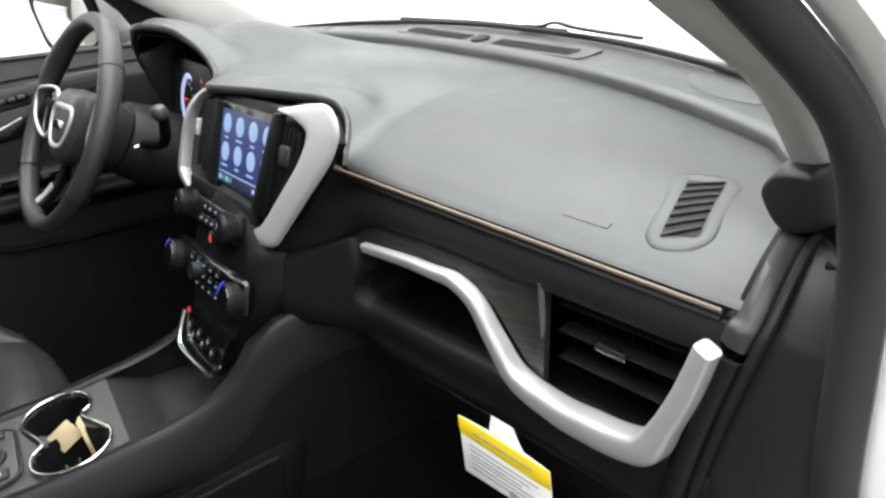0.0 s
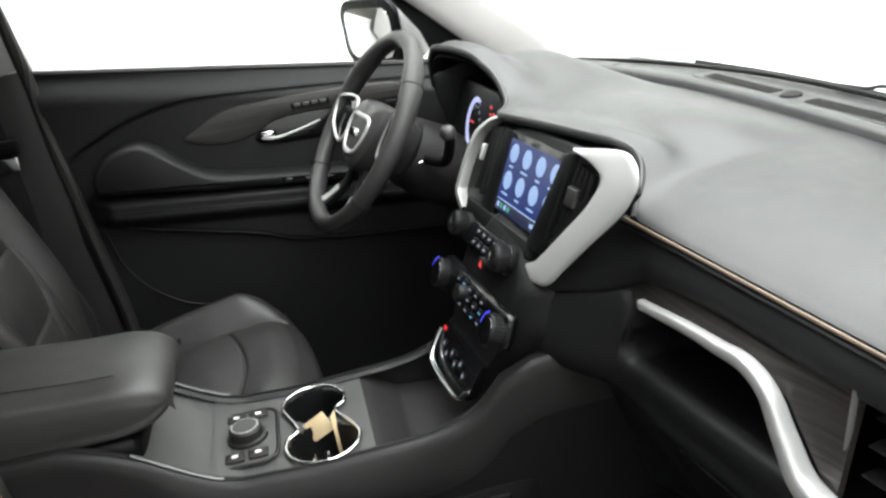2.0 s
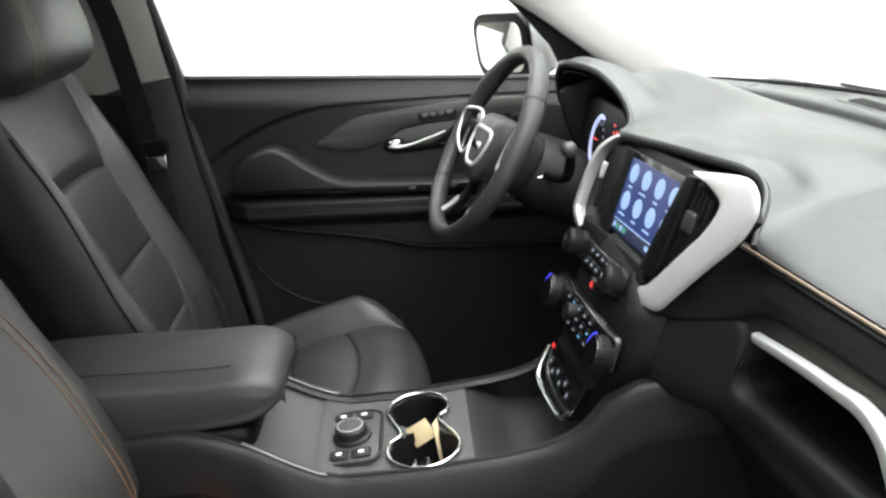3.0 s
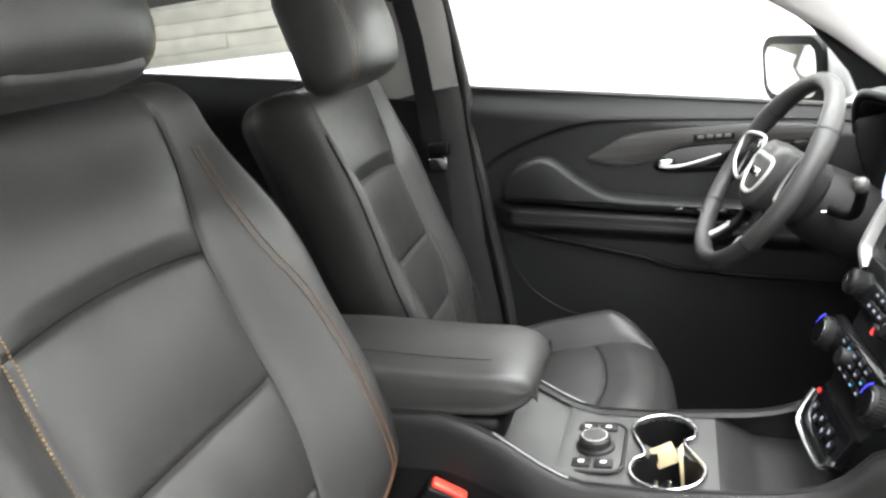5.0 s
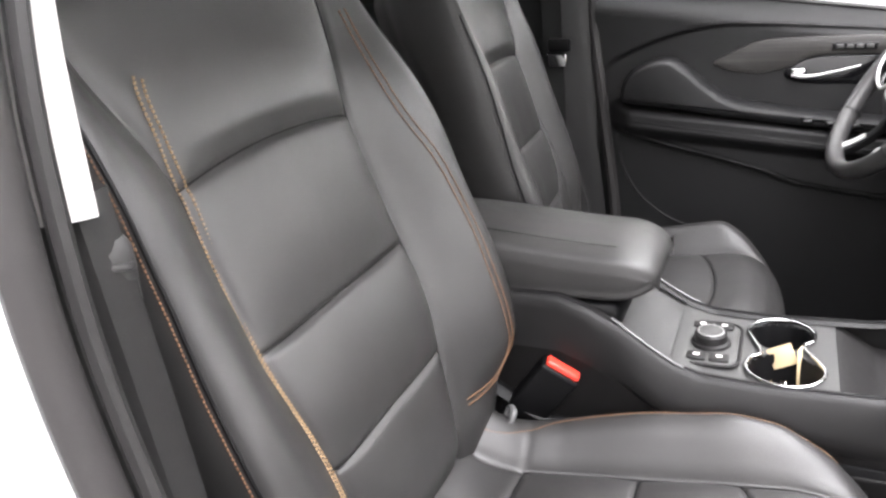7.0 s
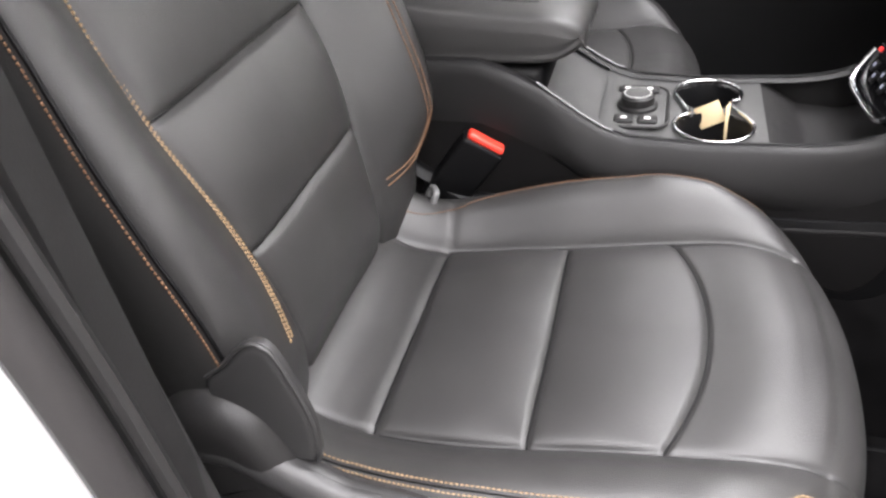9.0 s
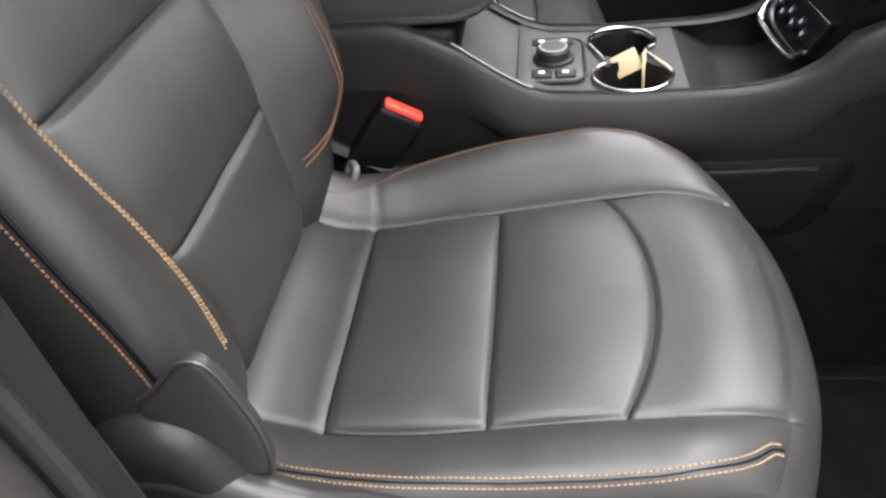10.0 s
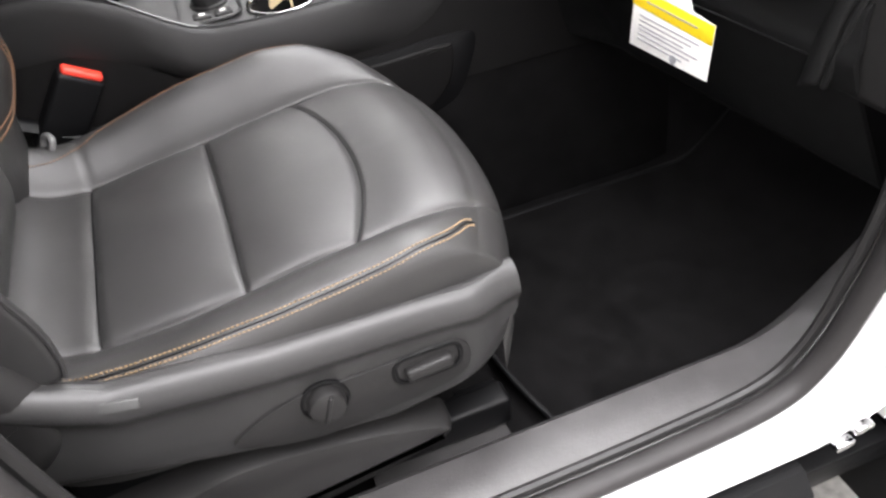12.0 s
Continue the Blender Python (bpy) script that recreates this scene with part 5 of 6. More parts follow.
part("badge_frame", moved(sweep(catmull([(-0.046, 0.022, 0.0440), (0.0, 0.025, 0.0455), (0.046, 0.022, 0.0440), (0.049, -0.008, 0.0435), (0.030, -0.036, 0.0430), (0.0, -0.042, 0.0440), (-0.030, -0.036, 0.0430), (-0.049, -0.008, 0.0435)], 60, closed=True), ring_profile(0.0044, 0.0030, 8), (0, 0, 1), closed=True), MH), SILVER, sw, "bright badge outline")
part("badge_plate", moved(plate(rrect(0.046, 0.014, 0.003), 0.003, Matrix.Translation((0, -0.006, 0.0455))), MH), CHROME, sw, "bright maker's badge")
for sg in (-1, 1):
    sp = [(sg * 0.070, 0.020, 0.008), (sg * 0.105, 0.024, 0.010), (sg * 0.140, 0.018, 0.018), (sg * 0.170, 0.008, 0.030)]
    part("side_spoke", moved(sweep(catmull(sp, 16), ring_profile(0.024, 0.011, 12, 3), (0, 0, 1)), MH), BLACK, sw)
    fr = [(sg * 0.080, 0.046, 0.020), (sg * 0.132, 0.046, 0.019), (sg * 0.150, 0.028, 0.019), (sg * 0.140, -0.006, 0.019), (sg * 0.086, -0.026, 0.020)]
    if sg < 0:
        fr = [(-0.078, 0.044, 0.036), (-0.150, 0.046, 0.044), (-0.168, 0.030, 0.046), (-0.150, -0.014, 0.042), (-0.092, -0.034, 0.034)]
    part("spoke_frame", moved(sweep(catmull(fr, 40, closed=True), ring_profile(0.0035, 0.003, 8), (0, 0, 1), closed=True), MH), SILVER if sg < 0 else TRIM_GREY, sw, "switch surround")
    part("spoke_switch", moved(plate([(a * 0.94 + sg * 0.007, b * 0.9) for a, b, _ in catmull(fr, 30, closed=True)], 0.004, Matrix.Translation((0, 0.002, 0.016 if sg > 0 else 0.032))), MH), GLOSS_BLACK, sw)
    for i in range(3):
        part("spoke_button", moved(rbox((sg * (0.095 + 0.016 * i), 0.022, 0.0215 if sg > 0 else 0.0375), (0.010, 0.014, 0.003), 0.001, k=1), MH), BLACK, sw)
    lo = [(sg * 0.030, -0.060, 0.008), (sg * 0.042, -0.100, 0.006), (sg * 0.056, -0.140, 0.016), (sg * 0.066, -0.165, 0.030)]
    part("lower_spoke", moved(sweep(catmull(lo, 16), ring_profile(0.012, 0.008, 10, 3), (0, 0, 1)), MH), BLACK, sw, "black lower spoke")
    inlay = [(sg * 0.047, -0.112, 0.014), (sg * 0.058, -0.136, 0.021), (sg * 0.070, -0.156, 0.030)]
    part("spoke_inlay", moved(sweep(catmull(inlay, 14), ring_profile(0.008, 0.005, 10, 3), (0, 0, 1)), MH), SILVER, sw, "silver spoke inlay")
part("column_shroud", moved(revolve([(0.066, -0.22), (0.070, -0.10), (0.064, -0.055), (0.03, -0.05), (0.001, -0.05)], None, 28), MH), PLASTIC, sw)
for tip in ((-0.250, 0.606, 1.079), (-0.560, 0.590, 1.092)):
    root = MH @ Vector((math.copysign(0.045, tip[0] + 0.405), 0.0, -0.075))
    p = np.array([root, root * 0.35 + Vector(tip) * 0.65 + Vector((0, 0.008, -0.034)), Vector(tip) + Vector((0, 0.004, -0.006))])
    part("stalk", tube(catmull(p, 14), 0.0090, 10, up=(0, 0, 1)), BLACK, sw)
    part("stalk_tip", rbox(tip, (0.030, 0.026, 0.026), 0.012, k=3), SHELL, sw, "rounded grey stalk end")
part("shroud_clip", rbox((-0.29, 0.56, 1.03), (0.02, 0.01, 0.006), 0.002), CHROME, sw)

# ---- centre console ----
con = thing("centre_console", (0, 0.2, 0.33), "charcoal plastic centre console with chrome cup rings", "centre console")


def con_top(y):
    return float(np.interp(y, [-0.45, 0.02, 0.09, 0.15, 0.18, 0.21, 0.30, 0.43, 0.465, 0.49, 0.51, 0.53, 0.55, 0.57, 0.62], [0.875, 0.868, 0.838, 0.797, 0.780, 0.771, 0.766, 0.770, 0.774, 0.780, 0.788, 0.801, 0.822, 0.846, 0.856]))


def con_half(y):
    return float(np.interp(y, [-0.4, 0.05, 0.2, 0.35, 0.50, 0.60], [0.105, 0.110, 0.118, 0.120, 0.122, 0.126]))


ys = np.r_[np.linspace(-0.45, 0.10, 14), np.linspace(0.11, 0.54, 40), np.linspace(0.56, 0.95, 10)]
for sg in (1, -1):
    rows = []
    for y in ys:
        h, z = con_half(y), con_top(y)
        b = float(sstep(0.06, 0.16, y) * sstep(0.50, 0.36, y))
        rows.append([(sg * a, y, c) for a, c in ((h - 0.016, z - 0.004), (h - 0.010, z + 0.001), (h - 0.004, z - 0.001), (h, z - 0.007), (h + 0.002 + 0.004 * b, z - 0.022), (h + 0.003 + 0.009 * b, z - 0.045),
                                                 (h + 0.004 + 0.009 * b, z - 0.060), (h + 0.004 + 0.005 * b, z - 0.074), (h + 0.003, z - 0.084))])
    part("console_shoulder", shell(np.array(rows), 0.008, (-sg, 0, 0)), EDGE_LIT, con, "rounded upper edge of the console", sharp=60)
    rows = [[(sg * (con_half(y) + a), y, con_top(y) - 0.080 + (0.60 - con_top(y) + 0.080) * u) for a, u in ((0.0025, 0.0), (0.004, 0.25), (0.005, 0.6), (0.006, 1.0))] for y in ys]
    part("console_side", shell(np.array(rows), 0.010, (-sg, 0, 0)), CONSOLE_SHADED, con, sharp=40)
    # Shade low in the footwell is put in as a strip of black carpet.
    rows = [[(sg * (con_half(y) + a), y, b) for a, b in ((0.001, 0.604), (0.004, 0.595), (0.012, 0.50), (0.018, 0.40), (0.020, 0.32))] for y in ys]
    part("shaded_foot", shell(np.array(rows), 0.010, (-sg, 0, 0)), CARPET, con, "carpet along the console foot, black for the shade there")
    edge = np.array([(sg * (con_half(y) - 0.012), y, con_top(y) + 0.0015) for y in np.linspace(0.085, 0.50, 60)])
    part("edge_strip", sweep(edge, ring_profile(0.0022, 0.0012, 8)), BLACK, con)
    sil = np.array([(sg * (con_half(y) - 0.010), y, con_top(y) + 0.003) for y in np.linspace(0.09, 0.19, 24)])
    part("rear_edge_strip", sweep(sil, ring_profile(0.0028, 0.0012, 8)), TRIM_GREY, con, "satin grey edge strip")
# top deck with cup holes: built as a grid with the holes cut along the rings
CUPS = ((-0.050, 0.312, 0.0435), (0.054, 0.318, 0.0485))
deck = []
nx, ny = 61, 61
X, Y = np.linspace(-0.108, 0.108, nx), np.linspace(0.17, 0.385, ny)
vid, vs, fs = {}, [], []
for i, x in enumerate(X):
    for j, y in enumerate(Y):
        vid[i, j] = len(vs)
        px, py = x, y
        for cx, cy, R in CUPS:
            d = math.hypot(px - cx, py - cy)
            if R - 0.003 < d < R and d > 0:
                px, py = cx + (px - cx) * R / d, cy + (py - cy) * R / d
        vs.append((px, py, con_top(py) - 0.006))
for i in range(nx - 1):
    for j in range(ny - 1):
        cx, cy = (X[i] + X[i + 1]) / 2, (Y[j] + Y[j + 1]) / 2
        if any(math.hypot(cx - a, cy - b) < R - 0.0015 for a, b, R in CUPS) or (abs(cx) < 0.012 and abs(cy - 0.312) < 0.014):
            continue
        fs.append((vid[i, j], vid[i + 1, j], vid[i + 1, j + 1], vid[i, j + 1]))
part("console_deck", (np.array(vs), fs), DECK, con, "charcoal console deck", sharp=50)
for cx, cy, R in CUPS:
    M = Matrix.Translation((cx, cy, 0)) @ Matrix.Diagonal((R / 0.0435, R / 0.0435, 1, 1))
    part("cup_well", moved(grid(np.array([[(r * math.cos(a), r * math.sin(a), h) for a in np.linspace(0, 2 * np.pi, 37)] for r, h in ((0.044, 0.762), (0.041, 0.752), (0.038, 0.70), (0.035, 0.686), (0.0005, 0.685))])), M), BLACK, con)
# chrome ring in the shape of an eight
eight = []
for cx, cy, R, sg in ((*CUPS[1], 1), (*CUPS[0], -1)):
    for a in np.linspace(-2.45, 2.45, 30):
        eight.append((cx + sg * (R + 0.002) * math.cos(a), cy + sg * (R + 0.002) * math.sin(a), 0.7665))
part("cup_ring", sweep(catmull(np.array(eight)[::3], 140, closed=True), ring_profile(0.0027, 0.0026, 12, 2.4), (0, 0, 1), closed=True), CHROME, con, "bright chrome double cup ring")
# rotary selector
part("selector_plate", moved(plate(rrect(0.128, 0.078, 0.02), 0.004), Matrix.Translation((0.006, 0.216, con_top(0.216) - 0.005))), DECK, con)
part("selector_rim", moved(sweep(np.array([(a, b, 0.002) for a, b in rrect(0.134, 0.084, 0.022)]), ring_profile(0.0025, 0.002, 8), (0, 0, 1), closed=True), Matrix.Translation((0.006, 0.216, con_top(0.216) - 0.004))), PLASTIC, con)
M = Matrix.Translation((0.008, 0.216, con_top(0.216) - 0.001)) @ Matrix.Diagonal((0.95, 0.95, 0.8, 1))
part("selector_dial", revolve([(0.030, 0), (0.029, 0.005), (0.0245, 0.007), (0.0240, 0.020), (0.0205, 0.024), (0.0005, 0.024)], M, 36), PLASTIC, con, "rotary drive selector")
part("dial_cap", revolve([(0.0178, 0.0235), (0.0176, 0.0256), (0.0150, 0.0262), (0.0005, 0.0262)], M, 36), DECK, con)
part("dial_ring", revolve([(0.0200, 0.0235), (0.0195, 0.0252), (0.0180, 0.0252), (0.0176, 0.0240)], M, 36), SILVER, con)
for sg, w in ((1, 0.026), (-1, 0.022)):
    for i in (-1, 1):
        k = part("seat_heat_button", rbox((0.006 + sg * 0.049, 0.216 + i * 0.0155, con_top(0.216) + 0.0005), (w * 0.8, 0.027, 0.006), 0.003), PLASTIC, con)
        part("button_legend", rbox((0.006 + sg * 0.049, 0.216 + i * 0.0155, con_top(0.216) + 0.0036), (0.006, 0.008, 0.0008), 0.0003, k=1), PAPER, k)
# ramp behind the selector, tray ahead of the cups
P = np.array([[(x, y, con_top(y) - 0.010 - 0.008 * math.sin(math.pi * (x + 0.1) / 0.2) * sstep(0.175, 0.13, y)) for y in np.linspace(0.03, 0.178, 16)] for x in np.linspace(-0.10, 0.10, 9)])
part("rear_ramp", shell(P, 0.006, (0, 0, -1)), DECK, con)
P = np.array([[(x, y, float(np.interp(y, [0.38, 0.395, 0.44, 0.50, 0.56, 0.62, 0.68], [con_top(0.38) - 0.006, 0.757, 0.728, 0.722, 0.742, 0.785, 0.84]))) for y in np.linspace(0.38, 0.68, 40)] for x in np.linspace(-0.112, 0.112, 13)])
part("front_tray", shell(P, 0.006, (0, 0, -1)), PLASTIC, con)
# side net pocket and kick panel on the passenger side
ONSIDE = lambda x: Matrix(((0, 0, 1, x), (1, 0, 0, 0), (0, 1, 0, 0), (0, 0, 0, 1)))
pocket = part("side_pocket", moved(plate(catmull([(0.37, 0.668), (0.458, 0.676), (0.56, 0.679), (0.590, 0.668), (0.578, 0.62), (0.555, 0.575), (0.520, 0.557), (0.48, 0.560), (0.40, 0.60)], 60, closed=True), 0.004), ONSIDE(0.127)), BLACK, con)
part("pocket_panel", moved(pillow(catmull([(0.375, 0.656), (0.46, 0.664), (0.535, 0.666), (0.551, 0.658), (0.544, 0.61), (0.520, 0.577), (0.49, 0.568), (0.41, 0.60)], 60, closed=True), 0.005, None, 0.006, 0.002), ONSIDE(0.1295)), CONSOLE_SHADED, pocket, "charcoal inner panel")
# arm rest lid
arm = thing("armrest", (0, -0.05, 0.86), "black leather centre armrest lid", "armrest")
rows = []
for y in np.r_[0.150, 0.149, 0.146, 0.141, 0.133, 0.122, 0.108, np.linspace(0.092, -0.38, 24)]:
    f = (0.150 - y) / 0.07
    k = math.sqrt(max(0.0, 1 - (1 - min(f, 1)) ** 2))
    hw, top, bot = 0.094 - 0.022 * (1 - k), 0.892 + 0.038 * k + 0.02 * sstep(0.1, -0.2, y), 0.892 - 0.036 * k
    sec = [(-hw, 0.5 * (top + bot)), (-hw * 0.985, top - 0.022), (-hw * 0.90, top - 0.006), (-hw * 0.5, top + 0.001), (0, top + 0.003), (hw * 0.5, top + 0.001), (hw * 0.90, top - 0.006), (hw * 0.985, top - 0.022), (hw, 0.5 * (top + bot)), (hw * 0.985, bot + 0.018), (hw * 0.9, bot + 0.003), (0, bot), (-hw * 0.9, bot + 0.003), (-hw * 0.985, bot + 0.018)]
    rows.append([(a, y, b) for a, b in catmull(sec, 56, closed=True)])
part("armrest_pad", grid(np.array(rows), close_v=True, cap=True), LEATHER, arm, sharp=70)
seam = np.array([(0.060, y, 0.9315 + 0.02 * sstep(0.1, -0.2, y)) for y in np.linspace(0.088, -0.36, 40)])
part("armrest_seam", tube(seam, 0.0006, 6), BLACK, arm)
part("armrest_hinge_box", rbox((0, -0.15, 0.830), (0.172, 0.50, 0.05), 0.02), BLACK, arm)

# card and key in the cup holder
cd = thing("parking_card", (0.04, 0.31, 0.69), "folded manila card standing in the cup holder", "card")
M = facing((0.010, 0.314, 0.761), (0.93, -0.28, 0.25)) @ pose(0, 0, 0, 0, 0, 31)
part("card_front", plate(rrect(0.036, 0.030, 0.001, 2), 0.0008, M, 0.0002), CARD, cd)
part("card_back", plate(rrect(0.018, 0.070, 0.001, 2), 0.0008, facing((0.016, 0.337, 0.745), (0.35, 0.95, 0.05)), 0.0002), CARD, cd)
ky = thing("car_key", (0.05, 0.31, 0.69), "black car key with metal ring lying in the cup holder", "key")
part("key_fob", rbox((0.048, 0.305, 0.715), (0.036, 0.055, 0.016), 0.007, pose(0, 0, 0, 35, 10, 20)), GLOSS_BLACK, ky)
part("key_ring", moved(sweep(np.array([(0.011 * math.cos(a), 0.011 * math.sin(a), 0) for a in np.linspace(0, 2 * np.pi, 24, endpoint=False)]), ring_profile(0.0012, 0.0012, 6), (0, 0, 1), closed=True), pose(0.042, 0.315, 0.729, 60, 10, 0)), CHROME, ky)
part("key_bit", rbox((0.045, 0.30, 0.733), (0.022, 0.008, 0.005), 0.002), CHROME, ky)

# floor mat
P = np.array([[(x, y, 0.338 + 0.30 * sstep(0.94, 1.26, y)) for y in np.linspace(0.44 + 0.03 * ((x - 0.4) / 0.22) ** 2, 1.20, 30)] for x in np.linspace(0.185, 0.625, 20)])
mat = thing("floor_mat", (0.4, 0.7, 0.33), "black carpet floor mat in the footwell", "floor mat")
part("mat_carpet", shell(P, 0.012, (0, 0, -1)), CARPET, mat)
rim_pts = np.vstack([P[:, 0], P[-1, 1:], P[::-1, -1], P[0, ::-1]])
part("mat_binding", tube(rim_pts, 0.004, 6, closed=False), BLACK, mat)


# ---- front seats ----
CUSH_SEC = [(0.0, 0.000), (0.06, 0.001), (0.12, 0.001), (0.158, -0.001), (0.172, -0.004), (0.186, 0.012), (0.208, 0.032), (0.230, 0.038), (0.248, 0.028), (0.258, 0.004), (0.262, -0.03), (0.262, -0.075), (0.258, -0.12)]
CUSH_LEN = [(-0.115, 0.70), (-0.085, 0.664), (-0.045, 0.648), (0.0, 0.646), (0.075, 0.653), (0.15, 0.662), (0.22, 0.672), (0.30, 0.682), (0.37, 0.688), (0.425, 0.680), (0.462, 0.655), (0.474, 0.615), (0.470, 0.58), (0.460, 0.545)]
BACK_SEC = [(0.0, 0.000), (0.06, 0.001), (0.12, 0.001), (0.146, 0.000), (0.158, -0.003), (0.172, 0.006), (0.196, 0.021), (0.220, 0.030), (0.241, 0.024), (0.252, 0.002), (0.256, -0.030), (0.252, -0.072), (0.236, -0.102), (0.20, -0.118), (0.10, -0.122), (0.0, -0.122)]
LEAN_DIR = np.array((0.0, -0.276, 0.961))
LEAN_NRM = np.array((0.0, 0.961, 0.276))
BACK_FOOT = np.array((0.0, -0.085, 0.665))
INBOARD = [0.0]


def cushion_point(o, dz, y, z):
    """o: signed offset across, dz: height over the centre line, (y, z): centre line."""
    s = abs(o) / 0.26
    wide = 1.0 - 0.07 * sstep(0.10, -0.10, y) - 0.05 * sstep(0.34, 0.48, y)
    fwd = 0.055 * s ** 2.2 * sstep(0.08, 0.47, y)
    bol = 0.85 + 0.40 * sstep(-0.05, 0.18, y) - 0.95 * sstep(0.34, 0.47, y)
    if INBOARD[0] < 0:
        bol *= 1.30 - 0.45 * sstep(0.26, 0.40, y) if o < 0 else 0.52
    y = y + 0.030 * max(0.0, 1 - (o / 0.172) ** 2) * max(0.0, 1 - abs(y - 0.286) / 0.12)
    d = dz * np.where(dz > 0, bol, 1.0) if not np.isscalar(dz) else (dz * bol if dz > 0 else dz)
    return np.array((o * wide, y - fwd, z + d * (1 if y < 0.42 else 1 - 0.6 * sstep(0.42, 0.48, y))))


def back_point(o, d, h):
    """o: offset across, d: depth towards the front, h: height along the backrest."""
    H = 0.735
    wing = 0.72 + 0.28 * sstep(0.05, 0.2, h) - 0.56 * sstep(0.46, 0.70, h)
    dd = d * wing if d > 0 else d
    inner = o * INBOARD[0] > 0
    if inner and INBOARD[0] < 0:
        dd += 0.034 * sstep(0.165, 0.225, abs(o)) * sstep(0.05, 0.14, h) * sstep(0.68, 0.42, h)
    if inner and INBOARD[0] > 0:
        dd += 0.030 * sstep(0.165, 0.215, abs(o))
    w = 0.97 + 0.06 * sstep(0.0, 0.30, h) + ((0.17 if INBOARD[0] < 0 else -0.14) * sstep(0.0, 0.16, h) - 0.03 * sstep(0.5, 0.68, h)) * sstep(0.15, 0.24, abs(o)) * (1.0 if o * INBOARD[0] > 0 else 0.0)
    top = max(0.0, (h - (H - 0.055)) / 0.055)
    k = math.sqrt(max(0.0, 1 - min(1, top) ** 2))
    w *= 0.86 + 0.14 * k if top > 0 else 1.0
    dd = -0.055 + (dd + 0.055) * (0.35 + 0.65 * k) if top > 0 else dd
    lum = 0.022 * math.exp(-((h - 0.20) / 0.16) ** 2) - 0.012 * sstep(0.5, 0.7, h)
    low = -0.03 * sstep(0.06, -0.05, h) if d > -0.05 else 0.0
    h = h + 0.014 * max(0.0, 1 - (o / 0.158) ** 2) * max(0.0, 1 - abs(h - 0.505) / 0.14) * (d > -0.02)
    e = abs(o)
    taper = (0.034 * sstep(0.34, 0.05, h) - 0.046 * sstep(0.49, 0.67, h)) * (min(e / 0.158, 1.0) if e < 0.17 else max(0.0, (0.245 - e) / 0.075)) * (d > -0.02)
    o = math.copysign(e - taper, o)
    p = BACK_FOOT + LEAN_DIR * h + LEAN_NRM * (dd + lum + low)
    return p + np.array((o * w, 0, 0))


def groove(d, width=0.0038):
    return math.exp(-(d / width) ** 2)


def surface_normals(P):
    du, dv = np.gradient(P, axis=0), np.gradient(P, axis=1)
    n = np.cross(du, dv)
    return n / np.maximum(np.linalg.norm(n, axis=-1, keepdims=True), 1e-9)


def split_panels(P, region, names, seat, mat, thing_parent):
    """One mesh for each sewn panel; region(i, j) tells to which panel a face belongs."""
    nu, nv = P.shape[:2]
    flat = P.reshape(-1, 3)
    groups = {}
    for i in range(nu - 1):
        for j in range(nv - 1):
            groups.setdefault(region[i, j], []).append((i * nv + j, i * nv + j + 1, (i + 1) * nv + j + 1, (i + 1) * nv + j))
    for key in sorted(groups):
        fs = groups[key]
        used = sorted({k for f in fs for k in f})
        back = {k: n for n, k in enumerate(used)}
        part(names[key], (flat[used], [tuple(back[k] for k in f) for f in fs]), mat, thing_parent, sharp=70)


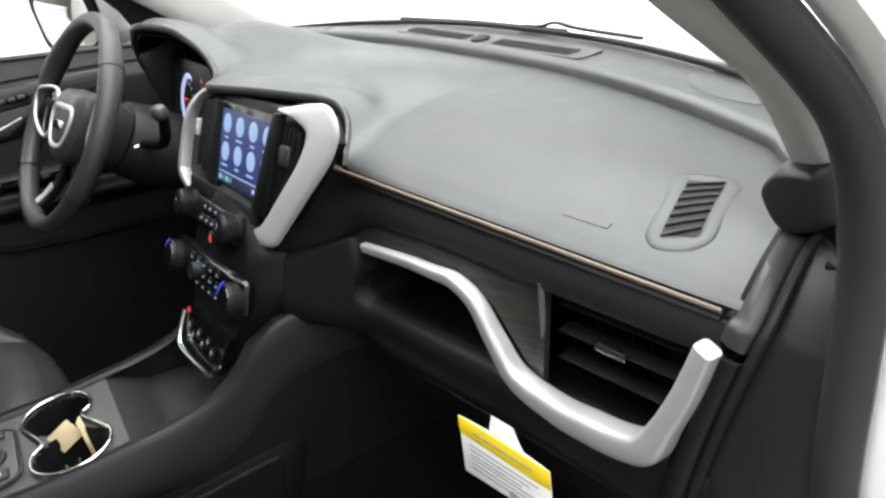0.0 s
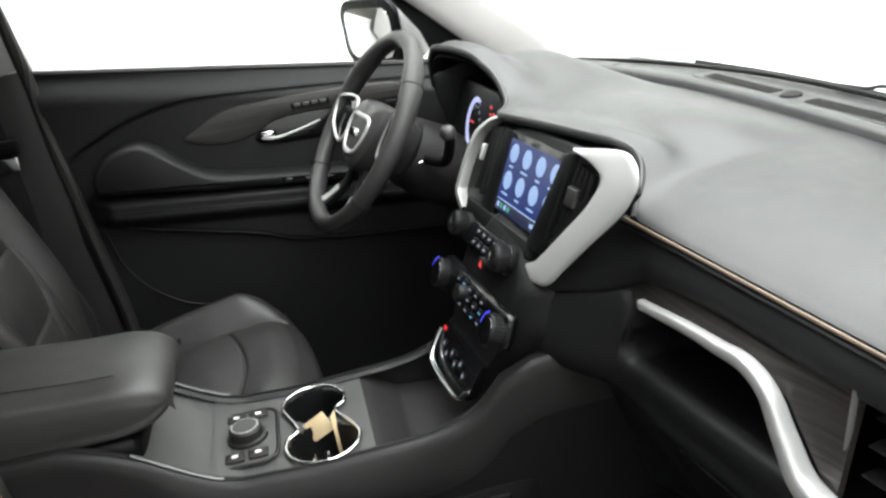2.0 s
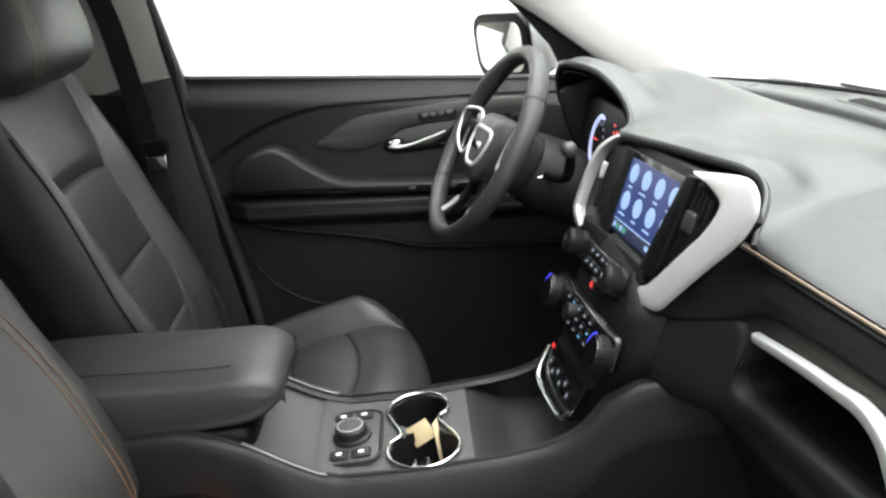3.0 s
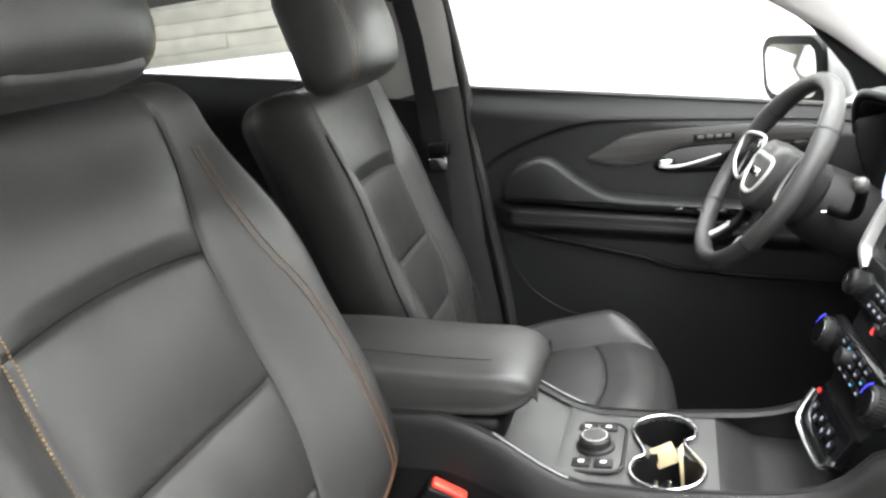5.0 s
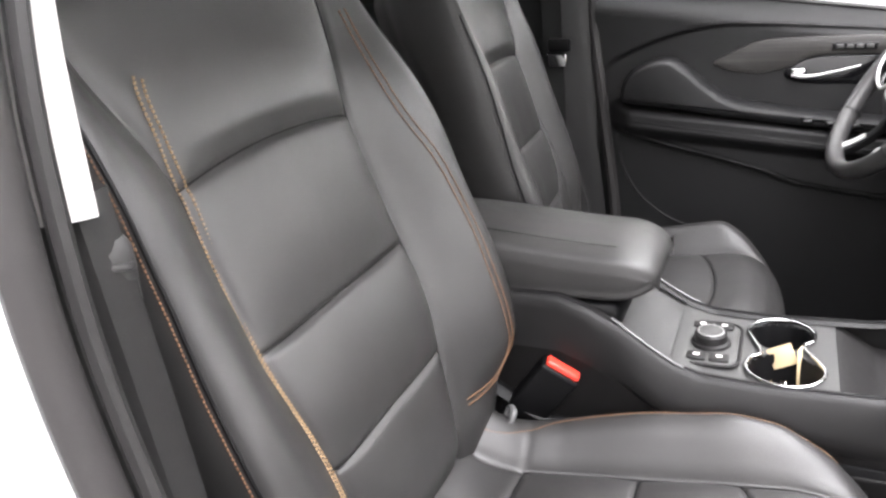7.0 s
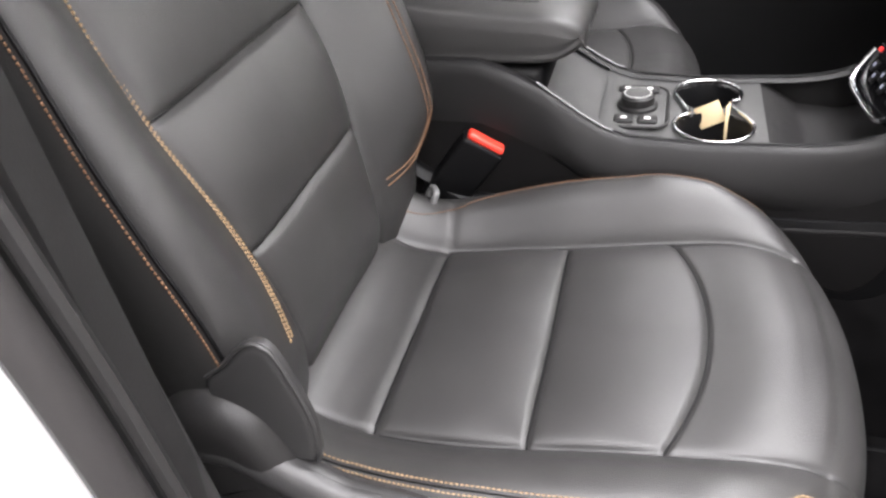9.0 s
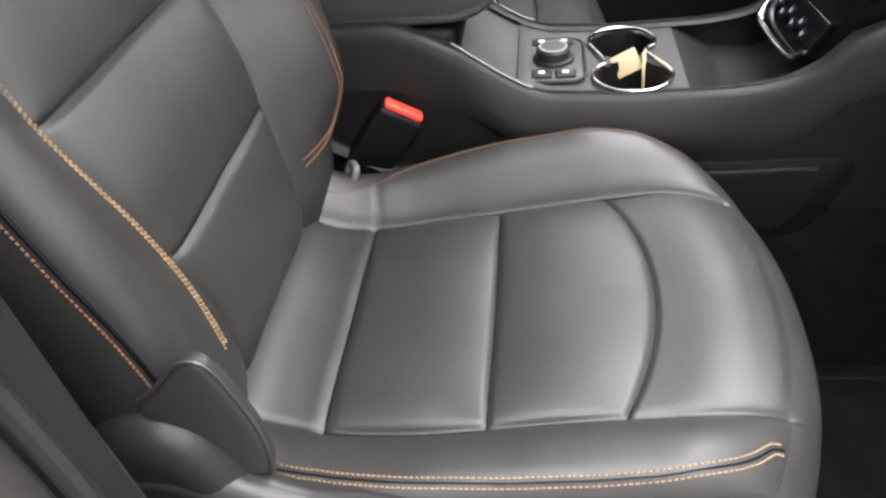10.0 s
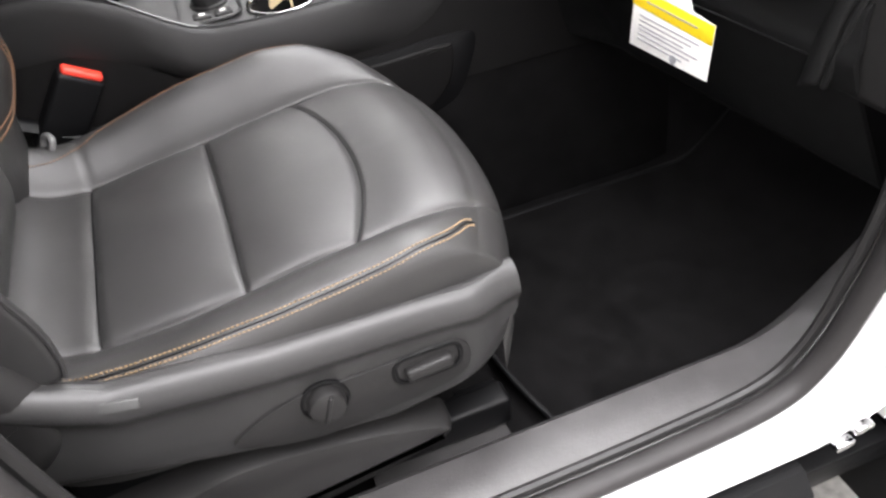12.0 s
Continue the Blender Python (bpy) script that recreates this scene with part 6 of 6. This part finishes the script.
def build_seat(xc, door, name, label, lean, reach=1.0, back=0.0, tall=1.0):
    """door: +1 where the door lies at larger x. The seat stands with its centre line at xc."""
    LEAN_DIR[:] = (0.0, -tall * math.sin(radians(lean)), tall * math.cos(radians(lean)))
    LEAN_NRM[:] = (0.0, math.cos(radians(lean)), math.sin(radians(lean)))
    INBOARD[0] = -door
    seat = thing(name, (xc, 0.15, 0.33), label, "car seat", "front seats")
    at = np.array((xc, 0, 0))
    # cushion
    kk = np.r_[np.linspace(0, 3, 26, endpoint=False), np.linspace(3, 6, 22, endpoint=False), np.linspace(6, 12, 34)]
    half = curve_at(CUSH_SEC, kk)
    sec = np.vstack([half[:0:-1] * np.array((-1, 1)), half])
    lk = np.r_[np.linspace(0, 3, 26, endpoint=False), np.linspace(3, 9, 190, endpoint=False), np.linspace(9, 13, 36)]
    ln = curve_at(CUSH_LEN, lk)
    P = np.array([[cushion_point(o, dz, y, z) for o, dz in sec] for y, z in ln])
    P[..., 1] *= np.where(P[..., 1] > 0, reach, 1.0)
    BACK_FOOT[1] = back - 0.085
    N = surface_normals(P)
    if N[120, len(sec) // 2, 2] < 0:
        N = -N
    region = np.zeros((len(ln) - 1, len(sec) - 1), int)
    D = np.zeros(P.shape[:2])
    for i, (y, z) in enumerate(ln):
        for j, (o, dz) in enumerate(sec):
            s2 = 0.286
            g = 0.0
            inside = abs(o) < 0.172
            end = 0.440
            if -0.02 < y < end + 0.003:
                g = max(g, 0.9 * groove(abs(o) - 0.172))
            if inside and i < len(ln) - 34:
                g = max(g, groove(y - 0.15, 0.0036), groove(y - s2, 0.0040), 1.3 * groove(y + 0.012, 0.007))
                # a soft swell between the seams
                D[i, j] += 0.014 * (1 - (o / 0.172) ** 6) * abs(math.sin(math.pi * (y + 0.012) / 0.162)) ** 0.55 * (-0.012 < y < 0.15)
                D[i, j] += 0.013 * (1 - (o / 0.172) ** 6) * max(0.0, math.sin(math.pi * (y - 0.15) / max(0.03, s2 - 0.15))) ** 0.55 * (0.15 < y < s2)
                D[i, j] += 0.006 * (1 - (o / 0.172) ** 6) * sstep(s2 - 0.02, s2 + 0.10, y) * sstep(0.47, 0.38, y)
            elif -o * door > 0.172:
                # the inboard bolster is gathered where it meets the rear roll
                g = max(g, 0.6 * groove(y + 0.012, 0.005), 0.08 * groove(y - 0.034, 0.010)) * float(sstep(0.25, 0.215, abs(o)))
            if not inside and abs(o) < 0.2605:
                g = max(g, groove(y - end, 0.003) * 0.2)
            if i < len(ln) - 1 and j < len(sec) - 1:
                oc = (sec[j][0] + sec[j + 1][0]) / 2
                yc = (y + ln[i + 1][0]) / 2
                front = i >= len(ln) - 34
                if abs(oc) > 0.172 and yc < 0.440:
                    region[i, j] = 1 if oc > 0 else 2
                elif yc < -0.012 and not front:
                    region[i, j] = 3
                elif yc < 0.15 and not front:
                    region[i, j] = 4
                elif yc < 0.286 and not front:
                    region[i, j] = 5
            D[i, j] -= 0.0032 * g
            D[i, j] += 0.0015 * noise.noise(Vector((xc * 7 + o * 9, y * 9, 0.3)))
    P = P + N * D[..., None] + at
    part("cushion_core", rbox((xc, 0.16, 0.585), (0.46, 0.46, 0.10), 0.04), BLACK, seat)
    split_panels(P, region, {0: "cushion_front_panel", 1: "cushion_bolster", 2: "cushion_bolster", 3: "cushion_rear_roll", 4: "cushion_rear_panel", 5: "cushion_middle_panel"}, seat, LEATHER, seat)
    mid = len(half) - 1
    for sgn in (1, -1):
        j = mid + sgn * int(np.argmin(np.abs(half[:, 0] - 0.172)))
        i0, i1 = int(np.argmin(np.abs(ln[:, 0] + 0.012))), int(np.argmin(np.abs(ln[:, 0] - 0.44)))
        part("cushion_seam", tube(P[i0:i1, j] + N[i0:i1, j] * 0.0002, 0.0014, 6), BLACK, seat)
    inner = np.abs(sec[:, 0]) < 0.171
    for y0 in (-0.012, 0.15, 0.286):
        i = int(np.argmin(np.abs(ln[:120, 0] - y0))) if y0 < 0.1 else int(np.argmin(np.abs(ln[:, 0] - y0)))
        part("cushion_seam", tube(P[i, inner] + N[i, inner] * 0.0002, 0.0014, 6), BLACK, seat)

    def run(off, i0, i1, sgn):
        ii = np.arange(i0, i1)
        if sgn == door:
            key = np.interp(ln[i0:i1, 0], [-0.04, 0.06, 0.12, 0.18, 0.27, 0.335, 0.385, 0.408, 0.425, 0.437], [7.35, 7.6, 7.8, 8.05, 8.2, 8.15, 7.75, 7.4, 6.6, 6.0])
        else:
            key = np.interp(ln[i0:i1, 0], [-0.06, 0.028, 0.143, 0.268, 0.34, 0.438], [5.6, 6.8, 7.2, 7.4, 7.5, 7.8])
        key = np.convolve(np.pad(key, 8, mode="edge"), np.ones(17) / 17, "valid")
        f = np.interp(key, kk, np.arange(len(kk)))
        lo, w = np.floor(f).astype(int), (f - np.floor(f))[:, None]
        pick = lambda A: A[ii, mid + sgn * lo] * (1 - w) + A[ii, mid + sgn * (lo + 1)] * w
        n = pick(N)
        a = pick(P) + n * 0.0004
        side = np.cross(np.gradient(a, axis=0), n)
        side /= np.linalg.norm(side, axis=1, keepdims=True)
        return a + side * off, n

    i_end = int(np.argmin(np.abs(ln[:, 0] - 0.438)))
    for sgn in (1, -1):
        rows = []
        for off in (-0.0045, 0.0045) if sgn == door else (0.0,):
            a, n = run(off, 5, i_end, sgn)
            rows.append(stitches(a, n))
        if sgn == door:
            a, n = run(0.0, 5, i_end, sgn)
            part("bolster_piping", tube(a, 0.0010, 6, up=(1, 0, 0)), BLACK, seat)
        part("cushion_stitching", join(*rows), LEATHER_SMOOTH if xc < 0 else STITCH if sgn == door else BROWN_STITCH, seat, "contrast stitching")
    # backrest
    kk2 = np.r_[np.linspace(0, 3, 26, endpoint=False), np.linspace(3, 6, 20, endpoint=False), np.linspace(6, 10, 26, endpoint=False), np.linspace(10, 15, 16)]
    hb = curve_at(BACK_SEC, kk2)
    sec = np.vstack([hb[:0:-1] * np.array((-1, 1)), hb])
    hs = np.r_[np.linspace(-0.05, 0.66, 300), np.linspace(0.663, 0.735, 20)]
    Q = np.array([[back_point(o, d, h) for o, d in sec] for h in hs])
    NB = surface_normals(Q)
    m2 = len(hb) - 1
    if NB[140, m2, 1] < 0:
        NB = -NB
    region = np.zeros((len(hs) - 1, len(sec) - 1), int)
    D = np.zeros(Q.shape[:2])
    for i, h in enumerate(hs):
        for j, (o, d) in enumerate(sec):
            front = abs(j - m2) <= 46 + 14
            inside = abs(o) < 0.158 and abs(j - m2) < 46
            arch = 0.505
            s2, s3 = 0.327, 0.175
            g = 0.0
            if abs(j - m2) < 50 and h < 0.70:
                g = max(g, groove(abs(o) - 0.158, 0.0042) if o * door < 0 else 0.4 * groove(abs(o) - 0.160, 0.003))
            if inside:
                g = max(g, groove(h - arch, 0.0046), groove(h - s2, 0.0042), groove(h - s3, 0.0042))
                for a, b in ((0.02, s3), (s3, s2), (s2, arch)):
                    if a < h < b:
                        D[i, j] += 0.0135 * math.sin(math.pi * (h - a) / (b - a)) ** 0.55 * (1 - (o / 0.158) ** 6)
                if arch < h < 0.70:
                    D[i, j] += 0.011 * sstep(arch, arch + 0.035, h) * sstep(0.70, 0.56, h) * (1 - (o / 0.158) ** 4)
            if i < len(hs) - 1 and j < len(sec) - 1:
                oc = (sec[j][0] + sec[j + 1][0]) / 2
                jj = abs(j + 0.5 - m2)
                ar = 0.505
                if jj > 72:
                    region[i, j] = 9
                elif abs(oc) > 0.158:
                    region[i, j] = 1 if oc > 0 else 2
                elif h > ar:
                    region[i, j] = 3
                elif h > s2:
                    region[i, j] = 4
                elif h > s3:
                    region[i, j] = 5
                else:
                    region[i, j] = 6
            D[i, j] -= 0.0032 * g
            D[i, j] += 0.0015 * noise.noise(Vector((xc * 5 + o * 8, h * 9, 1.7)))
    Q = Q + NB * D[..., None] + at
    split_panels(Q, region, {1: "backrest_wing", 2: "backrest_wing", 3: "backrest_upper_panel", 4: "backrest_middle_panel", 5: "backrest_lumbar_panel", 6: "backrest_lower_panel", 9: "backrest_rear_cover"}, seat, LEATHER, seat)
    for sgn in (1, -1):
        j = m2 + sgn * int(np.argmin(np.abs(hb[:60, 0] - 0.158)))
        i0, i1 = int(np.argmin(np.abs(hs - 0.02))), int(np.argmin(np.abs(hs - 0.69)))
        if sgn != door:
            part("backrest_seam", tube(Q[i0:i1, j] + NB[i0:i1, j] * 0.0002, 0.0014, 6, up=(1, 0, 0)), BLACK, seat)
    near = [j for j in range(len(sec)) if abs(j - m2) < 46 and abs(sec[j][0]) < 0.157]
    for h0 in (0.175, 0.327, 0.505):
        i = int(np.argmin(np.abs(hs - h0)))
        part("backrest_seam", tube(Q[i, near] + NB[i, near] * 0.0002, 0.0014, 6), BLACK, seat)
    top = Q[-1]
    part("backrest_top_cap", (np.vstack([top, top.mean(0) + LEAN_DIR * 0.006]), [(k, k + 1, len(top)) for k in range(len(top) - 1)] + [(len(top) - 1, 0, len(top))]), LEATHER, seat, sharp=70)
    for sgn in (1, -1):
        rows = []
        hi = int(np.argmin(np.abs(hs - 0.62)))
        if sgn == door:
            course = [(0.085, 5.7), (0.165, 5.3), (0.285, 4.6), (0.405, 3.95), (0.51, 3.45), (0.575, 2.6), (0.615, 2.05)]
        else:
            course = [(0.082, 5.4), (0.081, 6.2), (0.085, 6.8), (0.105, 7.1), (0.16, 6.9), (0.235, 6.75), (0.32, 6.75), (0.40, 6.6), (0.475, 6.2), (0.555, 5.95), (0.635, 5.65)]
        hk = catmull(course, 260)
        fi, fj = np.interp(hk[:, 0], hs, np.arange(len(hs))), m2 + sgn * np.interp(hk[:, 1], kk2, np.arange(len(kk2)))
        ia, ja = np.clip(fi.astype(int), 0, len(hs) - 2), np.floor(fj).astype(int)
        u, w = (fi - ia)[:, None], (fj - ja)[:, None]
        line, n = [(A[ia, ja] * (1 - u) + A[ia + 1, ja] * u) * (1 - w) + (A[ia, ja + 1] * (1 - u) + A[ia + 1, ja + 1] * u) * w for A in (Q, NB)]
        s = np.cross(np.gradient(line, axis=0), n)
        s /= np.linalg.norm(s, axis=1, keepdims=True)
        for off in (-0.0048, 0.0048):
            rows.append(stitches(line + n * 0.0013 + s * off, n, width=0.0012 if sgn == door else 0.0008))
        part("backrest_stitching", join(*rows), LEATHER_SMOOTH if xc < 0 else STITCH if sgn == door else BROWN_STITCH, seat, "double row of stitching")
        ii = np.arange(24, hi + 8)
        for off, what in ((0.0, "side_piping"), (0.24, "side_stitching")):
            fj = m2 + sgn * np.interp(np.interp(hs[ii], [0.05, 0.245, 0.325, 0.415, 0.55, 0.68], [8.8, 8.75, 8.6, 8.3, 8.15, 8.05]) + off, kk2, np.arange(len(kk2)))
            ja, w = np.floor(fj).astype(int), (fj - np.floor(fj))[:, None]
            edge, n = [A[ii, ja] * (1 - w) + A[ii, ja + 1] * w for A in (Q, NB)]
            if off:
                part(what, stitches(edge + n * 0.0008, n), BROWN_STITCH if xc > 0 else LEATHER_SMOOTH, seat)
            else:
                part(what, tube(edge + n * 0.0005, 0.0022, 6, up=(1, 0, 0)), BLACK, seat)
    # headrest
    hc = BACK_FOOT + LEAN_DIR * (0.755 if door > 0 else 0.735) + at
    rows = []
    for t in np.linspace(0, 1, 40):
        h = -0.036 + 0.232 * t
        k = (1 - abs(2 * t - 1) ** 7) ** 0.5 if 0 < t < 1 else 0.02
        w, fr, bk = (0.150 - 0.01 * t) * (0.72 + 0.28 * k), 0.075 * k - 0.005 + 0.02 * math.sin(math.pi * t), -0.055 * k - 0.005 - 0.01 * t
        rows.append([hc + LEAN_DIR * h + LEAN_NRM * (((fr - bk) / 2) * b + (fr + bk) / 2 + 0.035) + np.array((w * a, 0, 0)) for a, b in ring_profile(1, 1, 48, 3.2)])
    hr = part("headrest", grid(np.array(rows), close_v=True, cap=True), LEATHER, seat, "padded leather headrest", sharp=70)
    rows = np.array(rows)
    nn = surface_normals(rows)
    cen = rows.mean((0, 1))
    for sgn in (1, -1):
        ang = radians(40) if sgn > 0 else radians(140)
        st = []
        for da in (-0.085, 0.085):
            jf = (ang + da) / (2 * math.pi) * 48
            j0 = int(jf) % 48
            a = rows[2:39, j0] * (1 - (jf - int(jf))) + rows[2:39, (j0 + 1) % 48] * (jf - int(jf))
            n = nn[2:39, j0]
            n = np.where(np.sum(n * (a - cen), axis=1, keepdims=True) < 0, -n, n)
            st.append(stitches(a, n))
        part("headrest_stitching", join(*st), STITCH, hr, "double row of tan stitching")
    part("headrest_skirt", rbox(hc + LEAN_DIR * (-0.018 if door > 0 else 0.004) + LEAN_NRM * (0.045 if door > 0 else 0.02), (0.22, 0.085, 0.042), 0.018, pose(0, 0, 0, lean)), LEATHER_SMOOTH, seat)
    # side shell with controls
    ys = np.linspace(-0.16, 0.425, 60)
    along = np.where(ys > 0, ys * reach, ys)
    for sgn in (1, -1):
        tp = np.interp(ys, [-0.16, -0.10, -0.04, 0.0, 0.15, 0.30, 0.425], [0.74, 0.735, 0.700, 0.680, 0.662, 0.657, 0.645])
        bt = np.interp(ys, [-0.16, -0.02, 0.07, 0.17, 0.26, 0.34, 0.40, 0.425], [0.60, 0.557, 0.532, 0.508, 0.496, 0.507, 0.532, 0.568])
        rows = []
        for y, a, b in zip(along, tp, bt):
            c = 0.02 * sstep(0.36, 0.425, y) + 0.0
            x0 = 0.262
            rows.append([(xc + sgn * (x0 + e - c), y, z) for e, z in catmull([(-0.014, a - 0.010), (0.0, a), (0.012, a - 0.004), (0.020, a - 0.018), (0.020, a - 0.032), (0.011, a - 0.050), (0.009, 0.5 * (a - 0.05 + b)), (0.007, b + 0.02), (0.002, b), (-0.014, b - 0.004)], 34)])
        # Inboard shell is coloured black for the shade between seat and console.
        sh = part("side_shell", shell(np.array(rows), 0.004, (-sgn, 0, 0)), SHELL if sgn == door else BLACK, seat, "plastic side shell, the inboard one blackened for shade", sharp=50)
        if sgn == door:
            X = xc + sgn * 0.2735
            F = lambda y, z: facing((X, y, z), (sgn, 0, 0.08))
            Mx = Matrix(((0, 0, sgn, X - sgn * 0.0035), (1, 0, 0, 0), (0, 1, 0, 0), (0, 0, 0, 1)))
            pan = [(0.090, 0.545), (0.114, 0.572), (0.166, 0.590), (0.234, 0.590), (0.311, 0.592), (0.346, 0.588), (0.356, 0.560), (0.338, 0.532), (0.263, 0.522), (0.17, 0.518)]
            part("control_panel", moved(plate(catmull(pan, 60, closed=True), 0.005, None, 0.002), Mx), PLASTIC, sh, "recessed seat control panel")
            part("lumbar_knob_ring", revolve([(0.027, -0.002), (0.027, 0.003), (0.024, 0.004), (0.0235, -0.001)], F(0.190, 0.572), 32), BLACK, sh)
            part("lumbar_knob", revolve([(0.021, 0), (0.021, 0.012), (0.019, 0.017), (0.014, 0.019), (0.0005, 0.0195)], F(0.190, 0.572), 32), PLASTIC, sh, "round lumbar knob")
            part("knob_ridge", rbox((0, 0, 0), (0.036, 0.005, 0.006), 0.002, F(0.190, 0.572) @ Matrix.Translation((0, 0, 0.019)) @ pose(0, 0, 0, 0, 0, 70)), PLASTIC, sh)
            part("slide_switch_rim", moved(sweep(np.array([(a, b, 0.002) for a, b in rrect(0.076, 0.034, 0.013)]), ring_profile(0.003, 0.002, 8), (0, 0, 1), closed=True), F(0.306, 0.572)), BLACK, sh)
            part("slide_switch", rbox((0, 0, 0), (0.056, 0.018, 0.016), 0.006, F(0.306, 0.570) @ Matrix.Translation((0, 0, 0.005)) @ pose(0, 0, 0, 0, 0, sgn * 4)), PLASTIC, sh, "seat slide switch")
            part("airbag_tag", rbox((xc + sgn * 0.2795, 0.006, 0.667), (0.004, 0.044, 0.011), 0.0015, pose(0, 0, 0, -10, -sgn * 28, 0)), DECK, sh, "pale grey airbag tag")
        if sgn == door:
            kn = catmull([(-0.20, 0.60), (-0.195, 0.68), (-0.165, 0.738), (-0.118, 0.758), (-0.076, 0.742), (-0.050, 0.705), (-0.035, 0.66), (-0.05, 0.61), (-0.10, 0.58)], 60, closed=True)
            part("recliner_cover", moved(pillow([(a, b + 0.014) for a, b in kn], 0.046, None, 0.034, 0.010), Matrix(((0, 0, sgn, xc + sgn * 0.236), (1, 0, 0, 0), (0, 1, 0, 0), (0, 0, 0, 1)))), PLASTIC, seat, "rounded recliner hinge cover")
            fl = catmull([(-0.120, 0.778), (-0.095, 0.806), (-0.070, 0.832), (-0.048, 0.830), (-0.032, 0.79), (-0.022, 0.745), (-0.026, 0.70), (-0.06, 0.70), (-0.10, 0.72)], 50, closed=True)
            part("leather_flap", moved(pillow(fl, 0.012, None, 0.010, 0.003), Matrix(((0, 0, sgn, xc + sgn * 0.247), (1, 0, 0, 0), (0, 1, 0, 0), (0, 0, 0, 1)))), LEATHER_SMOOTH, seat, "leather flap over the hinge")
            part("flap_piping", tube(np.array([(xc + sgn * 0.2575, a, b) for a, b in fl[2:34]]), 0.0022, 6, up=(1, 0, 0)), SHELL, seat)
        part("seat_rail", rbox((xc + sgn * 0.20, 0.12, 0.365), (0.04, 0.60, 0.05), 0.008), BLACK, seat)
        foot = part("rail_foot", rbox((xc + sgn * 0.19, 0.385, 0.366), (0.045, 0.060, 0.030), 0.006), BLACK, seat)
        for dy in (-0.018, 0.016):
            part("foot_bolt", revolve([(0.007, 0), (0.007, 0.004), (0.005, 0.006), (0.0005, 0.006)], Matrix.Translation((xc + sgn * 0.19, 0.385 + dy, 0.381)), 6), TRIM_GREY, foot)
        part("riser", rbox((xc + sgn * 0.20, 0.10, 0.46), (0.03, 0.40, 0.16), 0.02), BLACK, seat)
        if sgn == door:
            cv = catmull([(-0.20, 0.40), (-0.16, 0.465), (0.0, 0.482), (0.07, 0.493), (0.13, 0.491), (0.226, 0.472), (0.30, 0.448), (0.328, 0.432), (0.315, 0.412), (0.25, 0.394), (0.17, 0.380), (0.0, 0.345), (-0.2, 0.35)], 60, closed=True)
            part("track_cover", moved(plate(cv, 0.05, None, 0.02), Matrix(((0, 0, sgn, xc + sgn * 0.215), (1, 0, 0, 0), (0, 1, 0, 0), (0, 0, 0, 1)))), PLASTIC, seat, "moulded seat track cover")
    return seat


build_seat(0.380, 1, "passenger_seat", "black leather passenger seat with tan stitching beside the open door", 16.0)
driver = build_seat(-0.385, -1, "driver_seat", "black leather driver seat with tan stitching by the closed door", 13.0, 0.84, 0.035, 0.905)
driver.location = (-0.385, 0.075, 0.33)
driver.rotation_euler = (0, 0, radians(3))

# ---- belts and buckles ----
bk = thing("belt_buckle", (0.125, 0.0, 0.60), "black seat belt buckle with red release button beside the console", "seat belt buckle")
NBK = Vector((0.06, 0.58, 0.80)).normalized()
MB = facing((0.127, 0.025, 0.765), NBK, (1, 0, 0)) @ pose(0, 0, 0, 0, 0, 12)
part("buckle_body", rbox((0, 0, 0), (0.062, 0.028, 0.125), 0.006, MB @ Matrix.Translation((0, 0, -0.066))), BLACK, bk)
part("release_button", rbox((0, 0, 0), (0.054, 0.017, 0.010), 0.004, MB @ Matrix.Translation((0, 0.001, 0.0))), RED, bk, "red release button")
part("buckle_slot", rbox((0, 0, 0), (0.050, 0.003, 0.004), 0.001, MB @ Matrix.Translation((0, -0.0095, -0.002))), CHROME, bk)
part("buckle_stalk", tube(np.array([(0.118, 0.0, 0.66), (0.125, -0.03, 0.60), (0.135, -0.06, 0.52)]), 0.012, 8), BLACK, bk)
cl = thing("floor_clip", (0.16, -0.055, 0.69), "small dark metal anchor beside the seat", "anchor")
part("clip_ring", tube(catmull([(0.150, -0.06, 0.675), (0.150, -0.05, 0.70), (0.165, -0.04, 0.70), (0.170, -0.05, 0.675)], 20), 0.005, 8), TRIM_GREY, cl)
part("clip_strip", rbox((0.165, 0.0, 0.668), (0.02, 0.13, 0.012), 0.005, pose(0, 0, 0, 0, 0, -6)), PLASTIC, cl)
for sg, name in ((-1, "driver"), (1, "passenger")):
    belt = thing("seat_belt", (sg * 0.69, -0.18, 0.9), "black seat belt hanging on the centre pillar", "seat belt", "front seat belts")
    part("webbing", shell(np.array([[(sg * x, y + k - (0.06 if sg > 0 else 0.035), z) for y, z, x in ((-0.185, 1.46, 0.650), (-0.18, 1.36, 0.685), (-0.172, 1.20, 0.698), (-0.165, 1.00, 0.690), (-0.16, 0.80, 0.685), (-0.15, 0.50, 0.68))] for k in np.linspace(-0.023, 0.023, 4)]), 0.002, (sg, 0, 0)), WEBBING, belt)
    part("belt_guide", rbox((sg * 0.655, -0.185 if sg > 0 else -0.22, 1.465), (0.03, 0.07, 0.05), 0.012), BLACK, belt)
    if sg > 0:
        continue
    part("tongue", rbox((sg * 0.683, -0.19, 1.075), (0.012, 0.045, 0.03), 0.004), CHROME, belt, "bright belt tongue")
    part("tongue_cover", rbox((sg * 0.684, -0.185, 1.108), (0.016, 0.052, 0.03), 0.006), BLACK, belt)
